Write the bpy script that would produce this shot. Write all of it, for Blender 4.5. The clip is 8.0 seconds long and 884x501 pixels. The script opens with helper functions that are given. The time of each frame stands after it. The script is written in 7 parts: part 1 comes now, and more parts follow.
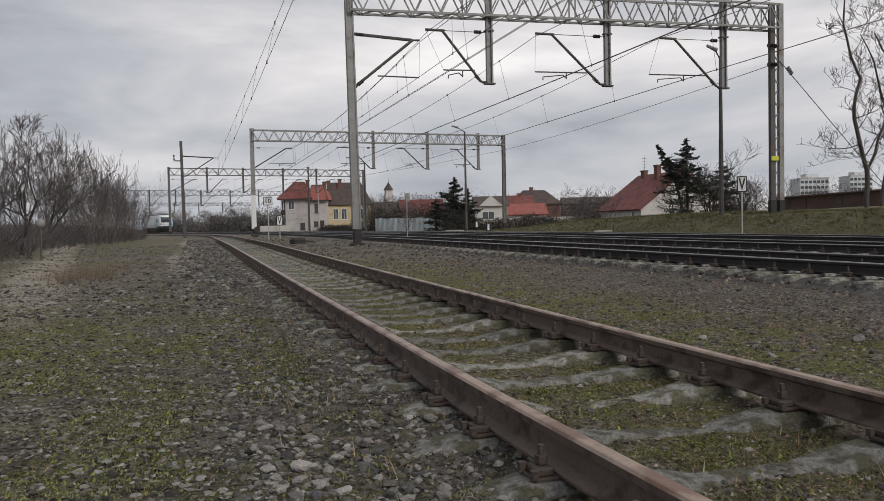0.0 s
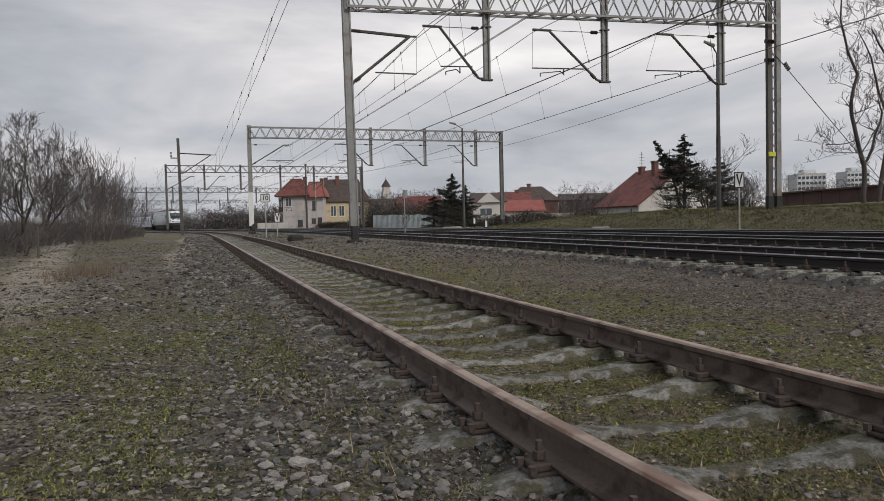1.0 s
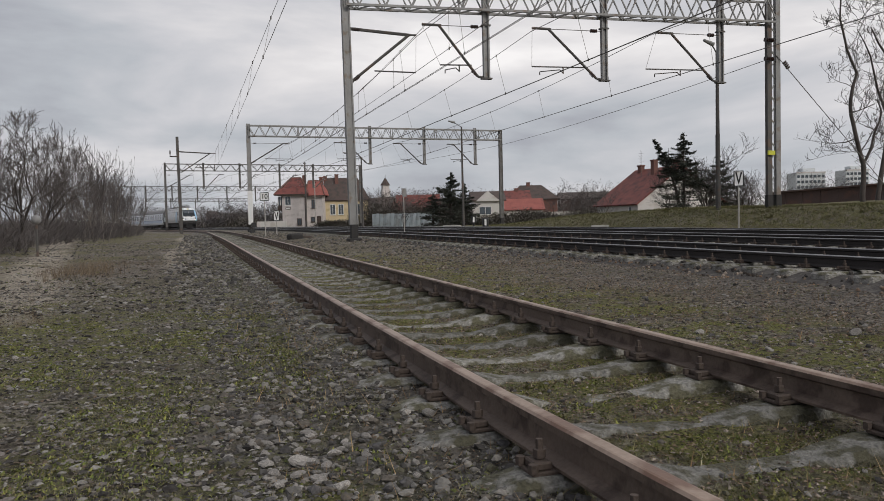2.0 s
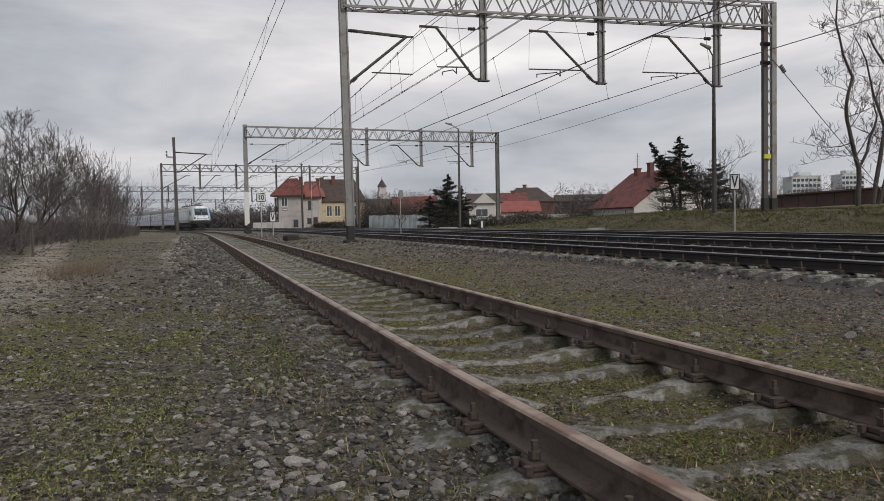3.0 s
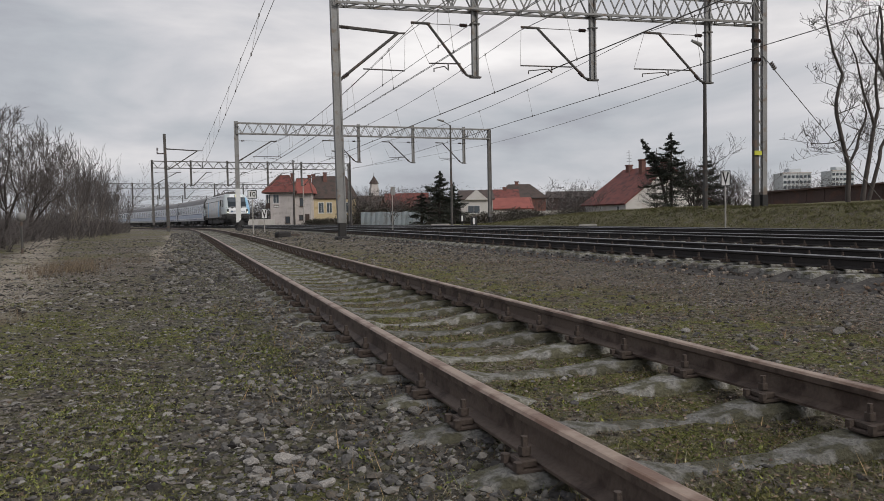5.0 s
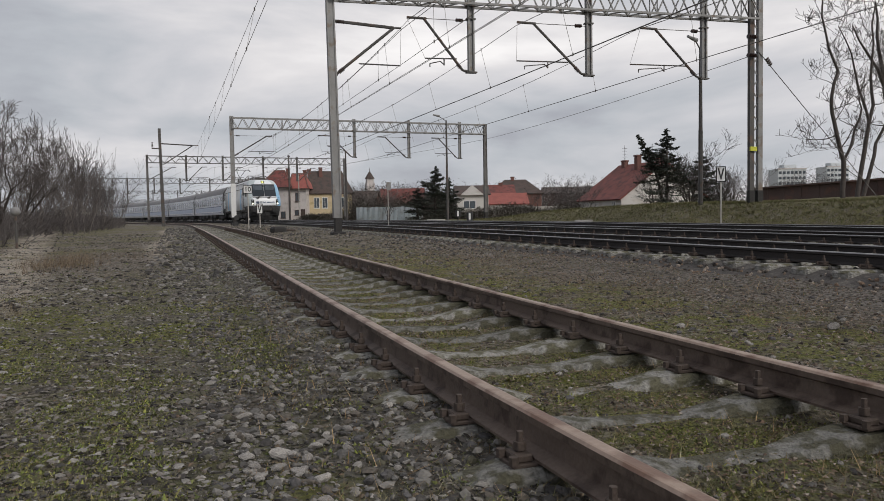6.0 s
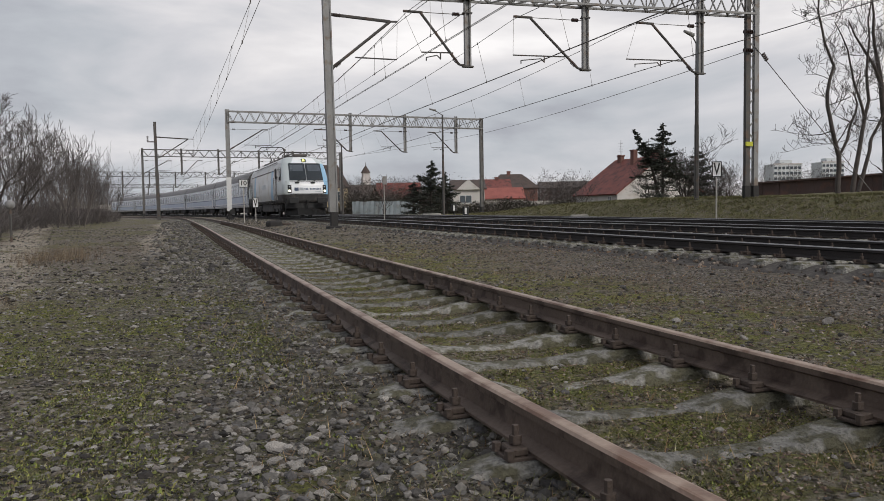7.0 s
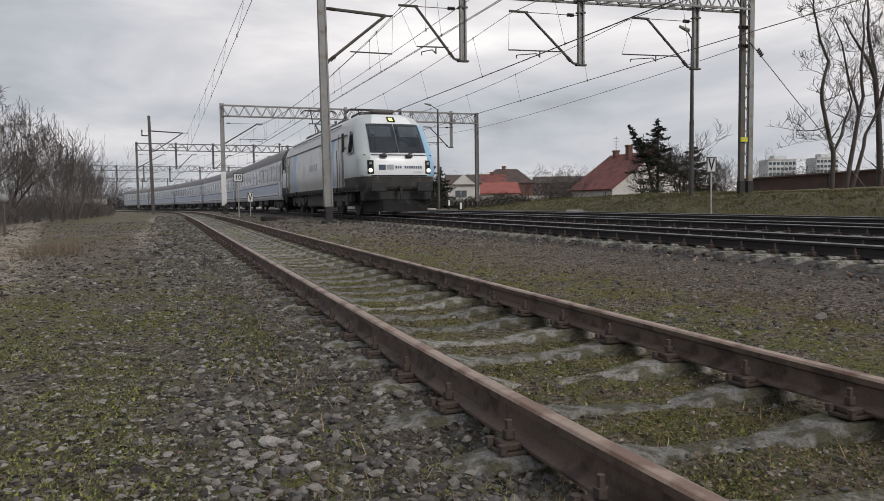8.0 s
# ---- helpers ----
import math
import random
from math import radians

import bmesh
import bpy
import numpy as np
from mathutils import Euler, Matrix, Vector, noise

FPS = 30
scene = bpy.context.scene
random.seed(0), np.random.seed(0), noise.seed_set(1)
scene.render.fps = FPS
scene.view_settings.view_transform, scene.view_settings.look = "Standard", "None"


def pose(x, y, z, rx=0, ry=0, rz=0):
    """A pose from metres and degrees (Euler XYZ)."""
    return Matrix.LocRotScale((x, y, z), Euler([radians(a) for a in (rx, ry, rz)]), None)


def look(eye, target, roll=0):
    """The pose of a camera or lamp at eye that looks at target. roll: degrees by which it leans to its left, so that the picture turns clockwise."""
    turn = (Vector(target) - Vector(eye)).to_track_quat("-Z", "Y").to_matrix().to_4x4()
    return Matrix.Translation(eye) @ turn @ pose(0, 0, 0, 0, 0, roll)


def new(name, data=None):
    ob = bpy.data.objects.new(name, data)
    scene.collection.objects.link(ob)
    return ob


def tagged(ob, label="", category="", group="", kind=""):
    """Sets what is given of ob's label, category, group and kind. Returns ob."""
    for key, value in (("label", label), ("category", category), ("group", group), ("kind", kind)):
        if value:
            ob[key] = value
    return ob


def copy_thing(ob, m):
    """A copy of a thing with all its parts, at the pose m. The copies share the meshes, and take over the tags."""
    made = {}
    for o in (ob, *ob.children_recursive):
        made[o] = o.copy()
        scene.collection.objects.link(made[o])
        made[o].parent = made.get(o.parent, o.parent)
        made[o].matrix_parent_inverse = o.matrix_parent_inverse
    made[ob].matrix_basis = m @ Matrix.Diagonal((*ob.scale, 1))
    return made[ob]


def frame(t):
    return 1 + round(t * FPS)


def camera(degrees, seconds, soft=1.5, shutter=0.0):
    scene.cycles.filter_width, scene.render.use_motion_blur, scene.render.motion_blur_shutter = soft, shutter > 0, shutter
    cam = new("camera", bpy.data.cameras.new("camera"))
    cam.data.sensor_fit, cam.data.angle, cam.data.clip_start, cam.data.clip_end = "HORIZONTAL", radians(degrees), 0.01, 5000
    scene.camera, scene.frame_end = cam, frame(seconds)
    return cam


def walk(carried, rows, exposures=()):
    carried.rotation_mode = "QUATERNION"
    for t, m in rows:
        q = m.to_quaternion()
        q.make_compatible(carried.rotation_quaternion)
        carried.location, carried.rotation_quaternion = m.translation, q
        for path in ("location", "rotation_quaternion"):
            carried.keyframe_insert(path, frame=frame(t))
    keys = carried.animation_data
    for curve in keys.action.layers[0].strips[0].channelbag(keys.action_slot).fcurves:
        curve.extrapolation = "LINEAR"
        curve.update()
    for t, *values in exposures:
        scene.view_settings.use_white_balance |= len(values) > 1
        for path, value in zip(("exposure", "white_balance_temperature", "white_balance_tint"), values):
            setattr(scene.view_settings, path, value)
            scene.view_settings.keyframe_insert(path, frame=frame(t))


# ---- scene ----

# camera: held by hand low beside the siding, turning slowly
cam = camera(60.58, 8.0, soft=0.5)


def aim(x, y, z, pitch, roll, yaw):
    p, w = radians(pitch), radians(yaw)
    way = Vector((math.sin(w) * math.cos(p), math.cos(w) * math.cos(p), -math.sin(p)))
    eye = Vector((x, y, z))
    return look(eye, eye + way, -roll)


PATH = [
    (0, -0.002, -0.002, 0.7711, 1.898, 1.15, 18.154),
    (0.5, -0.0016, -0.002, 0.7699, 1.939, 1.204, 18.2),
    (1, 0.0, -0.0, 0.769, 2.154, 1.289, 18.317),
    (1.5, -0.0018, 0.0033, 0.769, 2.285, 1.339, 18.309),
    (3, -0.0039, 0.0, 0.7666, 2.123, 1.002, 18.648),
    (3.5, -0.0045, -0.0014, 0.7666, 2.063, 0.952, 18.781),
    (4, -0.0016, 0.0003, 0.7671, 2.086, 0.884, 18.931),
    (4.5, 0.0035, -0.0027, 0.7659, 2.21, 0.976, 19.081),
    (6, 0.0054, 0.0013, 0.7635, 2.741, 0.973, 19.557),
    (6.5, 0.0039, 0.0012, 0.7625, 2.92, 0.844, 19.711),
    (7, 0.0041, 0.0007, 0.7627, 3.17, 0.834, 19.857),
    (7.5, 0.0063, 0.0018, 0.7622, 3.343, 0.808, 20.014),
    (8, 0.0096, 0.0002, 0.7628, 3.567, 0.709, 20.22),
]
walk(cam, [(r[0], aim(*r[1:])) for r in PATH], exposures=[(0, 0.0), (5, 0.0), (8, 0.1)])

# ---- light: an overcast winter sky ----
world = bpy.data.worlds.new("overcast_sky")
scene.world = world
world.use_nodes = True
wn, wl = world.node_tree.nodes, world.node_tree.links
wn.clear()
w_out = wn.new("ShaderNodeOutputWorld")
w_bg = wn.new("ShaderNodeBackground")
w_sky = wn.new("ShaderNodeTexSky")
w_sky.sky_type = "NISHITA"
w_sky.sun_disc = False
w_sky.sun_elevation, w_sky.sun_rotation = radians(32), radians(163)
w_co = wn.new("ShaderNodeTexCoord")
w_map = wn.new("ShaderNodeMapping")
w_map.inputs["Scale"].default_value = (1.0, 1.0, 3.6)
w_map.inputs["Location"].default_value = (0.3, 0.1, 0.55)
w_noise = wn.new("ShaderNodeTexNoise")
w_noise.inputs["Scale"].default_value = 2.1
w_noise.inputs["Detail"].default_value = 7.0
w_noise.inputs["Roughness"].default_value = 0.5
w_noise.inputs["Distortion"].default_value = 0.25
w_ramp = wn.new("ShaderNodeValToRGB")
el = w_ramp.color_ramp.elements
el[0].position, el[0].color = 0.355, (0.37, 0.38, 0.425, 1)
el[1].position, el[1].color = 0.67, (0.95, 0.925, 0.92, 1)
for where, tone in ((0.43, (0.48, 0.502, 0.54, 1)), (0.51, (0.61, 0.61, 0.64, 1)), (0.59, (0.765, 0.745, 0.755, 1))):
    e = el.new(where)
    e.color = tone
w_mix = wn.new("ShaderNodeMix")
w_mix.data_type = "RGBA"
w_mix.inputs["Factor"].default_value = 0.985
w_dim = wn.new("ShaderNodeMix")
w_dim.data_type, w_dim.blend_type = "RGBA", "MULTIPLY"
w_dim.inputs["Factor"].default_value = 1.0
w_dim.inputs["B"].default_value = (0.1, 0.1, 0.1, 1)
wl.new(w_co.outputs["Generated"], w_map.inputs["Vector"])
wl.new(w_map.outputs["Vector"], w_noise.inputs["Vector"])
w_sep = wn.new("ShaderNodeSeparateXYZ")
wl.new(w_co.outputs["Generated"], w_sep.inputs["Vector"])
w_tilt = wn.new("ShaderNodeMath")
w_tilt.operation = "MULTIPLY_ADD"
w_tilt.inputs[1].default_value = 0.22
wl.new(w_sep.outputs["X"], w_tilt.inputs[0])
wl.new(w_noise.outputs["Fac"], w_tilt.inputs[2])
w_off = wn.new("ShaderNodeMath")
w_off.operation = "SUBTRACT"
w_off.inputs[1].default_value = 0.058
wl.new(w_tilt.outputs[0], w_off.inputs[0])
wl.new(w_off.outputs[0], w_ramp.inputs["Fac"])
wl.new(w_sky.outputs["Color"], w_dim.inputs["A"])
wl.new(w_dim.outputs["Result"], w_mix.inputs["A"])
wl.new(w_ramp.outputs["Color"], w_mix.inputs["B"])
wl.new(w_mix.outputs["Result"], w_bg.inputs["Color"])
wl.new(w_bg.outputs["Background"], w_out.inputs["Surface"])
w_bg.inputs["Strength"].default_value = 1.0

sun = new("sun", bpy.data.lights.new("sun", "SUN"))
sun.data.energy, sun.data.angle, sun.data.color = 1.25, radians(14), (1.0, 0.95, 0.88)
sun.matrix_world = look((0, 0, 100), (-22, 70, 55))

# ---- helpers ----


def part(name, bm, material, parent=None, label="", smooth=False):
    """Links a bmesh as one mesh object under a thing or a part."""
    me = bpy.data.meshes.new(name)
    bm.to_mesh(me)
    bm.free()
    if smooth:
        for p in me.polygons:
            p.use_smooth = True
    for m in material if isinstance(material, (list, tuple)) else (material,):
        me.materials.append(m)
    ob = new(name, me)
    if parent is not None:
        ob.parent = parent
    if label:
        ob["label"] = label
    return ob


def soup(name, verts, faces, material, parent=None, label="", smooth=False):
    me = bpy.data.meshes.new(name)
    me.from_pydata(verts, [], faces)
    for m in material if isinstance(material, (list, tuple)) else (material,):
        me.materials.append(m)
    if smooth:
        for p in me.polygons:
            p.use_smooth = True
    ob = new(name, me)
    if parent is not None:
        ob.parent = parent
    if label:
        ob["label"] = label
    return ob


def empty(name, m=None, **tags):
    ob = new(name)
    if m is not None:
        ob.matrix_world = m
    return tagged(ob, **tags)


def box(bm, lo, hi, bevel=0.0, m=None):
    """A box between two corners, its edges bevelled."""
    vs = [bm.verts.new((x, y, z)) for z in (lo[2], hi[2]) for y in (lo[1], hi[1]) for x in (lo[0], hi[0])]
    fs = [bm.faces.new([vs[i] for i in q]) for q in ((0, 2, 3, 1), (4, 5, 7, 6), (0, 1, 5, 4), (2, 6, 7, 3), (0, 4, 6, 2), (1, 3, 7, 5))]
    if bevel:
        es = list({e for f in fs for e in f.edges})
        r = bmesh.ops.bevel(bm, geom=es, offset=bevel, segments=1, affect="EDGES", profile=0.5)
        vs = list({v for f in r["faces"] for v in f.verts} | {v for v in vs if v.is_valid})
    if m is not None:
        for v in vs:
            v.co = m @ v.co
    return vs


def rod(bm, a, b, r, r2=None, sides=6, cap=True):
    """A tapered round bar from a to b."""
    a, b = Vector(a), Vector(b)
    r2 = r if r2 is None else r2
    d = (b - a).normalized()
    u = d.orthogonal().normalized()
    w = d.cross(u)
    ring = []
    for c, k in ((a, r), (b, r2)):
        ring.append([bm.verts.new(c + (u * math.cos(2 * math.pi * i / sides) + w * math.sin(2 * math.pi * i / sides)) * k) for i in range(sides)])
    for i in range(sides):
        j = (i + 1) % sides
        bm.faces.new((ring[0][i], ring[0][j], ring[1][j], ring[1][i]))
    if cap:
        bm.faces.new(ring[0][::-1])
        bm.faces.new(ring[1])


def bar(bm, a, b, w, h, up=(0, 0, 1)):
    """A rectangular bar from a to b."""
    a, b = Vector(a), Vector(b)
    d = (b - a).normalized()
    s = d.cross(Vector(up))
    if s.length < 1e-4:
        s = d.orthogonal()
    s.normalize()
    t = s.cross(d)
    ring = [[bm.verts.new(c + s * (i * w / 2) + t * (j * h / 2)) for i, j in ((-1, -1), (1, -1), (1, 1), (-1, 1))] for c in (a, b)]
    for i in range(4):
        j = (i + 1) % 4
        bm.faces.new((ring[0][i], ring[0][j], ring[1][j], ring[1][i]))
    bm.faces.new(ring[0][::-1])
    bm.faces.new(ring[1])


def sweep(bm, profile, path, closed=True):
    """A profile (offset to the right, height) carried along (point, right-hand direction) pairs."""
    rings = [[bm.verts.new(p + s * q[0] + Vector((0, 0, q[1]))) for q in profile] for p, s in path]
    n = len(profile)
    for r0, r1 in zip(rings, rings[1:]):
        for i in range(n if closed else n - 1):
            j = (i + 1) % n
            bm.faces.new((r0[i], r1[i], r1[j], r0[j]))
    if closed:
        bm.faces.new(rings[0])
        bm.faces.new(rings[-1][::-1])


def smooth01(a, b, x):
    k = min(1.0, max(0.0, (x - a) / (b - a)))
    return k * k * (3 - 2 * k)


# ---- materials ----


def mat(name, tone, rough=0.8, metal=0.0, vary=0.25, scale=3.0, fine=40.0, bump=0.2, tint=None, tint_at=0.6, spec=0.5, obj_random=0.0, space="Object", tint_scale=None):
    """A worn surface: broad and fine variation of its colour, patches of a second tone, and fine relief."""
    m = bpy.data.materials.new(name)
    m.use_nodes = True
    n, l = m.node_tree.nodes, m.node_tree.links
    b = n["Principled BSDF"]
    b.inputs["Roughness"].default_value, b.inputs["Metallic"].default_value = rough, metal
    b.inputs["Specular IOR Level"].default_value = spec
    co = n.new("ShaderNodeTexCoord")
    big, small = n.new("ShaderNodeTexNoise"), n.new("ShaderNodeTexNoise")
    for t, s, d in ((big, scale, 4), (small, fine, 6)):
        t.inputs["Scale"].default_value, t.inputs["Detail"].default_value = s, d
        l.new(co.outputs[space], t.inputs["Vector"])
    add = n.new("ShaderNodeMath")
    add.operation = "ADD"
    l.new(big.outputs["Fac"], add.inputs[0])
    l.new(small.outputs["Fac"], add.inputs[1])
    ramp = n.new("ShaderNodeMapRange")
    ramp.inputs["From Min"].default_value, ramp.inputs["From Max"].default_value = 0.65, 1.35
    ramp.inputs["To Min"].default_value, ramp.inputs["To Max"].default_value = 1 - vary, 1 + vary
    l.new(add.outputs[0], ramp.inputs["Value"])
    mul = n.new("ShaderNodeMix")
    mul.data_type, mul.blend_type = "RGBA", "MULTIPLY"
    mul.inputs["Factor"].default_value = 1.0
    last = None
    if tint:
        t2 = n.new("ShaderNodeTexNoise")
        t2.inputs["Scale"].default_value, t2.inputs["Detail"].default_value = tint_scale or scale * 1.7, 5
        l.new(co.outputs[space], t2.inputs["Vector"])
        r2 = n.new("ShaderNodeMapRange")
        r2.inputs["From Min"].default_value, r2.inputs["From Max"].default_value = tint_at - 0.06, tint_at + 0.06
        l.new(t2.outputs["Fac"], r2.inputs["Value"])
        mx = n.new("ShaderNodeMix")
        mx.data_type = "RGBA"
        mx.inputs["A"].default_value, mx.inputs["B"].default_value = (*tone, 1), (*tint, 1)
        l.new(r2.outputs["Result"], mx.inputs["Factor"])
        l.new(mx.outputs["Result"], mul.inputs["A"])
    else:
        mul.inputs["A"].default_value = (*tone, 1)
    l.new(ramp.outputs["Result"], mul.inputs["B"])
    last = mul
    if obj_random:
        info = n.new("ShaderNodeObjectInfo")
        r3 = n.new("ShaderNodeMapRange")
        r3.inputs["To Min"].default_value, r3.inputs["To Max"].default_value = 1 - obj_random, 1 + obj_random
        l.new(info.outputs["Random"], r3.inputs["Value"])
        m3 = n.new("ShaderNodeMix")
        m3.data_type, m3.blend_type = "RGBA", "MULTIPLY"
        m3.inputs["Factor"].default_value = 1.0
        l.new(mul.outputs["Result"], m3.inputs["A"])
        l.new(r3.outputs["Result"], m3.inputs["B"])
        last = m3
    l.new(last.outputs["Result"], b.inputs["Base Color"])
    if bump:
        bp = n.new("ShaderNodeBump")
        bp.inputs["Strength"].default_value, bp.inputs["Distance"].default_value = bump, 0.02
        l.new(small.outputs["Fac"], bp.inputs["Height"])
        l.new(bp.outputs["Normal"], b.inputs["Normal"])
    return m


def islands(name, tones, rough=0.9, bump=0.3, fine=60.0, spec=0.3):
    """For heaps of small pieces: each loose piece takes its own tone."""
    m = bpy.data.materials.new(name)
    m.use_nodes = True
    n, l = m.node_tree.nodes, m.node_tree.links
    b = n["Principled BSDF"]
    b.inputs["Roughness"].default_value = rough
    b.inputs["Specular IOR Level"].default_value = spec
    geo = n.new("ShaderNodeNewGeometry")
    ramp = n.new("ShaderNodeValToRGB")
    ramp.color_ramp.interpolation = "CONSTANT"
    e = ramp.color_ramp.elements
    e[0].position, e[0].color = 0.0, (*tones[0], 1)
    e[1].position, e[1].color = 1.0 / len(tones), (*tones[1], 1)
    for i, t in enumerate(tones[2:], 2):
        k = e.new(i / len(tones))
        k.color = (*t, 1)
    l.new(geo.outputs["Random Per Island"], ramp.inputs["Fac"])
    tn = n.new("ShaderNodeTexNoise")
    tn.inputs["Scale"].default_value, tn.inputs["Detail"].default_value = fine, 5
    co = n.new("ShaderNodeTexCoord")
    l.new(co.outputs["Object"], tn.inputs["Vector"])
    mr = n.new("ShaderNodeMapRange")
    mr.inputs["From Min"].default_value, mr.inputs["From Max"].default_value = 0.3, 0.7
    mr.inputs["To Min"].default_value, mr.inputs["To Max"].default_value = 0.7, 1.25
    l.new(tn.outputs["Fac"], mr.inputs["Value"])
    mul = n.new("ShaderNodeMix")
    mul.data_type, mul.blend_type = "RGBA", "MULTIPLY"
    mul.inputs["Factor"].default_value = 1.0
    l.new(ramp.outputs["Color"], mul.inputs["A"])
    l.new(mr.outputs["Result"], mul.inputs["B"])
    l.new(mul.outputs["Result"], b.inputs["Base Color"])
    if bump:
        bp = n.new("ShaderNodeBump")
        bp.inputs["Strength"].default_value, bp.inputs["Distance"].default_value = bump, 0.01
        l.new(tn.outputs["Fac"], bp.inputs["Height"])
        l.new(bp.outputs["Normal"], b.inputs["Normal"])
    return m


def glow(name, tone, strength):
    m = bpy.data.materials.new(name)
    m.use_nodes = True
    b = m.node_tree.nodes["Principled BSDF"]
    b.inputs["Base Color"].default_value = (*tone, 1)
    b.inputs["Emission Color"].default_value = (*tone, 1)
    b.inputs["Emission Strength"].default_value = strength
    return m


def ground_material():
    """Trodden soil with gravel, moss and dry turf, in drifts at several scales."""
    m = bpy.data.materials.new("gravelly_soil")
    m.use_nodes = True
    n, l = m.node_tree.nodes, m.node_tree.links
    b = n["Principled BSDF"]
    b.inputs["Roughness"].default_value = 0.95
    b.inputs["Specular IOR Level"].default_value = 0.15
    co = n.new("ShaderNodeTexCoord")

    def tex(scale, detail=6.0, rough=0.6):
        t = n.new("ShaderNodeTexNoise")
        t.inputs["Scale"].default_value, t.inputs["Detail"].default_value, t.inputs["Roughness"].default_value = scale, detail, rough
        l.new(co.outputs["Object"], t.inputs["Vector"])
        return t.outputs["Fac"]

    def step(v, lo, hi):
        r = n.new("ShaderNodeMapRange")
        r.inputs["From Min"].default_value, r.inputs["From Max"].default_value = lo, hi
        l.new(v, r.inputs["Value"])
        return r.outputs["Result"]

    def mix(f, a, c):
        x = n.new("ShaderNodeMix")
        x.data_type = "RGBA"
        l.new(f, x.inputs["Factor"])
        for side, v in (("A", a), ("B", c)):
            if isinstance(v, tuple):
                x.inputs[side].default_value = (*v, 1)
            else:
                l.new(v, x.inputs[side])
        return x.outputs["Result"]

    def times(a, c):
        x = n.new("ShaderNodeMath")
        x.operation = "MULTIPLY"
        l.new(a, x.inputs[0])
        l.new(c, x.inputs[1])
        return x.outputs[0]

    lay = n.new("ShaderNodeVertexColor")
    lay.layer_name = "cover"
    sep = n.new("ShaderNodeSeparateColor")
    l.new(lay.outputs["Color"], sep.inputs["Color"])
    moss_at, grass_at, stone_at = sep.outputs[0], sep.outputs[1], sep.outputs[2]
    soil = mix(step(tex(16.0, 8), 0.36, 0.66), (0.025, 0.021, 0.016), (0.30, 0.26, 0.205))
    soil = mix(step(tex(0.9, 5), 0.42, 0.6), soil, mix(step(tex(25.0, 8), 0.4, 0.6), (0.035, 0.03, 0.025), (0.37, 0.33, 0.285)))
    vor = n.new("ShaderNodeTexVoronoi")
    vor.inputs["Scale"].default_value = 24.0
    l.new(co.outputs["Object"], vor.inputs["Vector"])
    vsep = n.new("ShaderNodeSeparateColor")
    l.new(vor.outputs["Color"], vsep.inputs["Color"])
    stones = mix(vsep.outputs[0], (0.035, 0.033, 0.032), (0.24, 0.228, 0.213))
    col = mix(times(step(tex(7.0, 6), 0.3, 0.6), stone_at), soil, stones)
    turf = mix(step(tex(30.0, 8), 0.35, 0.65), (0.075, 0.08, 0.03), (0.23, 0.21, 0.10))
    col = mix(times(step(tex(5.0, 6), 0.33, 0.62), grass_at), col, turf)
    moss = mix(step(tex(38.0, 8), 0.35, 0.65), (0.055, 0.062, 0.02), (0.31, 0.315, 0.085))
    col = mix(times(step(tex(3.2, 8, 0.65), 0.42, 0.58), moss_at), col, moss)
    inv = n.new("ShaderNodeMath")
    inv.operation = "SUBTRACT"
    inv.inputs[0].default_value = 1.0
    l.new(lay.outputs["Alpha"], inv.inputs[1])
    sand = mix(step(tex(20.0, 8), 0.35, 0.65), (0.26, 0.225, 0.18), (0.52, 0.465, 0.39))
    col = mix(times(step(tex(1.6, 7, 0.65), 0.36, 0.5), inv.outputs[0]), col, sand)
    l.new(col, b.inputs["Base Color"])
    bp = n.new("ShaderNodeBump")
    bp.inputs["Strength"].default_value, bp.inputs["Distance"].default_value = 1.0, 0.05
    l.new(tex(38.0, 8, 0.75), bp.inputs["Height"])
    l.new(bp.outputs["Normal"], b.inputs["Normal"])
    return m


M_GROUND = ground_material()
M_RAIL = mat("rusty_rail_steel", (0.15, 0.112, 0.09), 0.62, 0.35, 0.22, 4, 60, 0.15, (0.075, 0.052, 0.042), 0.55)
M_RAILTOP = mat("worn_rail_head", (0.37, 0.275, 0.215), 0.45, 0.45, 0.18, 3, 50, 0.08, (0.2, 0.12, 0.085), 0.55)
M_RAILSHINE = mat("polished_rail_head", (0.27, 0.265, 0.265), 0.38, 0.85, 0.1, 2, 30, 0.03)
M_RAILDARK = mat("dark_rail_side", (0.035, 0.03, 0.028), 0.75, 0.2, 0.3, 3, 50, 0.15)
M_SLEEPER = mat("weathered_concrete_sleeper", (0.27, 0.262, 0.24), 0.92, 0, 0.55, 9, 55, 1.0, (0.085, 0.08, 0.052), 0.5, obj_random=0.3, tint_scale=9.0)
M_BOLT = mat("rusty_fastening", (0.085, 0.064, 0.053), 0.8, 0.2, 0.3, 10, 80, 0.3)
M_STONE = islands("ballast_stones", [(0.13, 0.123, 0.115), (0.085, 0.08, 0.075), (0.19, 0.18, 0.165), (0.06, 0.056, 0.053), (0.12, 0.105, 0.088), (0.24, 0.225, 0.205), (0.105, 0.10, 0.10), (0.09, 0.085, 0.06)], 0.92, 0.4)
M_PATHSTONE = islands("trodden_path_stones", [(0.16, 0.15, 0.138), (0.095, 0.088, 0.08), (0.23, 0.217, 0.2), (0.04, 0.036, 0.033), (0.14, 0.12, 0.1), (0.29, 0.275, 0.255), (0.06, 0.055, 0.052), (0.19, 0.17, 0.155), (0.028, 0.025, 0.023)], 0.95, 0.4)
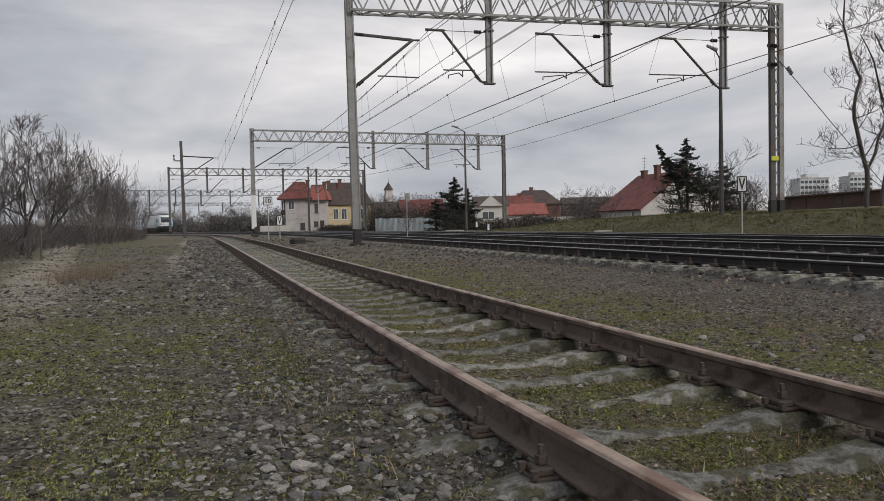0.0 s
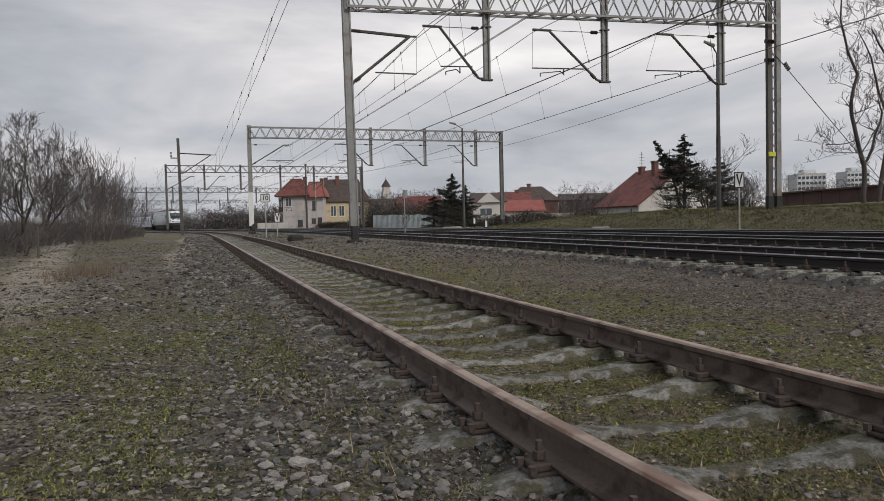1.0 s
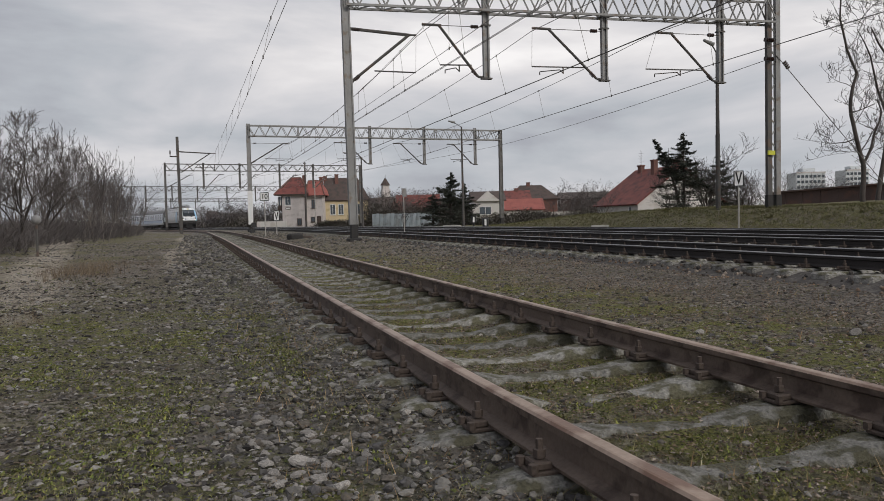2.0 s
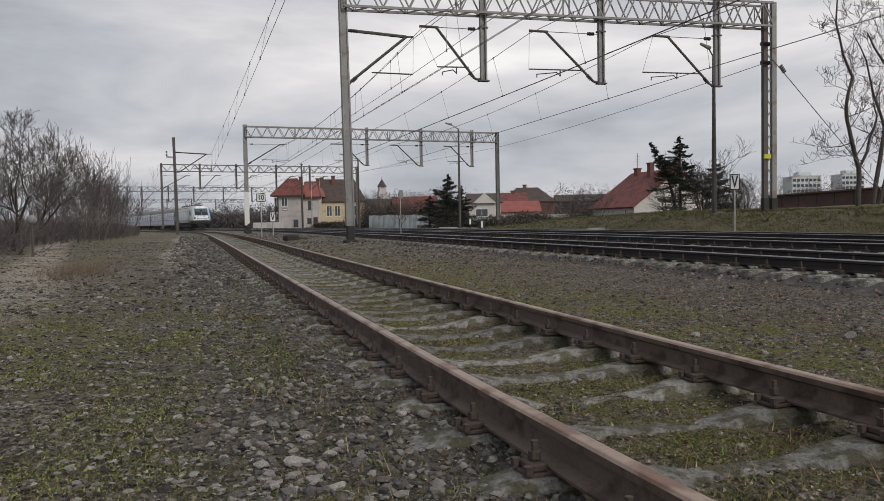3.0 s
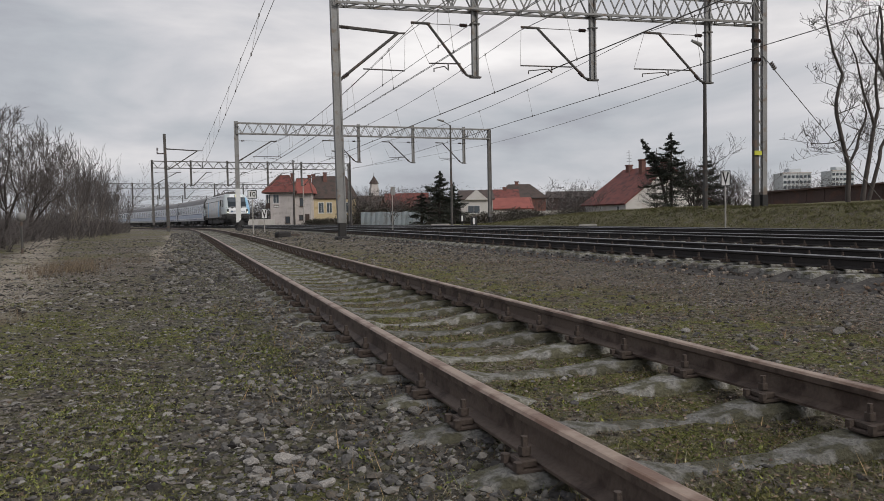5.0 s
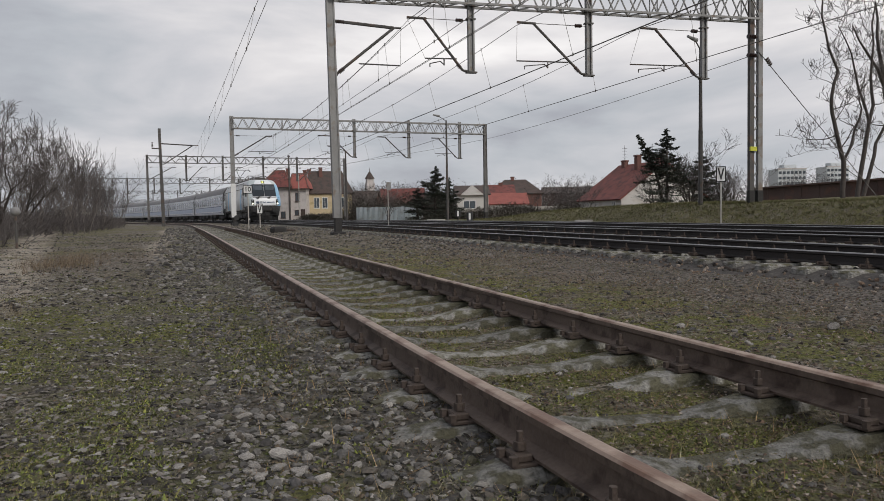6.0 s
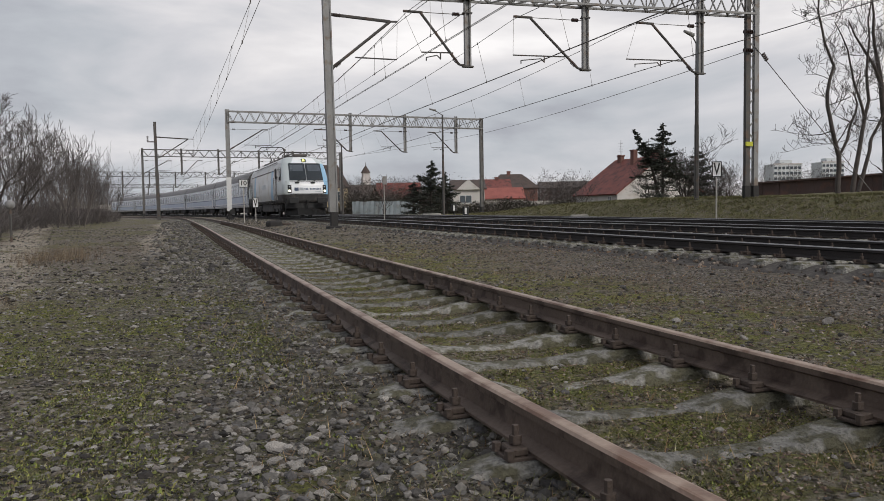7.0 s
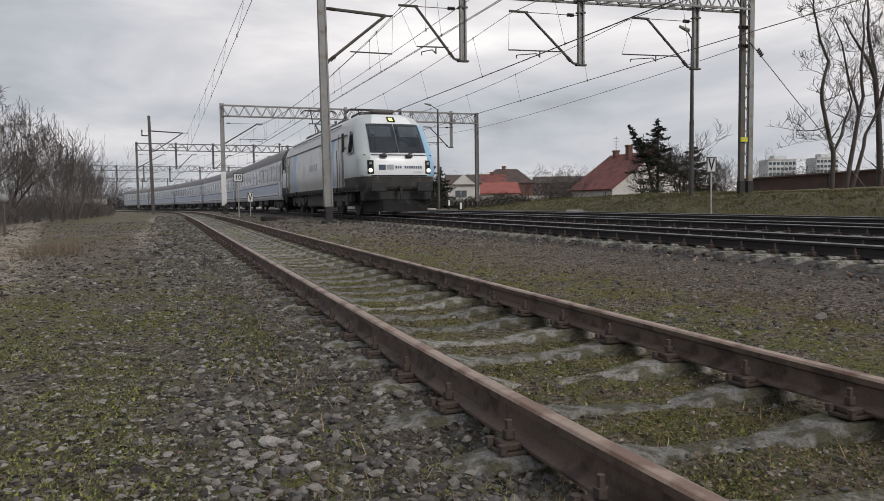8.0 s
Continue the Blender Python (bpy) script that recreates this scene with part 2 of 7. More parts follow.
M_WEED = islands("bleached_dry_weeds", [(0.24, 0.185, 0.125), (0.18, 0.135, 0.095), (0.29, 0.235, 0.165), (0.15, 0.115, 0.085)], 0.9, 0)
M_TANGLE = islands("matted_winter_grass", [(0.270, 0.250, 0.115), (0.176, 0.189, 0.068), (0.351, 0.304, 0.176), (0.135, 0.155, 0.054), (0.230, 0.189, 0.121), (0.405, 0.365, 0.243)], 0.9, 0)
M_BANKGRASS = islands("matted_bank_grass", [(0.221, 0.204, 0.111), (0.162, 0.170, 0.072), (0.264, 0.234, 0.140), (0.136, 0.149, 0.060), (0.196, 0.178, 0.102)], 0.9, 0)
M_BALLAST = islands("dark_ballast_stones", [(0.07, 0.064, 0.06), (0.11, 0.1, 0.095), (0.05, 0.047, 0.045), (0.15, 0.135, 0.12)], 0.95, 0.3)
M_GRASS = islands("dry_winter_grass", [(0.212, 0.178, 0.093), (0.119, 0.128, 0.047), (0.255, 0.212, 0.119), (0.093, 0.111, 0.038), (0.162, 0.145, 0.072)], 0.9, 0)
M_REED = islands("straw_coloured_weeds", [(0.30, 0.20, 0.10), (0.22, 0.14, 0.07), (0.36, 0.26, 0.14)], 0.9, 0)
M_MOSS = islands("moss_cushions", [(0.187, 0.218, 0.055), (0.133, 0.164, 0.047), (0.281, 0.288, 0.078), (0.102, 0.118, 0.043), (0.218, 0.196, 0.078)], 0.95, 0.6, 90)
M_CHIP = islands("leaf_litter_and_chips", [(0.121, 0.095, 0.068), (0.17, 0.15, 0.125), (0.028, 0.024, 0.02), (0.22, 0.2, 0.175), (0.15, 0.11, 0.078), (0.09, 0.105, 0.04), (0.30, 0.285, 0.26), (0.149, 0.162, 0.054), (0.05, 0.046, 0.043), (0.035, 0.03, 0.026), (0.162, 0.149, 0.121)], 0.95, 0.2)
M_LITTER = islands("brown_leaf_litter", [(0.182, 0.126, 0.091), (0.105, 0.076, 0.059), (0.266, 0.203, 0.147), (0.049, 0.039, 0.032), (0.336, 0.287, 0.245), (0.140, 0.140, 0.070), (0.140, 0.105, 0.084), (0.070, 0.059, 0.050)], 0.95, 0.2)
M_SHOULDER = islands("brownish_shoulder_stones", [(0.22, 0.15, 0.105), (0.15, 0.115, 0.09), (0.30, 0.25, 0.205), (0.10, 0.085, 0.07), (0.055, 0.046, 0.04)], 0.95, 0.3)
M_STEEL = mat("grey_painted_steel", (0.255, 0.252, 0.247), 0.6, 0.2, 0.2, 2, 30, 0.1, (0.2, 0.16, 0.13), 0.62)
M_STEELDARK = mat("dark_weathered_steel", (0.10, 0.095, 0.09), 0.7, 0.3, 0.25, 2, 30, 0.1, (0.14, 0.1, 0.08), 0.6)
# Weathered grey steel, its backlit darkness put into the base colour.
M_STEELFAR = mat("backlit_weathered_steel", (0.14, 0.135, 0.13), 0.7, 0.2, 0.25, 2, 30, 0.1, (0.1, 0.085, 0.075), 0.6)
M_FOOT = mat("tarred_mast_foot", (0.03, 0.028, 0.027), 0.8, 0, 0.3, 4, 40, 0.2)
M_CONCRETE = mat("pale_concrete", (0.42, 0.40, 0.37), 0.9, 0, 0.2, 2, 30, 0.3, (0.28, 0.27, 0.24), 0.6)
M_INSUL = mat("brown_glazed_insulator", (0.05, 0.03, 0.025), 0.25, 0, 0.15, 8, 60, 0.0)
M_WIRE = mat("overhead_wire", (0.19, 0.175, 0.165), 0.5, 0.6, 0.1, 2, 20, 0.0)
M_YELLOW = mat("yellow_plate", (0.55, 0.55, 0.05), 0.6, 0, 0.1, 5, 40, 0.0)
M_WHITE = mat("white_enamel", (0.72, 0.72, 0.71), 0.5, 0, 0.08, 4, 40, 0.02, (0.5, 0.48, 0.44), 0.68)
M_BLACK = mat("black_enamel", (0.02, 0.02, 0.02), 0.5, 0, 0.1, 4, 40, 0.0)

# ---- lie of the land; x to the right of the siding, y along it ----
SIDING, TRACKS, BEND, RADIUS = 2.0, (8.2, 12.6, 17.0), 50.0, 570.0


def on_track(x0, s):
    """The point and heading (to the left of +y) at s metres along a main track that bends left."""
    a = max(0.0, s - BEND) / RADIUS
    r = RADIUS + (x0 - TRACKS[0])
    return Vector((x0 - r * (1 - math.cos(a)), min(s, BEND) + r * math.sin(a), 0)), a


def siding_top(y):
    return 0.0081 * (y if y < 25 else 25 + 12 * (1 - math.exp(-(y - 25) / 12)))


def main_top(y):
    return 0.215 + 0.0035 * (y if y < 25 else 25 + 10 * (1 - math.exp(-(y - 25) / 10)))


def siding_x(y):
    return SIDING - (max(0.0, y - 58.0) ** 2) / 420.0 + 0.006 * max(0.0, 4.2 - max(y, 0.0)) ** 2


def track_shift(y):
    """How far the main tracks have swung left at y."""
    k = min(max(0.0, y - BEND) / RADIUS, 0.95)
    return RADIUS * (1 - math.sqrt(1 - k * k))


def bank(y):
    """Height of the grassy bank beyond the tracks."""
    return 1.0 * smooth01(66, 30, y) + 0.12 * noise.noise((y * 0.11, 3.1, 0))


def land(x, y):
    side = siding_top(y)
    xs = x + (SIDING - siding_x(y)) if x < 6 else x + track_shift(y)
    z = side - 0.232
    z += 0.05 * smooth01(3.0, 3.6, xs) - 0.005 * smooth01(0.9, 0.2, xs) + (-0.006 - 0.004 * smooth01(3.5, 8.0, y)) * smooth01(1.25, 1.45, xs) * (1 - smooth01(2.55, 2.8, xs))
    z += 0.028 * smooth01(0.5, 0.75, xs) * (1 - smooth01(1.2, 1.32, xs))
    z += 0.11 * smooth01(3.6, 6.0, xs) * smooth01(8, 26, y)
    bed = main_top(y) - 0.30
    z = z + (bed - z) * smooth01(5.9, 6.9, xs)
    if xs > 18.4:
        z += (-0.1) * smooth01(18.4, 19.2, xs)
        z += (0.12 + bank(y)) * smooth01(19.3, 22.2, xs)
        z += 0.35 * smooth01(23, 40, xs) * smooth01(70, 30, y)
    if x < -3.0:
        z += 0.10 * smooth01(-3.0, -6, x) - 0.35 * smooth01(-10, -30, x)
    near = 1 - smooth01(14, 60, math.hypot(x, y))
    rough = noise.noise((x * 0.7, y * 0.7, 0)) * 0.035 + noise.noise((x * 3.1, y * 3.1, 4)) * 0.016 + noise.noise((x * 9, y * 9, 8)) * 0.012 * near
    if 1.0 < xs < 3.2:
        rough = rough * 0.55 + 0.014 * noise.noise((x * 4.3, y * 4.3, 2))
    if 6.4 < xs < 18.6:
        rough *= 0.3
    return z + rough


def spaced(lo, hi, near, step, grow):
    """Values from lo to hi, dense about the stretch near=(a, b)."""
    vals = list(np.arange(near[0], near[1] + 1e-6, step))
    v, d = near[1], step
    while v < hi:
        d *= grow
        v += d
        vals.append(v)
    v, d = near[0], step
    while v > lo:
        d *= grow
        v -= d
        vals.insert(0, v)
    return vals


def cover(x, y):
    """How far moss, turf and loose stone cover the ground."""
    xs = x + (SIDING - siding_x(y)) if x < 6 else x + track_shift(y)
    big = noise.noise((x * 0.35, y * 0.35, 20))
    moss = 0.75 * smooth01(1.3, 1.5, xs) * (1 - smooth01(2.6, 2.9, xs)) * (1 - smooth01(18, 40, y))
    moss += 0.85 * smooth01(2.8, 3.1, xs) * (1 - smooth01(4.0, 5.2, xs + big)) * (1 - smooth01(14, 30, y))
    moss += (0.35 + 0.5 * smooth01(-0.1, 0.25, big)) * (1 - smooth01(0.3, 0.9, xs)) * smooth01(-5, -3, x) * (1 - smooth01(9, 16, y))
    turf = smooth01(18.9, 19.8, xs) * 1.0 + 0.35 * smooth01(-0.1, 0.3, big) * (1 - smooth01(0, 1.0, xs))
    turf += 0.75 * smooth01(-0.12, 0.15, big) * (1 - smooth01(0, 1.0, xs)) * smooth01(10, 15, y)
    turf += 0.2 * smooth01(3.4, 4.2, xs) * (1 - smooth01(5.6, 6.3, xs)) * smooth01(8, 20, y)
    stone = smooth01(-1.2, 0.6, xs + 0.8 * big) * (1 - smooth01(1.3, 1.5, xs))
    stone = max(stone, 0.55 * smooth01(5.2, 6.2, xs) * (1 - smooth01(18.3, 18.9, xs)), 0.25 + 0.5 * big if x < 0 else 0)
    sand = smooth01(0.8, 0.2, abs(x + 1.0 + 0.12 * y + 0.35 * noise.noise((0.2, y * 0.12, 7)))) * smooth01(7, 10, y) * (1 - smooth01(45, 60, y))
    sand = max(sand, 0.8 * smooth01(0.5, 0.1, abs(x + 0.3 + 0.4 * noise.noise((0.9, y * 0.1, 3)))) * smooth01(14, 20, y) * (1 - smooth01(50, 70, y)))
    return min(1, max(0, moss)), min(1, max(0, turf)), min(1, max(0, stone)), 1.0 - sand


gx = spaced(-900, 900, (-3.2, 7.0), 0.085, 1.035)
gy = spaced(-60, 1500, (0.8, 9.0), 0.085, 1.028)
gv = [(x, y, land(x, y)) for y in gy for x in gx]
nx = len(gx)
gf = [(j * nx + i, j * nx + i + 1, (j + 1) * nx + i + 1, (j + 1) * nx + i) for j in range(len(gy) - 1) for i in range(nx - 1)]
ground = tagged(soup("ground", gv, gf, M_GROUND, smooth=True), "trodden gravelly soil with moss and dry turf", "ground", kind="structure")
layer = ground.data.color_attributes.new("cover", "FLOAT_COLOR", "POINT")
for i, v in enumerate(gv):
    layer.data[i].color = cover(v[0], v[1])

# ---- rails ----
RAIL = [(-0.0625, -0.149), (0.0625, -0.149), (0.0625, -0.138), (0.012, -0.118), (0.007, -0.05), (0.033, -0.038), (0.0335, -0.012), (0.026, -0.002), (0.018, 0.0),
        (-0.018, 0.0), (-0.026, -0.002), (-0.0335, -0.012), (-0.033, -0.038), (-0.007, -0.05), (-0.012, -0.118), (-0.0625, -0.138)]


def rail(name, path, side, head, parent):
    """One rail; its running surface is worn brighter than its sides."""
    bm = bmesh.new()
    sweep(bm, RAIL, path)
    n = len(RAIL)
    for k, f in enumerate(bm.faces):
        f.material_index = 1 if len(f.verts) == 4 and k % n in (6, 7, 8, 9, 10) else 0
    return part(name, bm, (side, head), parent)


def sleeper_mesh(name, material, length=2.5, width=0.26, high=0.17):
    bm = bmesh.new()
    box(bm, (-length / 2, -width / 2, -high), (length / 2, width / 2, 0), 0.025)
    for v in bm.verts:
        k = abs(v.co.x) / (length / 2)
        if v.co.z > -0.1:
            v.co.z += (-0.035 if k < 0.3 else 0.0) - 0.02 * max(0, k - 0.8) * 5 * 0.4
    me = bpy.data.meshes.new(name)
    bm.to_mesh(me)
    bm.free()
    me.materials.append(material)
    return me


def old_sleeper(seed):
    """A cast concrete sleeper, thick under the rails and low in the middle, its edges chipped."""
    rng = random.Random(seed)
    bm = bmesh.new()
    xs = [-1.25, -1.14, -0.92, -0.58, -0.40, -0.22, 0.22, 0.40, 0.58, 0.92, 1.14, 1.25]
    tops = [-0.10, -0.045, 0.0, 0.0, -0.03, -0.058, -0.058, -0.03, 0.0, 0.0, -0.045, -0.10]
    rings = []
    for x, t in zip(xs, tops):
        w = 0.115 if t > -0.05 else 0.085
        t += rng.uniform(-0.008, 0.008)
        prof = [(-w - 0.02, -0.2), (-w, t - 0.03), (-w + 0.035, t), (w - 0.035, t), (w, t - 0.03), (w + 0.02, -0.2)]
        rings.append([bm.verts.new((x + rng.uniform(-0.01, 0.01), p[0] + rng.uniform(-0.012, 0.012), p[1] + rng.uniform(-0.006, 0.006))) for p in prof])
    for a, b in zip(rings, rings[1:]):
        for i in range(5):
            bm.faces.new((a[i], b[i], b[i + 1], a[i + 1]))
    bm.faces.new(rings[0])
    bm.faces.new(rings[-1][::-1])
    bmesh.ops.recalc_face_normals(bm, faces=bm.faces[:])
    me = bpy.data.meshes.new("sleeper")
    bm.to_mesh(me)
    bm.free()
    me.materials.append(M_SLEEPER)
    return me


def fastening_mesh():
    """A ribbed base plate with two clips, coach screws and tall nuts, for one rail."""
    bm = bmesh.new()
    box(bm, (-0.155, -0.062, -0.165), (0.155, 0.062, -0.148), 0.004)
    for sx in (-1, 1):
        box(bm, (sx * 0.105 - 0.035, -0.05, -0.148), (sx * 0.105 + 0.035, 0.05, -0.118), 0.006)
        rod(bm, (sx * 0.1, 0, -0.12), (sx * 0.1, 0, -0.045), 0.013, sides=6)
        rod(bm, (sx * 0.1, 0, -0.112), (sx * 0.1, 0, -0.082), 0.024, sides=6)
        for sy in (-1, 1):
            rod(bm, (sx * 0.15, sy * 0.055, -0.15), (sx * 0.15, sy * 0.055, -0.118), 0.019, sides=6)
    me = bpy.data.meshes.new("rail_fastening")
    bm.to_mesh(me)
    bm.free()
    me.materials.append(M_BOLT)
    return me


RIGHT = Vector((1, 0, 0))
ys = list(np.arange(-6, 56, 1.0)) + list(np.arange(56, 125, 3.0))


def siding_at(y, off=0.0):
    slope = -2 * max(0.0, y - 58.0) / 420.0
    s = Vector((1, -slope, 0)).normalized()
    return Vector((siding_x(y), y, siding_top(y))) + s * off, s


siding = empty("siding_track", label="disused siding with rusty rails on old concrete sleepers", category="railway track")
siding["kind"] = "structure"
for off in (-0.752, 0.752):
    rail("rail", [siding_at(float(y), off) for y in ys], M_RAIL, M_RAILTOP, siding)
track_things = []
for i, x0 in enumerate(TRACKS):
    tr = empty("main_track", label="main line track with polished rail heads on dark ballast", category="railway track")
    tr["kind"] = "structure"
    for off in (-0.752, 0.752):
        pts = []
        for s in list(np.arange(-14, 50, 4.0)) + list(np.arange(50, 420, 7.0)):
            p, a = on_track(x0, float(s))
            r = Vector((math.cos(a), math.sin(a), 0))
            pts.append((Vector((p.x, p.y, main_top(float(s)))) + r * off, r))
        rail("rail", pts, M_RAILDARK, M_RAILSHINE, tr)
    track_things.append(tr)

# ---- overhead line ----


def cantilever(parent, post, out, knee=1.95, tip=2.6, rise=1.82, reg=(0.6, 2.75), foot=0.33, heavy=False, thick=0.05):
    """A hinged bracket: raking tube, top tube, stay with its insulator, registration tube and steady arm.
    post: where the bracket meets its mast; out: the way to the wire; the rest are distances along it."""
    p, o = Vector(post), Vector(out)
    up = Vector((0, 0, 1))
    bm = bmesh.new()
    bend = p + o * foot + up * 0.07
    top = p + o * knee + up * rise
    rod(bm, p + up * 0.02, p + o * foot * 0.7 + up * 0.02, thick * 0.9, sides=8)
    rod(bm, p + o * foot * 0.66 + up * 0.02, bend, thick * 0.9, sides=8)
    rod(bm, bend - o * 0.02, top, thick, sides=8)
    rod(bm, top - o * 0.08, p + o * tip + up * (rise + 0.01), thick * (0.7 if heavy else 0.95), sides=8)
    br = part("cantilever", bm, M_STEELDARK, parent, "dark raking bracket tube")
    bm = bmesh.new()
    for k in range(4):
        a = bend.lerp(top, 0.03 + 0.022 * k)
        rod(bm, a, a + (top - bend).normalized() * 0.03, thick * 1.6, thick * 1.3, sides=8)
    part("insulator", bm, M_INSUL, br, "brown ribbed insulator")
    bm = bmesh.new()
    hinge = p + up * (rise + (0.14 if heavy else 0.0))
    rod(bm, top, hinge, 0.055 if heavy else 0.013, sides=6)
    part("stay", bm, M_STEELDARK if heavy else M_WIRE, br, "dark top tube" if heavy else "")
    bm = bmesh.new()
    d = (top - hinge).normalized()
    for k in range(5):
        c = hinge + d * ((0.12 if heavy else 0.26) + 0.055 * k)
        rod(bm, c, c + d * 0.035, 0.075, 0.05, sides=8)
    part("insulator", bm, M_INSUL, br, "brown ribbed insulator")
    bm = bmesh.new()
    a, b = p + o * reg[0] + up * 0.44, p + o * reg[1] + up * 0.42
    rod(bm, a, b, 0.024, sides=6)
    part("registration_tube", bm, M_STEELDARK, br)
    bm = bmesh.new()
    rod(bm, p + o * tip + up * rise, b, 0.007, sides=4)
    part("hanger_wire", bm, M_WIRE, br)
    if not heavy:
        bm = bmesh.new()
        h = p + o * (reg[0] * 0.6 + reg[1] * 0.4) + up * 0.43
        e = p + o * (reg[0] * 0.15 + reg[1] * 0.85)
        rod(bm, h, h - up * 0.24, 0.024, sides=6)
        rod(bm, h - up * 0.22, h + o * 0.14 - up * 0.1, 0.02, sides=6)
        rod(bm, h + o * 0.14 - up * 0.1, e + up * 0.24, 0.018, sides=6)
        rod(bm, e + up * 0.24, e + up * 0.12, 0.02, sides=6)
        part("steady_arm", bm, M_STEELDARK, br)
    return br


def lattice_mast(parent, base, height, wide, axis, leg=0.16):
    """Two legs laced together, on tarred feet."""
    base, axis = Vector(base), Vector(axis)
    up = Vector((0, 0, 1))
    mast = None
    for s in (-1, 1):
        bm = bmesh.new()
        bar(bm, base + axis * (s * wide / 2) + up * 0.45, base + axis * (s * wide / 2) + up * height, leg, leg * 1.3, axis)
        # the leg toward the tracks takes the darker steel tone, the outer one the paler
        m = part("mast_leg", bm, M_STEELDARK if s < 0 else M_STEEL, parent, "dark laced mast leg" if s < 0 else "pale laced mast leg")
        bm = bmesh.new()
        bar(bm, base + axis * (s * wide / 2) - up * 0.4, base + axis * (s * wide / 2) + up * 0.46, leg * 1.25, leg * 1.6, axis)
        part("mast_foot", bm, M_FOOT, parent, "tarred black mast foot")
    k = 0
    z = 0.9
    while z < height - 0.5:
        bm = bmesh.new()
        s = 1 if k % 2 else -1
        bar(bm, base + axis * (s * wide / 2) + up * z, base - axis * (s * wide / 2) + up * (z + 0.42), 0.035, 0.05, axis)
        part("lacing_bar", bm, M_STEEL, parent)
        k += 1
        z += 0.46


def solid_mast(parent, base, top, w0, w1, steel=None):
    """A tapered rolled-steel mast with flanges, on a tarred foot."""
    base, top = Vector(base), Vector(top)
    d = top - base
    bm = bmesh.new()
    for sx in (-1, 1):
        vs = []
        for t, w in ((0.055, w0), (1.0, w1)):
            c = base + d * t
            for ax, ay in ((sx * w / 2, -w * 0.42), (sx * w / 2 - sx * 0.05, -w * 0.42), (sx * w / 2 - sx * 0.05, w * 0.42), (sx * w / 2, w * 0.42)):
                vs.append(bm.verts.new(c + Vector((ax, ay, 0))))
        for q in ((0, 1, 5, 4), (1, 2, 6, 5), (2, 3, 7, 6), (3, 0, 4, 7), (0, 3, 2, 1), (4, 5, 6, 7)):
            bm.faces.new([vs[i] for i in q])
    bmesh.ops.recalc_face_normals(bm, faces=bm.faces[:])
    part("mast_flange", bm, steel or M_STEEL, parent, "grey steel mast flanges")
    bm = bmesh.new()
    vs = []
    for t, w in ((0.05, w0), (1.0, w1)):
        c = base + d * t
        for ax, ay in ((-w / 2 + 0.05, -w * 0.3), (w / 2 - 0.05, -w * 0.3), (w / 2 - 0.05, w * 0.3), (-w / 2 + 0.05, w * 0.3)):
            vs.append(bm.verts.new(c + Vector((ax, ay, 0))))
    for q in ((0, 1, 5, 4), (1, 2, 6, 5), (2, 3, 7, 6), (3, 0, 4, 7), (0, 3, 2, 1), (4, 5, 6, 7)):
        bm.faces.new([vs[i] for i in q])
    bmesh.ops.recalc_face_normals(bm, faces=bm.faces[:])
    part("mast_body", bm, steel or M_STEEL, parent, "pale grey mast web")
    bm = bmesh.new()
    box(bm, (base.x - w0 * 0.42, base.y - w0 * 0.45, base.z - 0.35), (base.x + w0 * 0.42, base.y + w0 * 0.45, base.z + 0.50), 0.02)
    box(bm, (base.x - w0 * 0.8, base.y - w0 * 0.8, base.z - 0.4), (base.x + w0 * 0.8, base.y + w0 * 0.8, base.z + 0.02), 0.03)
    part("mast_foot", bm, M_FOOT, parent, "tarred black mast foot")


def lace(th, bars, single, steel):
    """Lacing bars: each its own part on the nearer portals, joined on the far ones."""
    if single:
        for a, b in bars:
            bm = bmesh.new()
            bar(bm, a, b, 0.04, 0.045)
            part("lacing_bar", bm, steel, th)
    else:
        bm = bmesh.new()
        for a, b in bars:
            bar(bm, a, b, 0.045, 0.05)
        part("beam_lacing", bm, steel, th)["kind"] = "stuff"


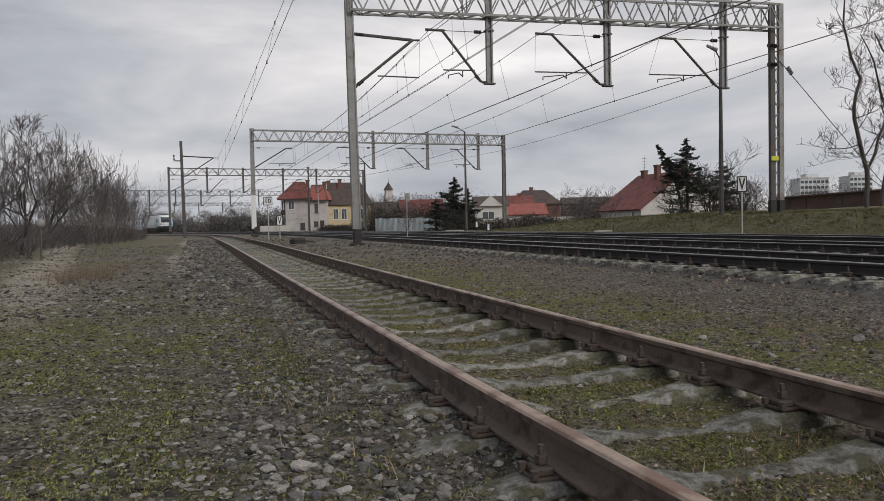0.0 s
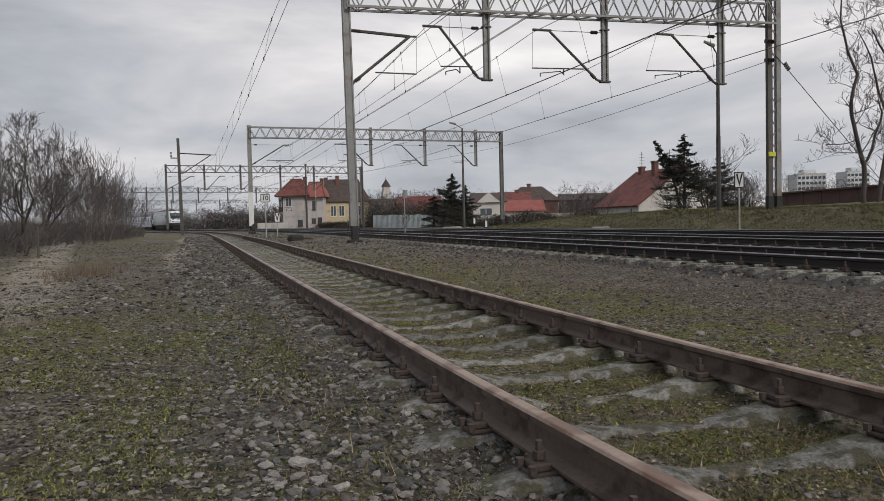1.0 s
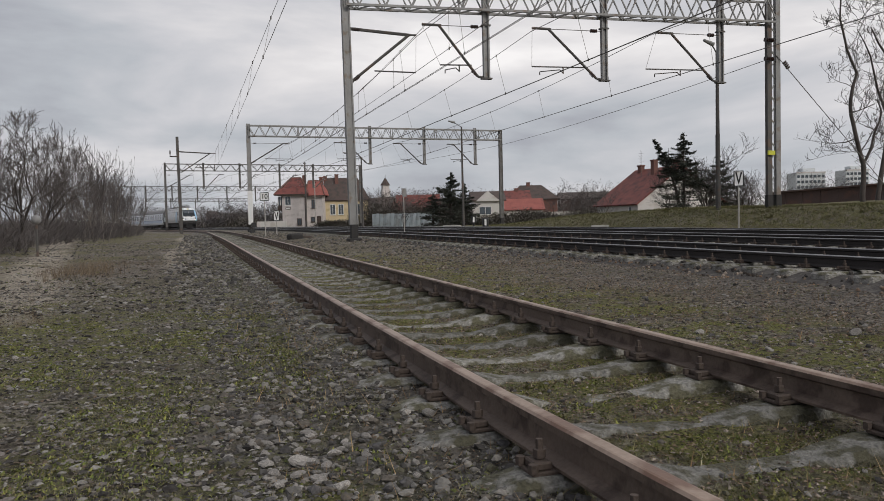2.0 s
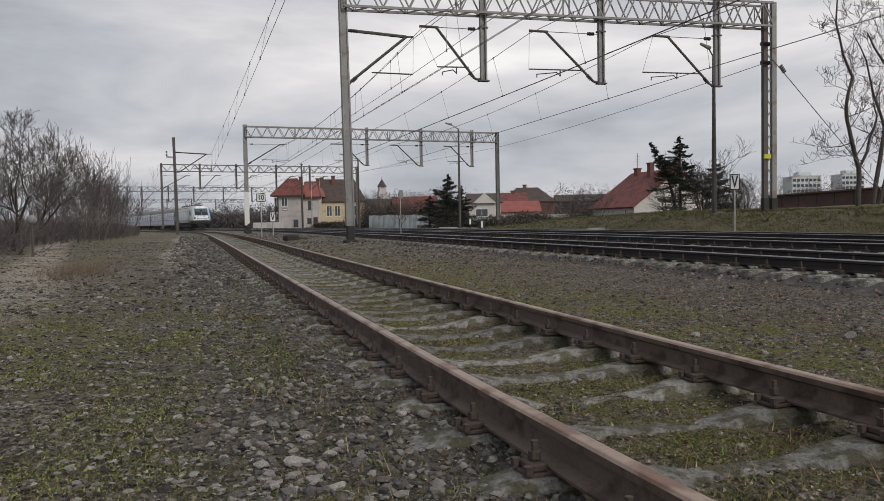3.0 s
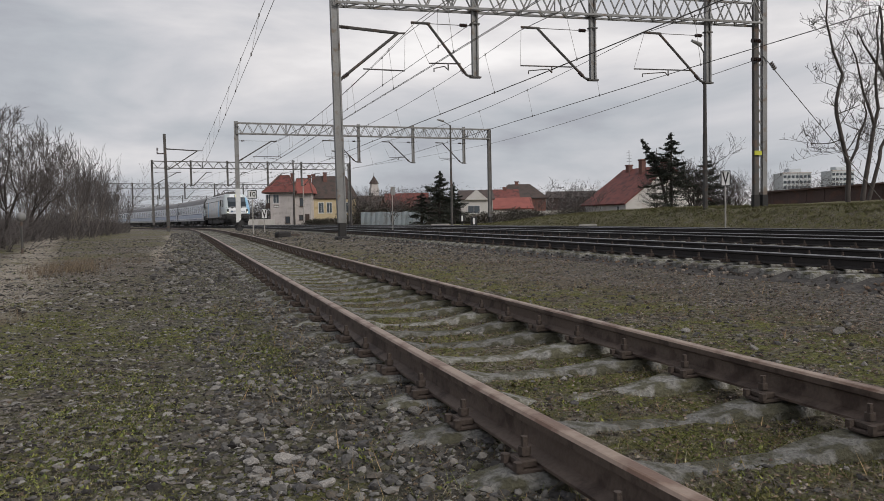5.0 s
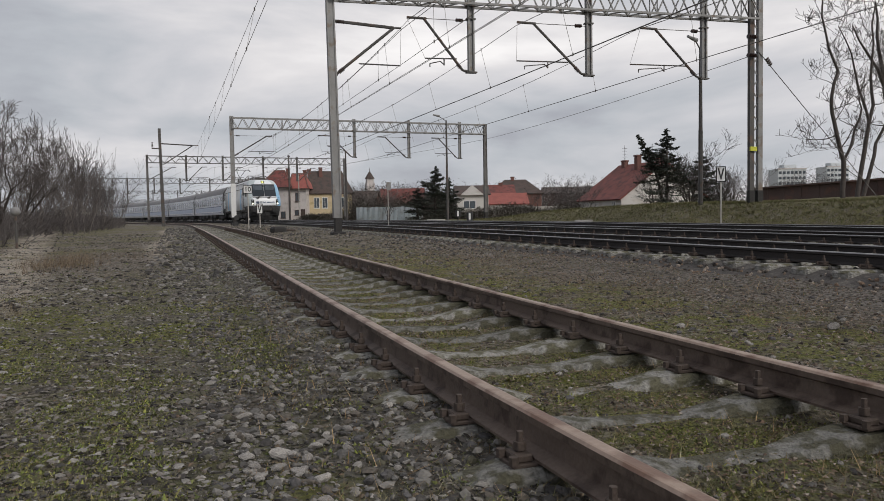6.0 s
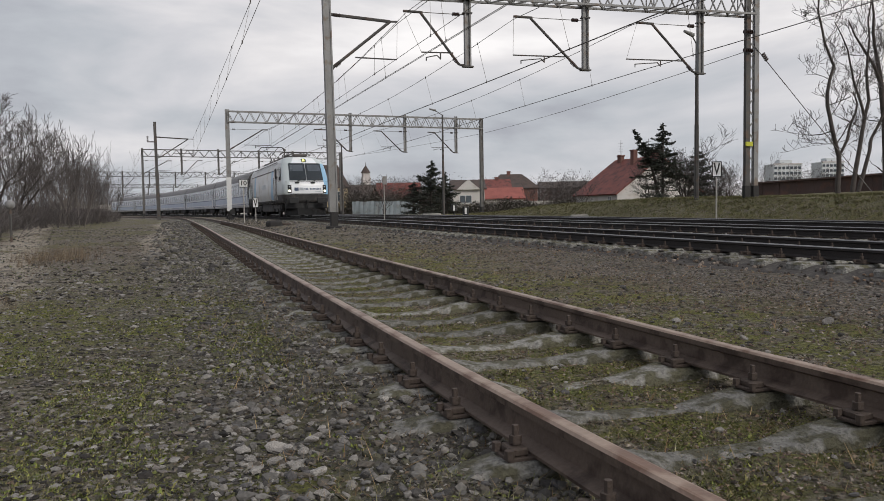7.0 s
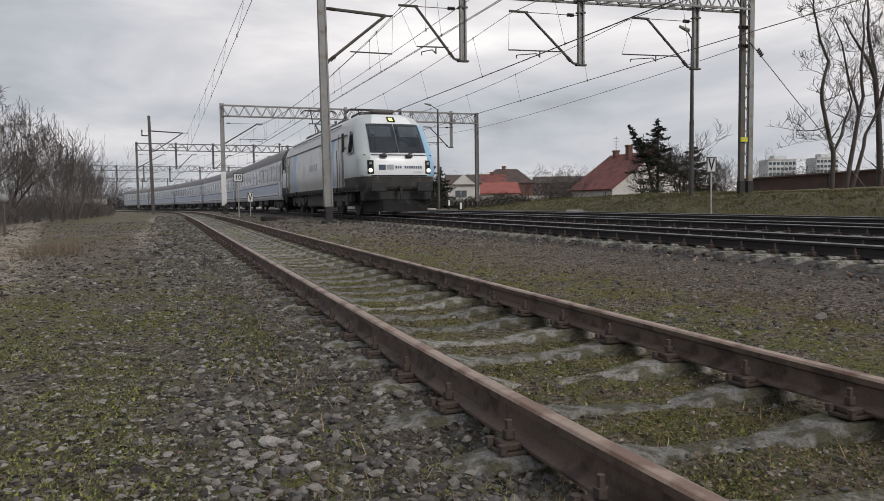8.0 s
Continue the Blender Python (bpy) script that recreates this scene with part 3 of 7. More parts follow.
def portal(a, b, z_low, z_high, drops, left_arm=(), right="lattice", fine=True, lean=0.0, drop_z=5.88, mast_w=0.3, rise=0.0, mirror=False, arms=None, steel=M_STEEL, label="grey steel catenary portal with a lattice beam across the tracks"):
    """A gantry from foot a to foot b. drops: distances along the beam at which posts hang; arms: knee, tip and registration tube of each."""
    a, b = Vector(a), Vector(b)
    flat = Vector((b.x - a.x, b.y - a.y, 0))
    length = flat.length
    ax = flat.normalized()
    back = Vector((-ax.y, ax.x, 0))
    up = Vector((0, 0, 1))
    th = empty("catenary_portal", None, label=label, category="catenary portal", group="portals over the tracks")
    solid_mast(th, a, Vector((a.x + lean, a.y, z_high + 0.15)), mast_w, mast_w * 0.9, steel)
    if right == "lattice":
        lattice_mast(th, b, z_high + rise + 0.1 - b.z, 0.4, ax)
    else:
        solid_mast(th, b, Vector((b.x, b.y, z_high + rise + 0.1)), mast_w * 0.95, mast_w * 0.85, M_STEELFAR)
    deep = 0.55
    start = Vector((a.x + lean * 0.95, a.y, 0))
    end = Vector((b.x, b.y, rise))
    step = 0.46 if fine else 0.7
    n = int(length / step)
    for s in (-1, 1):
        for z in (z_low, z_high):
            bm = bmesh.new()
            bar(bm, start + back * (s * deep / 2) + up * z, end + back * (s * deep / 2) + up * z, 0.07, 0.08)
            part("beam_chord", bm, steel, th)
        bars = []
        for i in range(n):
            p0, p1 = start.lerp(end, i / n), start.lerp(end, (i + 1) / n)
            z0, z1 = (z_low, z_high) if i % 2 else (z_high, z_low)
            bars.append((p0 + back * (s * deep / 2) + up * z0, p1 + back * (s * deep / 2) + up * z1))
            if i % 9 == 0:
                bars.append((p0 + back * (s * deep / 2) + up * z_low, p0 + back * (s * deep / 2) + up * z_high))
        lace(th, bars, fine, steel)
    bars = []
    for i in range(0, n):
        p0, p1 = start.lerp(end, i / n), start.lerp(end, (i + 1) / n)
        s = 1 if i % 2 else -1
        bars.append((p0 + back * (s * deep / 2) + up * z_low, p1 - back * (s * deep / 2) + up * z_low))
    lace(th, bars, fine, steel)
    for k, d in enumerate(drops):
        c = start.lerp(end, d / length)
        bm = bmesh.new()
        for s in (-1, 1):
            bar(bm, c + ax * (0.09 * s) + up * drop_z, c + ax * (0.09 * s) + up * (z_high + 0.2), 0.17, 0.055, ax)
        bar(bm, c + up * drop_z, c + up * (z_high + 0.18), 0.02, 0.126, ax)
        post = part("drop_post", bm, steel, th, "hanging steel post")
        for z, half in ((-0.03, 0.2), (rise * d / length + 1.84, 0.17), (2.35, 0.17)):
            bm = bmesh.new()
            bar(bm, c + up * (drop_z + z) - ax * half, c + up * (drop_z + z) + ax * half, 0.2, 0.05)
            part("clamp", bm, M_STEELDARK, post, "dark clamp plate")
        o = ax if mirror else -ax
        knee, tip, reg = arms[k] if arms else (2.0, 2.65, (0.65, 2.8))
        cantilever(th, c + o * 0.05 + up * drop_z, o, knee, tip, 1.82, reg)
    if left_arm:
        knee, tip, reg, heavy = left_arm
        cantilever(th, start + ax * 0.12 + up * (5.62 if heavy else 5.9), ax, knee, tip, 1.73, reg, 0.1, heavy)
    return th


portal((5.45, 26.15, 0.2), (22.5, 24.95, 1.06), 8.25, 9.17, (5.06, 9.72, 14.7), (2.12, 2.38, (0.86, 2.34), True), lean=-0.12, rise=0.14,
       arms=((1.70, 2.32, (0.5, 1.68)), (2.2, 2.84, (0.8, 2.88)), (2.12, 2.76, (0.74, 3.22))))
portal((4.9, 65.7, 0.3), (28.05, 66.3, 0.4), 8.22, 9.1, (10.5, 15.57, 20.57), (2.75, 3.2, (1.2, 3.5), False), right="solid", mast_w=0.36, drop_z=5.95,
       arms=((2.1, 3.2, (0.8, 2.9)), (2.2, 2.9, (0.8, 2.2)), (2.1, 2.75, (0.8, 2.4))), label="distant grey catenary portal with four bracket arms")
portal((-2.9, 107.2, 0.2), (24.0, 109.8, 0.2), 8.2, 9.1, (4.9, 9.7, 15.2, 20.0), (3.0, 3.5, (1.2, 3.4), False), right="solid", fine=False, mirror=True, steel=M_STEELFAR, label="far grey catenary portal over the curve")
portal((-17.0, 161.0, 0.2), (22.0, 168.0, 0.2), 8.0, 8.9, (4.0, 9.0, 14.0, 19.0, 25.0, 31.0), (2.6, 3.1, (1.2, 3.0), False), right="solid", fine=False, mirror=True, steel=M_STEELFAR, label="far grey catenary portal near the station")
portal((-36.0, 226.0, 0.2), (18.0, 240.0, 0.2), 8.0, 8.9, (6.0, 12.0, 18.0, 25.0, 32.0, 39.0, 46.0), (2.6, 3.1, (1.2, 3.0), False), right="solid", fine=False, mirror=True, steel=M_STEELFAR, label="hazy far catenary portal near the station")


def wire_run(name, knots, r, label, sag=0.0, parts=8):
    """One wire through its supports, hanging between them."""
    bm = bmesh.new()
    line = [Vector(knots[0])]
    for a, b in zip(knots, knots[1:]):
        a, b = Vector(a), Vector(b)
        for i in range(1, parts + 1):
            t = i / parts
            line.append(a.lerp(b, t) - Vector((0, 0, sag * 4 * t * (1 - t))))
    last = None
    for i, p in enumerate(line):
        d = (line[min(i + 1, len(line) - 1)] - line[max(i - 1, 0)]).normalized()
        side = d.cross(Vector((0, 0, 1)))
        side = side.normalized() if side.length > 1e-4 else Vector((1, 0, 0))
        up = side.cross(d)
        ring = [bm.verts.new(p + (side * cx + up * cz) * r) for cx, cz in ((1, 0), (0, 1), (-1, 0), (0, -1))]
        if last:
            for k in range(4):
                bm.faces.new((last[k], last[(k + 1) % 4], ring[(k + 1) % 4], ring[k]))
        last = ring
    return tagged(part(name, bm, M_WIRE), label, "wire", "overhead wires")


def droppers(run_c, run_m, sag, r=0.007):
    for (a, b), (c, d) in zip(zip(run_c, run_c[1:]), zip(run_m, run_m[1:])):
        a, b, c, d = Vector(a), Vector(b), Vector(c), Vector(d)
        n = max(4, int((b - a).length / 6.5))
        for i in range(n):
            t = (i + 0.5) / n
            bm = bmesh.new()
            low, high = a.lerp(b, t), c.lerp(d, t) - Vector((0, 0, sag * 4 * t * (1 - t)))
            rod(bm, low, high, r, sides=4, cap=False)
            for e in (low, high):
                rod(bm, e - Vector((0, 0, 0.05)), e + Vector((0, 0, 0.05)), 0.022, sides=5)
            tagged(part("dropper", bm, M_WIRE), "thin vertical dropper wire of the catenary", "wire", "droppers of the overhead line")


def track_wires(x0, near, second, sag=0.6, twin=True):
    """Contact and messenger wires of one track; near, second: (contact x, z, messenger x, z) at the first two portals."""
    low, high = [(near[0] + 0.25, -36, near[1])], [(near[2] + 0.1, -36, near[3])]
    for (cx, cz, mx, mz), y in ((near, 25.75), (second, 66.0)):
        low.append((cx, y, cz))
        high.append((mx, y, mz))
    for k, y in enumerate((108, 164, 230)):
        p, a = on_track(x0, y)
        low.append((p.x + (0.15 if k % 2 else -0.15), p.y, 5.95))
        high.append((p.x, p.y, 7.6))
    wire_run("contact_wire", low, 0.011, "copper contact wire over the main track", 0.0, 1)
    if twin:
        wire_run("contact_wire", [(x + 0.09, y, z + 0.02) for x, y, z in low], 0.011, "twin copper contact wire over the main track", 0.0, 1)
    wire_run("messenger_wire", high, 0.013, "sagging messenger wire over the main track", sag, 10)
    droppers(low[:4], high[:4], sag)


track_wires(TRACKS[0], (8.28, 5.96, 8.1, 7.66), (8.1, 6.0, 8.1, 7.68))
track_wires(TRACKS[1], (12.62, 5.96, 12.2, 7.68), (12.3, 6.05, 12.2, 7.72))
track_wires(TRACKS[2], (17.55, 6.03, 17.3, 7.82), (17.9, 6.05, 17.5, 7.76))
# the second pair over the near track, which changes sections here, and the pair over the siding
second_low = [(7.95, -36, 6.6), (7.87, 26, 6.12), (7.95, 66, 6.1)]
second_high = [(7.95, -36, 7.9), (7.87, 26, 7.33), (7.95, 66, 7.5)]
wire_run("contact_wire", second_low, 0.011, "second contact wire beside the near main track", 0.0, 1)
wire_run("messenger_wire", second_high, 0.013, "second messenger wire beside the near main track", 0.5, 8)
droppers(second_low, second_high, 0.5)
siding_low = [(2.1, -40, 5.85), (2.42, 74, 5.85), (-1.0, 110, 5.9), (-13.0, 162, 5.9)]
siding_high = [(2.8, -40, 7.4), (2.35, 74, 7.4), (-1.0, 110, 7.4), (-13.0, 162, 7.4)]
wire_run("contact_wire", siding_low, 0.008, "contact wire over the siding", 0.0, 1)
wire_run("messenger_wire", siding_high, 0.008, "sagging messenger wire over the siding", 0.35, 10)
droppers(siding_low[:2], siding_high[:2], 0.35)
# feeder that ends at the lattice mast
wire_run("feeder_wire", [(22.2, 24.9, 6.93), (28.0, 66.2, 7.75), (22.0, 110, 8.2), (20.0, 166, 8.2)], 0.013, "feeder wire anchored on the lattice mast", 0.2, 8)
wire_run("guy_wire", [(22.6, 24.85, 7.1), (27.9, 23.45, 0.75)], 0.018, "steel guy wire bracing the lattice mast", 0.0, 1)


def siding_mast():
    th = empty("catenary_mast", None, label="slightly leaning concrete catenary mast beside the siding", category="catenary mast")
    bm = bmesh.new()
    base, top = Vector((-0.75, 74.0, 0.0)), Vector((-0.86, 74.0, 9.0))
    bar(bm, base, base.lerp(top, 0.5), 0.32, 0.3)
    bar(bm, base.lerp(top, 0.5), top, 0.27, 0.25)
    part("pole", bm, M_STEELDARK, th)
    cantilever(th, (-0.75, 74.0, 5.75), (1, 0, 0), 2.75, 3.25, 1.75, (1.4, 3.1), 0.3, True, 0.045)
    bm = bmesh.new()
    for k in range(4):
        rod(bm, (-1.5, 74, 7.3 + 0.12 * k), (-1.5, 74, 7.38 + 0.12 * k), 0.09, 0.06, sides=8)
    rod(bm, (-0.75, 74, 7.2), (-1.55, 74, 7.2), 0.05)
    part("insulator", bm, M_INSUL, th, "brown post insulator")


siding_mast()

# ---- the train ----
M_SILVER = mat("silver_grey_locomotive_paint", (0.60, 0.60, 0.60), 0.3, 0.25, 0.07, 0.6, 14, 0.02, (0.50, 0.47, 0.43), 0.58)
M_FRONT = mat("white_locomotive_paint", (0.86, 0.88, 0.90), 0.3, 0, 0.04, 1.5, 25, 0.01)
M_PILLAR = mat("pale_silver_locomotive_paint", (0.58, 0.63, 0.63), 0.3, 0.1, 0.05, 1.5, 25, 0.01)
M_BLUE = mat("light_blue_livery_paint", (0.28, 0.50, 0.70), 0.35, 0, 0.06, 1.5, 25, 0.01)
M_UNDER = mat("dark_underframe", (0.075, 0.073, 0.072), 0.75, 0.1, 0.35, 2, 30, 0.2, (0.13, 0.115, 0.104), 0.6)
M_GLASS = mat("dark_cab_glass", (0.07, 0.085, 0.10), 0.05, 0, 0.05, 2, 10, 0.0, spec=0.8)
M_ROOFGREY = mat("sooty_roof", (0.13, 0.12, 0.115), 0.7, 0, 0.2, 1.5, 25, 0.05)
M_COACH = mat("light_grey_coach_paint", (0.74, 0.75, 0.78), 0.4, 0, 0.06, 1.0, 20, 0.02)
M_COACHBLUE = mat("pale_blue_coach_band", (0.52, 0.58, 0.70), 0.4, 0, 0.08, 1.0, 20, 0.02)
M_COACHROOF = mat("grey_coach_roof", (0.26, 0.255, 0.255), 0.7, 0, 0.15, 1.0, 20, 0.05)
M_LAMP = glow("lit_headlamp", (1.0, 0.97, 0.80), 1.6)
M_LAMPTOP = glow("lit_top_lamp", (0.95, 0.95, 0.30), 1.2)
M_RED = mat("dark_blue_lettering", (0.12, 0.16, 0.26), 0.4, 0, 0.1, 3, 30, 0.0)
M_FRONTDARK = mat("black_buffer_steel", (0.022, 0.022, 0.023), 0.7, 0.1, 0.3, 3, 30, 0.1, (0.05, 0.047, 0.044), 0.6)
# Tone of the reflection painted on the windscreen.
M_SCREENREFLECT = mat("blue_grey_painted_reflection", (0.17, 0.20, 0.235), 0.12, 0, 0.1, 3, 30, 0.0, spec=0.8)
M_NAVY = mat("navy_coach_stripe", (0.07, 0.10, 0.22), 0.4, 0, 0.08, 1.0, 20, 0.02)
M_PALEEMBLEM = mat("pale_grey_emblem", (0.55, 0.58, 0.62), 0.4, 0, 0.05, 3, 30, 0.0)
M_PANE = mat("coach_window_glass", (0.16, 0.18, 0.21), 0.08, 0, 0.15, 1.0, 8, 0.0, spec=0.9)

LOCO_LEN = 19.4
# height: set-back of the nose, half width, corner radius
SLICES = [(0.62, 0.42, 1.28, 0.45), (0.95, 0.22, 1.42, 0.50), (1.44, 0.05, 1.48, 0.50), (1.5, 0.02, 1.49, 0.50), (2.0, 0.08, 1.49, 0.52), (2.2, 0.13, 1.49, 0.54), (2.28, 0.20, 1.48, 0.55),
          (2.6, 0.40, 1.46, 0.60), (3.0, 0.66, 1.42, 0.64), (3.3, 0.88, 1.36, 0.66), (3.5, 1.06, 1.29, 0.66), (3.72, 1.34, 1.17, 0.64), (3.86, 1.75, 1.0, 0.6), (3.95, 2.3, 0.75, 0.5)]


def slice_at(z):
    for a, b in zip(SLICES, SLICES[1:]):
        if z <= b[0]:
            k = (z - a[0]) / (b[0] - a[0])
            return [a[i] + (b[i] - a[i]) * k for i in range(1, 4)]
    return list(SLICES[-1][1:])


def nose_y(x, z):
    """How far forward the nose reaches at that offset and height."""
    back, w, r = slice_at(z)
    y = LOCO_LEN / 2 - back - 0.10 * (x / w) ** 2
    over = abs(x) - (w - r)
    if over > 0:
        y -= r - math.sqrt(max(0, r * r - over * over))
    return y


def loco_ring(z):
    back, w, r = slice_at(z)
    half = []
    n = 7
    for i in range(5):
        x = (w - r) * i / 5
        half.append((x, nose_y(x, z)))
    for i in range(n + 1):
        x = w - r + r * math.sin(math.pi / 2 * i / n)
        half.append((x, nose_y(min(x, w - 1e-5), z)))
    for y in (7.0, 6.2, 5.2, 4.2, 2.0):
        half.append((w, y))
    q = half + [(x, -y) for x, y in half[::-1]]
    return q + [(-x, y) for x, y in q[::-1][1:-1]]


def loco_patch(name, x0, x1, z0, z1, material, parent, lift=0.012, label="", nx=8, nz=5, skew=0.0):
    """A pane or panel that follows the nose."""
    bm = bmesh.new()
    rows = []
    for j in range(nz + 1):
        z = z0 + (z1 - z0) * j / nz
        k = 1 - skew * j / nz
        rows.append([bm.verts.new((x * k, nose_y(x * k, z) + lift, z + lift * 0.4)) for x in (x0 + (x1 - x0) * i / nx for i in range(nx + 1))])
    for a, b in zip(rows, rows[1:]):
        for i in range(nx):
            bm.faces.new((a[i], b[i], b[i + 1], a[i + 1]))
    edge = bmesh.ops.solidify(bm, geom=bm.faces[:], thickness=0.008)
    bmesh.ops.recalc_face_normals(bm, faces=bm.faces[:])
    return part(name, bm, material, parent, label)


def wheelset(parent, y, radius, name="wheelset"):
    """An axle with two wheels, turning about its middle."""
    bm = bmesh.new()
    for s in (-1, 1):
        rod(bm, (s * 0.69, 0, 0), (s * 0.82, 0, 0), radius, sides=20)
        rod(bm, (s * 0.66, 0, 0), (s * 0.69, 0, 0), radius + 0.03, sides=20)
        for k in range(3):
            a = k * 2 * math.pi / 3
            box(bm, (s * 0.825 - 0.012, math.cos(a) * radius * 0.6 - 0.05, math.sin(a) * radius * 0.6 - 0.05), (s * 0.825 + 0.012, math.cos(a) * radius * 0.6 + 0.05, math.sin(a) * radius * 0.6 + 0.05))
    rod(bm, (-0.7, 0, 0), (0.7, 0, 0), 0.09, sides=8)
    ob = part(name, bm, M_UNDER, parent, "steel wheels on their axle")
    ob.location = (0, y, radius)
    return ob


def bogie(parent, y, base, radius, width=1.12):
    bm = bmesh.new()
    for s in (-1, 1):
        box(bm, (s * width - 0.1, y - base / 2 - 0.55, radius - 0.02), (s * width + 0.1, y + base / 2 + 0.55, radius + 0.26), 0.03)
        box(bm, (s * width - 0.12, y - 0.5, radius - 0.22), (s * width + 0.12, y + 0.5, radius + 0.1), 0.03)
        for e in (-1, 1):
            box(bm, (s * width - 0.16, y + e * base / 2 - 0.24, radius - 0.2), (s * width + 0.16, y + e * base / 2 + 0.24, radius + 0.24), 0.05)
            for d in (-0.33, 0.33):
                rod(bm, (s * width, y + e * base / 2 + d, radius + 0.1), (s * width, y + e * base / 2 + d, radius + 0.45), 0.1, sides=8)
        rod(bm, (s * width, y - 0.3, radius + 0.2), (s * width, y - 0.3, radius + 0.6), 0.14, sides=8)
        rod(bm, (s * width, y + 0.3, radius + 0.2), (s * width, y + 0.3, radius + 0.6), 0.14, sides=8)
    box(bm, (-width, y - 0.35, radius - 0.05), (width, y + 0.35, radius + 0.3))
    return part("bogie", bm, M_UNDER, parent, "dark bogie frame")


def pantograph(parent, y, high):
    th = None
    bm = bmesh.new()
    for s in (-1, 1):
        bar(bm, (s * 0.5, y - 0.7, 4.16), (s * 0.5, y + 0.7, 4.16), 0.06, 0.06)
    for e in (-0.7, 0.7):
        bar(bm, (-0.5, y + e, 4.16), (0.5, y + e, 4.16), 0.06, 0.06)
        for s in (-1, 1):
            rod(bm, (s * 0.5, y + e, 3.94), (s * 0.5, y + e, 4.15), 0.06, sides=8)
    base = part("pantograph", bm, M_UNDER, parent, "dark pantograph on the roof")
    bm = bmesh.new()
    if high:
        rod(bm, (0, y + 0.5, 4.2), (0, y - 0.95, 4.95), 0.05, 0.04)
        for s in (-1, 1):
            rod(bm, (s * 0.12, y - 0.95, 4.95), (s * 0.45, y + 0.15, 5.5), 0.03, 0.025)
        rod(bm, (0.05, y - 0.35, 4.2), (0.05, y - 0.85, 4.85), 0.02)
        top = 5.5
    else:
        rod(bm, (0, y + 0.5, 4.2), (0, y - 0.95, 4.26), 0.05, 0.04)
        for s in (-1, 1):
            rod(bm, (s * 0.12, y - 0.95, 4.26), (s * 0.45, y + 0.15, 4.3), 0.03, 0.025)
        top = 4.3
    part("arm", bm, M_UNDER, base)
    bm = bmesh.new()
    for e in (-0.15, 0.15):
        pts = [(-0.98, -0.18), (-0.8, 0.0), (0.8, 0.0), (0.98, -0.18)]
        for (xa, za), (xb, zb) in zip(pts, pts[1:]):
            rod(bm, (xa, y + 0.15 + e, top + 0.05 + za), (xb, y + 0.15 + e, top + 0.05 + zb), 0.025)
    part("contact_strip", bm, M_UNDER, base)


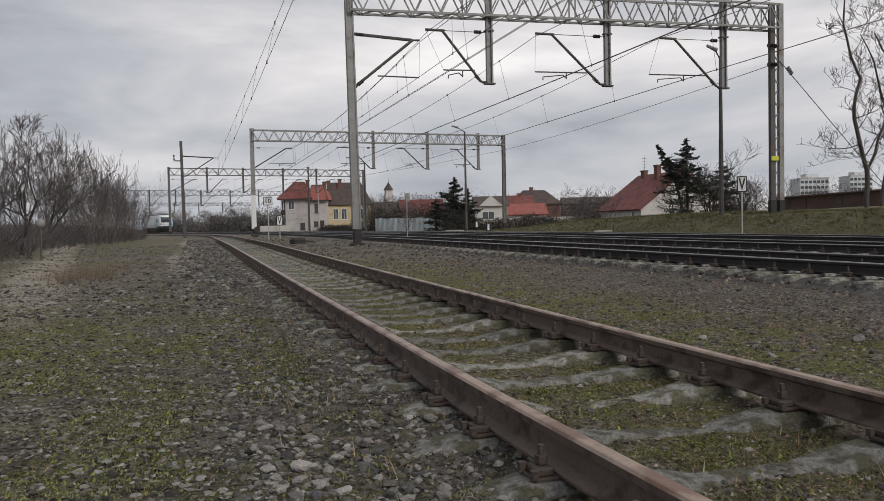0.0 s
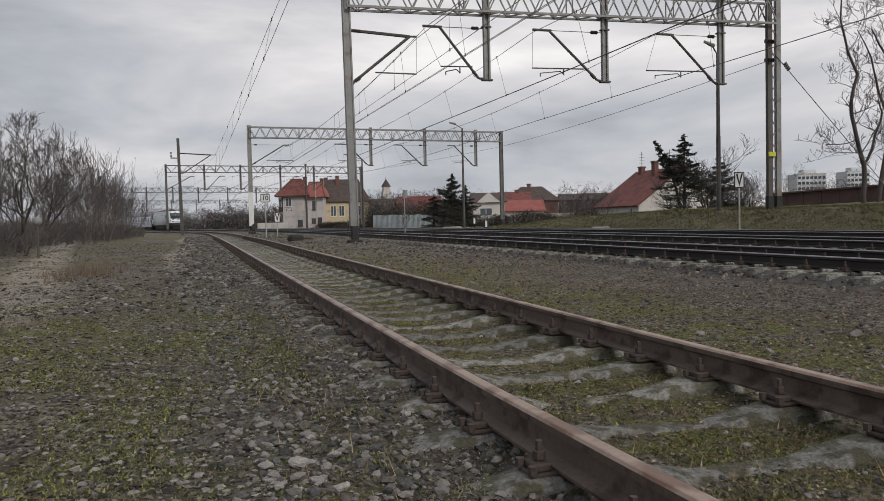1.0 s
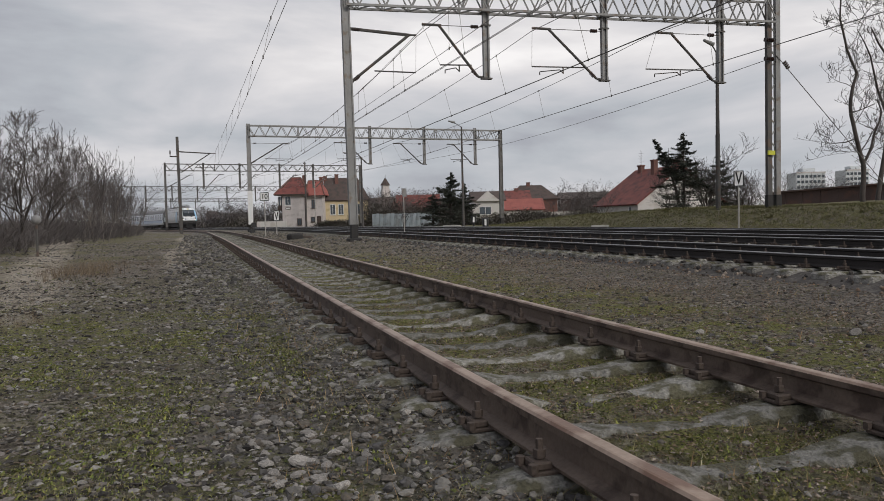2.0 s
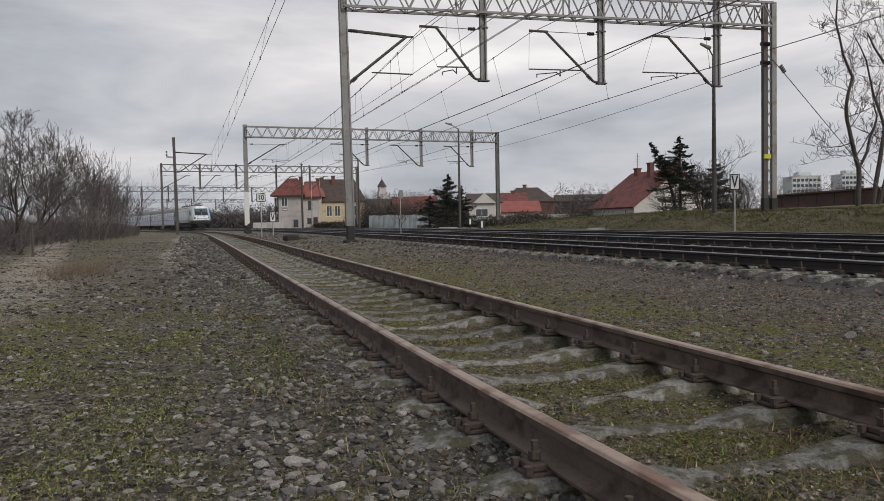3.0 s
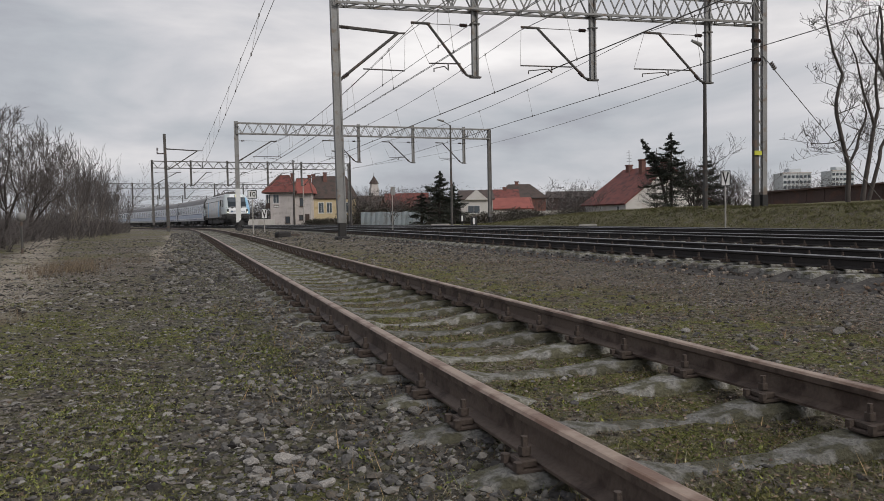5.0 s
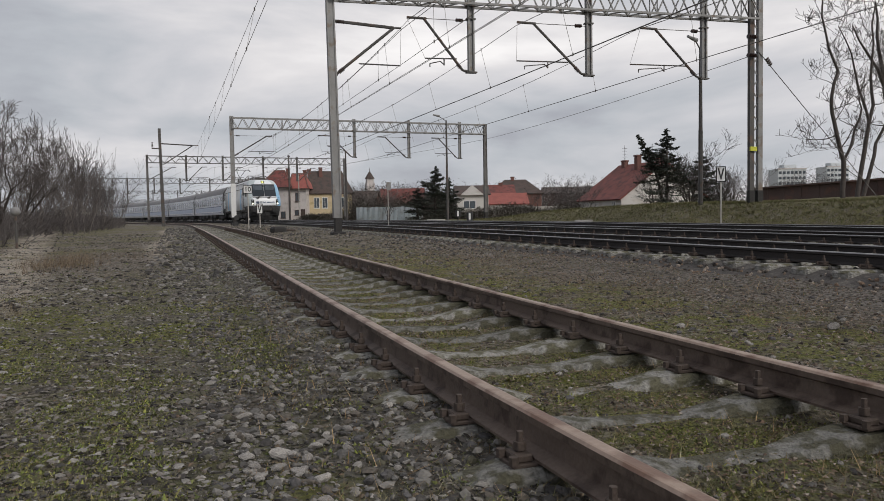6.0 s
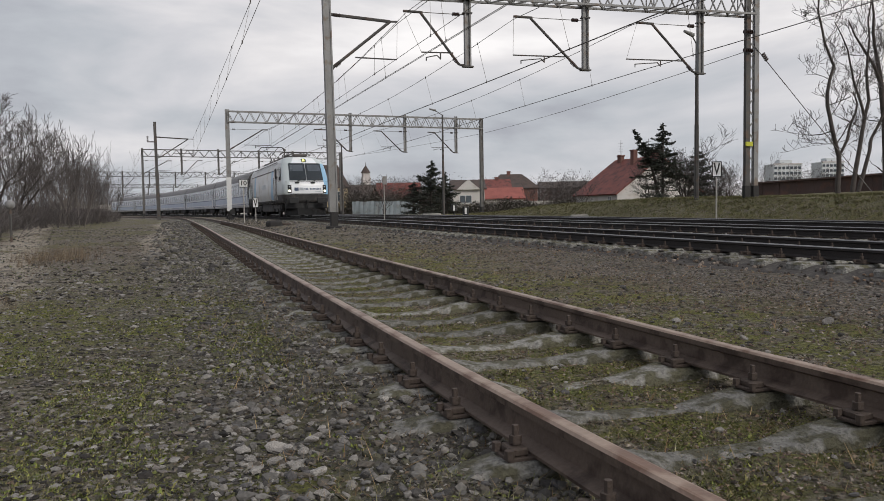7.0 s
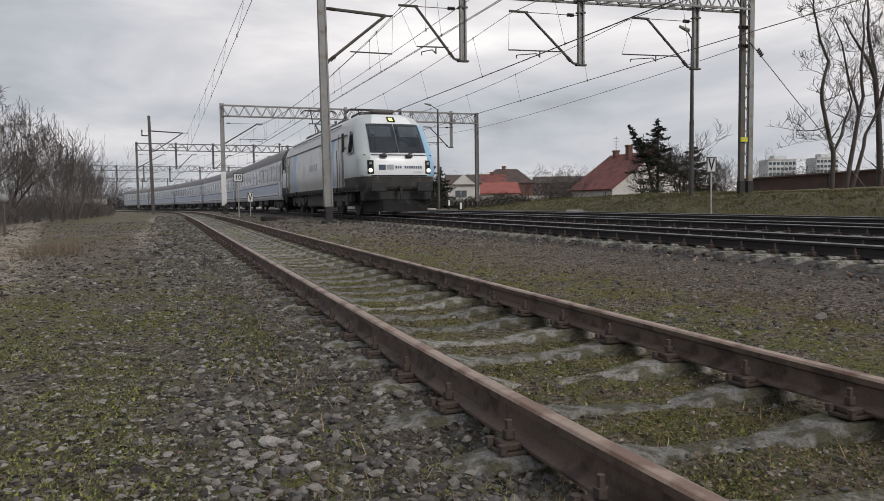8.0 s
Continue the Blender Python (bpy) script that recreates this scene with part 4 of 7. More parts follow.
def locomotive():
    th = empty("locomotive", None, label="silver and white electric locomotive with lit headlamps", category="locomotive")
    zs = [0.95, 1.12, 1.18, 1.44, 1.5, 1.75, 2.0, 2.2, 2.28, 2.45, 2.6, 2.8, 3.0, 3.15, 3.3, 3.42, 3.5, 3.6, 3.72, 3.8, 3.86, 3.92, 3.95]
    bm = bmesh.new()
    rings = [[bm.verts.new((x, y, z)) for x, y in loco_ring(z)] for z in zs]
    n = len(rings[0])
    for (za, a), (zb, b) in zip(zip(zs, rings), zip(zs[1:], rings[1:])):
        for i in range(n):
            j = (i + 1) % n
            f = bm.faces.new((a[i], a[j], b[j], b[i]))
            c = f.calc_center_median()
            k = 0
            if c.z > 1.44 and c.z < 3.86 and abs(c.y) > 7.9:
                k = 1
            elif abs(c.y) > 6.9 and c.z > 3.5:
                k = 1
            if k == 1 and abs(c.x) > slice_at(c.z)[1] - slice_at(c.z)[2] + 0.12:
                k = 5 if c.x > 0 or c.z > 3.45 else 2
            if 4.2 < abs(c.y) < 5.2 and 1.18 < c.z < 3.15:
                k = 2
            if c.x < -1.22 and 7.2 < abs(c.y) and 1.9 < c.z < 3.45:
                k = 2
            if c.z < 1.44 and abs(c.y) > 7.9:
                k = 3
            if c.z < 1.12:
                k = 3
            if c.z > 3.86:
                k = 4
            f.material_index = k
    bm.faces.new(rings[-1])
    bm.faces.new(rings[0][::-1])
    bmesh.ops.recalc_face_normals(bm, faces=bm.faces[:])
    body = part("body", bm, (M_SILVER, M_FRONT, M_BLUE, M_UNDER, M_ROOFGREY, M_PILLAR), th, "", True)
    # cab front
    loco_patch("windscreen", -1.06, -0.012, 2.3, 3.42, M_GLASS, body, 0.03, "dark raked windscreen pane", skew=0.05)
    loco_patch("windscreen", 0.012, 1.06, 2.3, 3.42, M_GLASS, body, 0.03, "dark raked windscreen pane", skew=0.05)
    # Paler panels over the glass stand in for its reflecting upper band.
    for x in (-0.55, 0.55):
        loco_patch("screen_reflection", x - 0.4, x + 0.4, 2.9, 3.3, M_SCREENREFLECT, body, 0.034, "blue-grey panel painted as a reflection on the windscreen", nx=4, nz=3, skew=0.03)
    loco_patch("waist_strip", -1.3, 1.3, 2.2, 2.235, M_UNDER, body, 0.016, "black strip under the windscreen", nz=1)
    loco_patch("skirt_strip", -1.38, 1.38, 1.44, 1.48, M_UNDER, body, 0.02, "black strip under the white panel", nz=1)
    loco_patch("top_lamp_housing", -0.15, 0.15, 3.5, 3.72, M_BLACK, body, 0.02, "black top lamp housing", nx=2, nz=2)
    loco_patch("top_lamp", -0.05, 0.09, 3.54, 3.66, M_LAMPTOP, body, 0.045, "lit yellow top lamp", nx=2, nz=2)
    for s in (-1, 1):
        lo, hi = sorted((s * 0.98, s * 1.2))
        loco_patch("headlamp_housing", lo, hi, 1.52, 2.02, M_BLACK, body, 0.015, "black headlamp housing", nx=3, nz=3)
        loco_patch("marker_lamp", s * 1.09 - 0.045, s * 1.09 + 0.045, 1.86, 1.95, M_PALEEMBLEM, body, 0.03, "unlit marker lamp", nx=1, nz=1)
        lamp_y = nose_y(s * 1.09, 1.66) + 0.01
        bm = bmesh.new()
        rod(bm, (s * 1.09, lamp_y - 0.02, 1.66), (s * 1.09 + s * 0.02, lamp_y + 0.05, 1.66), 0.07, sides=14)
        part("headlamp", bm, M_LAMP, body, "round lit white headlamp")
    for x in (-0.35, 0.62):
        bm = bmesh.new()
        box(bm, (x - 0.13, nose_y(x, 2.16) - 0.02, 2.12), (x + 0.13, nose_y(x, 2.16) + 0.12, 2.24), 0.03)
        rod(bm, (x, nose_y(x, 2.3) + 0.06, 2.26), (x - 0.5, nose_y(x - 0.5, 2.4) + 0.05, 2.4), 0.018)
        part("wiper", bm, M_BLACK, body, "black windscreen wiper")
    # emblem and unreadable lettering as plain bars
    loco_patch("emblem_bar", 0.54, 0.8, 1.66, 1.86, M_RED, body, 0.012, "dark blue emblem bar", nx=2, nz=1)
    loco_patch("emblem_bar", 0.24, 0.5, 1.68, 1.86, M_PALEEMBLEM, body, 0.012, "pale grey emblem bar", nx=2, nz=1)
    for k in range(12):
        x = 0.18 - 0.087 * k
        if k != 3:
            loco_patch("lettering_bar", x - 0.06, x, 1.72, 1.82, M_RED, body, 0.012, "dark blue lettering bar", nx=1, nz=1)
    loco_patch("lettering_bar", -0.85, -0.5, 1.58, 1.61, M_PALEEMBLEM, body, 0.012, "small pale lettering bar", nx=2, nz=1)
    # cab sides: windows, doors, mirrors, on both ends
    for e in (1, -1):
        for s in (-1, 1):
            bm = bmesh.new()
            x = s * 1.455
            pts = [(7.75, 2.3), (8.72, 2.3), (8.3, 3.1), (7.85, 3.24)]
            vs = [bm.verts.new((s * (1.505 if z < 3 else 1.42), e * y, z)) for y, z in pts]
            bm.faces.new(vs)
            bmesh.ops.solidify(bm, geom=bm.faces[:], thickness=0.05)
            bmesh.ops.recalc_face_normals(bm, faces=bm.faces[:])
            part("side_window", bm, M_GLASS, body, "dark cab side window")
            bm = bmesh.new()
            for y in (6.25, 6.95):
                box(bm, (s * 1.50 - 0.006, e * y - 0.012, 1.0), (s * 1.50 + 0.006, e * y + 0.012, 3.2))
            part("door_seam", bm, M_UNDER, body, "dark seams of the cab door")
            bm = bmesh.new()
            for y in (6.15, 7.05):
                rod(bm, (s * 1.56, e * y, 1.1), (s * 1.56, e * y, 2.6), 0.02)
            part("handrail", bm, M_STEEL, body, "steel handrail beside the cab door")
            bm = bmesh.new()
            box(bm, (s * 1.62 - 0.05, e * 7.55 - 0.1, 2.45), (s * 1.62 + 0.05, e * 7.55 + 0.06, 3.15), 0.03)
            rod(bm, (s * 1.45, e * 7.5, 2.6), (s * 1.6, e * 7.5, 2.6), 0.02)
            part("mirror", bm, M_BLACK, body, "black folding mirror")
            bm = bmesh.new()
            for y0, z0 in ((5.4, 1.0), (4.4, 1.05)):
                box(bm, (s * 1.475 - 0.02, e * y0 - 0.12, z0 - 0.09), (s * 1.475 + 0.02, e * y0 + 0.12, z0 + 0.1), 0.02)
            part("step_pocket", bm, M_BLACK, body, "black step pockets")
        bm = bmesh.new()
        box(bm, (-0.45, e * 7.2 - 0.3, 3.95), (0.45, e * 7.2 + 0.3, 4.12), 0.05)
        part("roof_unit", bm, M_ROOFGREY, body, "dark roof air unit")
        # bumper beam, buffers and plough
        bm = bmesh.new()
        front = e * (LOCO_LEN / 2 - 0.3)
        box(bm, (-1.3, min(front, front - e * 0.6), 0.55), (1.3, max(front, front - e * 0.6), 1.36), 0.06)
        beam = part("bumper_beam", bm, M_FRONTDARK, th, "dark bumper beam")
        for s in (-1, 1):
            bm = bmesh.new()
            rod(bm, (s * 0.875, front, 1.06), (s * 0.875, front + e * 0.42, 1.06), 0.12, sides=10)
            box(bm, (s * 0.875 - 0.3, front + e * 0.46 - 0.04, 0.88), (s * 0.875 + 0.3, front + e * 0.46 + 0.04, 1.24), 0.03)
            part("buffer", bm, M_FRONTDARK, beam, "black rectangular buffer")
        bm = bmesh.new()
        rod(bm, (0, front, 1.05), (0, front + e * 0.35, 1.0), 0.07)
        rod(bm, (0, front + e * 0.3, 1.03), (0, front + e * 0.3, 0.6), 0.035)
        part("coupling_hook", bm, M_FRONTDARK, beam)
        bm = bmesh.new()
        pl = [(-1.25, -0.35), (-0.6, 0.1), (0.6, 0.1), (1.25, -0.35)]
        for (xa, ya), (xb, yb) in zip(pl, pl[1:]):
            vs = [bm.verts.new((xa, front + e * ya, 0.16)), bm.verts.new((xb, front + e * yb, 0.16)), bm.verts.new((xb, front + e * (yb - 0.12), 0.62)), bm.verts.new((xa, front + e * (ya - 0.12), 0.62))]
            bm.faces.new(vs)
        bmesh.ops.solidify(bm, geom=bm.faces[:], thickness=0.03)
        part("snow_plough", bm, M_FRONTDARK, th, "dark rail guard plate")
    for s in (-1, 1):
        bm = bmesh.new()
        for y in (-3.2, 3.2):
            box(bm, (s * 1.488 - 0.006, y - 0.005, 1.1), (s * 1.488 + 0.004, y + 0.005, 2.56))
        part("panel_seam", bm, M_PALEEMBLEM, body, "thin grey panel seams")
        bm = bmesh.new()
        y = -6.0
        rod(bm, (s * 1.30, -6.0, 3.62), (s * 1.30, 6.0, 3.62), 0.025)
        part("gutter_rail", bm, M_ROOFGREY, body)
        bm = bmesh.new()
        box(bm, (s * 1.425 - 0.012, -7.4, 3.08), (s * 1.425 + 0.016, 7.4, 3.12))
        part("cantrail_strip", bm, M_ROOFGREY, body, "dark strip along the cantrail")
        bm = bmesh.new()
        for k in range(5):
            box(bm, (s * 1.492 - 0.008, 1.2 - 0.42 * k, 2.0), (s * 1.492 + 0.006, 1.5 - 0.42 * k, 2.3))
        part("side_emblem", bm, M_PALEEMBLEM, body, "pale lettering bars on the side")
    bm = bmesh.new()
    box(bm, (-1.2, -2.6, 0.35), (1.2, 2.6, 1.0), 0.06)
    part("transformer_box", bm, M_UNDER, th, "dark box under the frame")
    bm = bmesh.new()
    for y in (-3.0, -1.0, 1.2, 3.2):
        box(bm, (-0.7, y - 0.7, 3.95), (0.7, y + 0.7, 4.12), 0.05)
        rod(bm, (0.4, y - 0.4, 4.1), (0.4, y - 0.4, 4.35), 0.06, sides=8)
    part("roof_equipment", bm, M_ROOFGREY, th, "sooty roof equipment")
    pantograph(th, 5.2, False)
    pantograph(th, -5.4, True)
    wheels = []
    for y in (4.95, -4.95):
        bogie(th, y, 3.0, 0.575)
        for d in (-1.5, 1.5):
            wheels.append(wheelset(th, y + d, 0.575))
    return th, wheels


COACH_LEN = 26.1


def coach():
    th = empty("passenger_coach", None, label="light grey passenger coach with a blue-grey band and dark windows", category="railway coach", group="coaches behind the locomotive")
    prof = [(1.33, 0.78), (1.40, 0.92), (1.415, 1.02), (1.415, 1.08), (1.415, 1.2), (1.415, 1.72), (1.415, 1.8), (1.415, 2.0), (1.415, 2.9), (1.39, 3.12), (1.32, 3.35), (1.18, 3.6), (0.95, 3.82), (0.6, 3.98), (0.25, 4.04)]
    full = prof + [(-x, z) for x, z in prof[::-1]]
    bm = bmesh.new()
    ends = (-COACH_LEN / 2, COACH_LEN / 2)
    rings = [[bm.verts.new((x, y, z)) for x, z in full] for y in ends]
    n = len(full)
    for i in range(n):
        j = (i + 1) % n
        f = bm.faces.new((rings[0][i], rings[0][j], rings[1][j], rings[1][i]))
        z = (full[i][1] + full[j][1]) / 2
        f.material_index = 3 if z < 0.85 else 4 if 1.02 < z < 1.08 or 1.72 < z < 1.8 else 1 if 1.2 < z < 1.72 else 2 if z > 3.2 else 0
    for r in rings:
        bm.faces.new(r).material_index = 3
    bmesh.ops.recalc_face_normals(bm, faces=bm.faces[:])
    body = part("body", bm, (M_COACH, M_COACHBLUE, M_COACHROOF, M_UNDER, M_NAVY), th)
    xs = [-10.4 + 1.89 * k for k in range(12)]
    for s in (-1, 1):
        for y in xs:
            bm = bmesh.new()
            box(bm, (s * 1.418 - 0.02, y - 0.62, 1.98), (s * 1.418 + 0.012, y + 0.62, 2.92), 0.01)
            w = part("window", bm, M_PANE, body, "dark coach window")
            bm = bmesh.new()
            box(bm, (s * 1.43 - 0.006, y - 0.62, 2.62), (s * 1.43 + 0.008, y + 0.62, 2.66))
            part("transom", bm, M_COACH, w)
        for y in (-12.2, 12.2):
            bm = bmesh.new()
            box(bm, (s * 1.42 - 0.02, y - 0.42, 0.95), (s * 1.42 + 0.015, y + 0.42, 3.0), 0.02)
            d = part("door", bm, M_COACH, body, "light grey entrance door")
            bm = bmesh.new()
            box(bm, (s * 1.436 - 0.01, y - 0.25, 1.9), (s * 1.436 + 0.008, y + 0.25, 2.85), 0.01)
            part("door_window", bm, M_GLASS, d)
            bm = bmesh.new()
            for e in (-0.46, 0.46):
                box(bm, (s * 1.425 - 0.01, y + e - 0.015, 0.95), (s * 1.425 + 0.01, y + e + 0.015, 3.0))
            part("door_seam", bm, M_UNDER, body)
    for y in ends:
        bm = bmesh.new()
        box(bm, (-0.75, y - 0.25, 0.95), (0.75, y + 0.25, 3.4), 0.05)
        part("gangway_bellows", bm, M_BLACK, th, "black rubber gangway bellows")
    for y, l, z in ((-5.2, 1.6, 0.36), (-1.8, 2.2, 0.42), (2.2, 1.4, 0.36), (5.0, 1.8, 0.45)):
        bm = bmesh.new()
        box(bm, (-1.25, y - l / 2, z), (1.25, y + l / 2, 0.86), 0.04)
        part("equipment_box", bm, M_UNDER, th, "dark box under the floor")
    for k in range(3):
        bm = bmesh.new()
        box(bm, (-0.25, -8 + 8 * k - 0.5, 4.0), (0.25, -8 + 8 * k + 0.5, 4.1), 0.03)
        part("roof_vent", bm, M_COACHROOF, body)
    wheels = []
    for y in (9.5, -9.5):
        bogie(th, y, 2.5, 0.46, 1.0)
        for d in (-1.25, 1.25):
            wheels.append(wheelset(th, y + d, 0.46))
    return th, wheels


loco, loco_wheels = locomotive()
first_coach, coach_wheels = coach()
coaches = [first_coach] + [copy_thing(first_coach, Matrix()) for _ in range(4)]

# metres of track still before the nose, at these seconds
RUN = [(0.0, 175.2), (1.5, 154.8), (3.0, 131.0), (3.5, 122.0), (4.5, 102.0), (6.0, 69.6), (7.0, 47.6), (7.5, 36.4), (8.0, 26.6)]


def nose_at(t):
    ts, ss = np.array([r[0] for r in RUN]), np.array([r[1] for r in RUN])
    k = np.polyfit(ts, ss, 5)
    return float(np.polyval(k, t))


def on_rails(s, half):
    """Pose of a vehicle whose middle is s metres up the near main track."""
    a, _ = on_track(TRACKS[0], s - half)
    b, _ = on_track(TRACKS[0], s + half)
    d = a - b
    mid = (a + b) / 2
    return Matrix.LocRotScale((mid.x, mid.y, main_top(mid.y)), Euler((0, 0, math.atan2(-d.x, d.y))), None)

# ---- buildings and walls ----
M_RENDER = mat("pale_grey_render", (0.55, 0.505, 0.49), 0.9, 0, 0.14, 0.7, 8, 0.1, (0.45, 0.41, 0.39), 0.6)
M_YELLOWWALL = mat("yellow_ochre_render", (0.58, 0.47, 0.30), 0.9, 0, 0.12, 0.5, 8, 0.1, (0.45, 0.36, 0.2), 0.6)
M_WHITEWALL = mat("dirty_white_render", (0.60, 0.575, 0.545), 0.9, 0, 0.1, 0.4, 8, 0.1, (0.5, 0.46, 0.42), 0.6)
M_REDROOF = mat("red_tile_roof", (0.19, 0.06, 0.05), 0.8, 0, 0.2, 0.8, 12, 0.3, (0.11, 0.042, 0.038), 0.55)
M_BROWNROOF = mat("dark_brown_tile_roof", (0.085, 0.06, 0.052), 0.8, 0, 0.2, 0.8, 12, 0.3, (0.06, 0.05, 0.045), 0.55)
M_ORANGEROOF = mat("orange_tile_roof", (0.30, 0.095, 0.078), 0.8, 0, 0.2, 0.8, 12, 0.3)
M_BRICK = mat("dull_red_brick", (0.17, 0.085, 0.07), 0.9, 0, 0.25, 1.0, 14, 0.2)
M_BROWNWALL = mat("dark_brown_boarding", (0.095, 0.065, 0.058), 0.9, 0, 0.2, 0.7, 10, 0.2, (0.13, 0.075, 0.06), 0.58)
M_FENCE = mat("pale_blue_grey_sheeting", (0.50, 0.55, 0.58), 0.6, 0.1, 0.1, 0.6, 10, 0.05, (0.40, 0.42, 0.43), 0.6)
M_FRAME = mat("white_window_frame", (0.68, 0.68, 0.66), 0.6, 0, 0.05, 3, 30, 0.0)
M_DARKTRIM = mat("dark_timber_trim", (0.07, 0.05, 0.042), 0.8, 0, 0.2, 3, 30, 0.1)
M_SLAB = mat("pale_panel_facade", (0.60, 0.62, 0.63), 0.9, 0, 0.06, 0.1, 2, 0.0)


def frame_at(p, q):
    """A pose whose x runs from p to q on the plan, its origin at p."""
    p, q = Vector(p), Vector(q)
    return Matrix.LocRotScale(p, Euler((0, 0, math.atan2(q.y - p.y, q.x - p.x))), None)


def window(parent, m, x, z, w, h, face_y, frame_mat=None, bars=1, out=-1):
    """A window let into a wall: frame, pane, sill. face_y: the wall's outer face; out: which way it faces."""
    bm = bmesh.new()
    t = 0.09
    for lo, hi in (((x - w / 2, z - h / 2), (x - w / 2 + t, z + h / 2)), ((x + w / 2 - t, z - h / 2), (x + w / 2, z + h / 2)),
                   ((x - w / 2 + t, z + h / 2 - t), (x + w / 2 - t, z + h / 2)), ((x - w / 2 + t, z - h / 2), (x + w / 2 - t, z - h / 2 + t)),
                   *(((x - w / 2 + w * (k + 1) / (bars + 1) - 0.035, z - h / 2 + t), (x - w / 2 + w * (k + 1) / (bars + 1) + 0.035, z + h / 2 - t)) for k in range(bars))):
        ys = sorted((face_y + out * 0.05, face_y - out * 0.08))
        box(bm, (lo[0], ys[0], lo[1]), (hi[0], ys[1], hi[1]))
    fr = part("window", bm, frame_mat or M_FRAME, parent, "framed window")
    bm = bmesh.new()
    ys = sorted((face_y + out * 0.01, face_y - out * 0.04))
    box(bm, (x - w / 2 + 0.02, ys[0], z - h / 2 + 0.02), (x + w / 2 - 0.02, ys[1], z + h / 2 - 0.02))
    part("pane", bm, M_GLASS, fr)
    bm = bmesh.new()
    ys = sorted((face_y + out * 0.16, face_y))
    box(bm, (x - w / 2 - 0.08, ys[0], z - h / 2 - 0.08), (x + w / 2 + 0.08, ys[1], z - h / 2 - 0.01))
    part("sill", bm, frame_mat or M_FRAME, fr)
    return fr


def house(name, m, length, depth, eave, ridge, wall, roof, label, hip=0.0, over=0.35, base=-1.5, chimneys=(), wins=(), end_wins=(), category="house", along="x"):
    """A house with its long front on local y=0, facing -y; the ridge runs along x."""
    th = empty(name, m, label=label, category=category)
    bm = bmesh.new()
    box(bm, (0, 0, base), (length, depth, eave))
    if not hip:
        for x0 in (0, length):
            x1 = x0 + (0.25 if x0 == 0 else -0.25)
            vs = [bm.verts.new((x, y, z)) for x in (x0, x1) for y, z in ((0, eave), (depth, eave), (depth / 2, ridge - 0.12))]
            for q in ((0, 1, 2), (5, 4, 3), (0, 3, 4, 1), (1, 4, 5, 2), (2, 5, 3, 0)):
                bm.faces.new([vs[i] for i in q])
    bmesh.ops.recalc_face_normals(bm, faces=bm.faces[:])
    part("wall", bm, wall, th)
    bm = bmesh.new()
    slope = (ridge - eave) / (depth / 2)
    lo = eave - over * slope
    if hip:
        pts = [(-over, -over, lo), (length + over, -over, lo), (length + over, depth + over, lo), (-over, depth + over, lo), (hip, depth / 2, ridge), (length - hip, depth / 2, ridge)]
        quads = ((0, 1, 5, 4), (2, 3, 4, 5), (3, 0, 4), (1, 2, 5))
    else:
        pts = [(-over, -over, lo), (length + over, -over, lo), (length + over, depth + over, lo), (-over, depth + over, lo), (-over, depth / 2, ridge), (length + over, depth / 2, ridge)]
        quads = ((0, 1, 5, 4), (2, 3, 4, 5))
    vs = [bm.verts.new(p) for p in pts]
    for q in quads:
        bm.faces.new([vs[i] for i in q])
    bmesh.ops.recalc_face_normals(bm, faces=bm.faces[:])
    bmesh.ops.solidify(bm, geom=bm.faces[:], thickness=-0.18)
    r = part("roof", bm, roof, th)
    for cxx, cyy, top in chimneys:
        bm = bmesh.new()
        box(bm, (cxx - 0.35, cyy - 0.3, eave), (cxx + 0.35, cyy + 0.3, top), 0.02)
        box(bm, (cxx - 0.42, cyy - 0.37, top - 0.18), (cxx + 0.42, cyy + 0.37, top), 0.02)
        part("chimney", bm, M_BRICK, r, "brick chimney")
    for x, z, w, h in wins:
        window(th, m, x, z, w, h, 0.0)
    return th


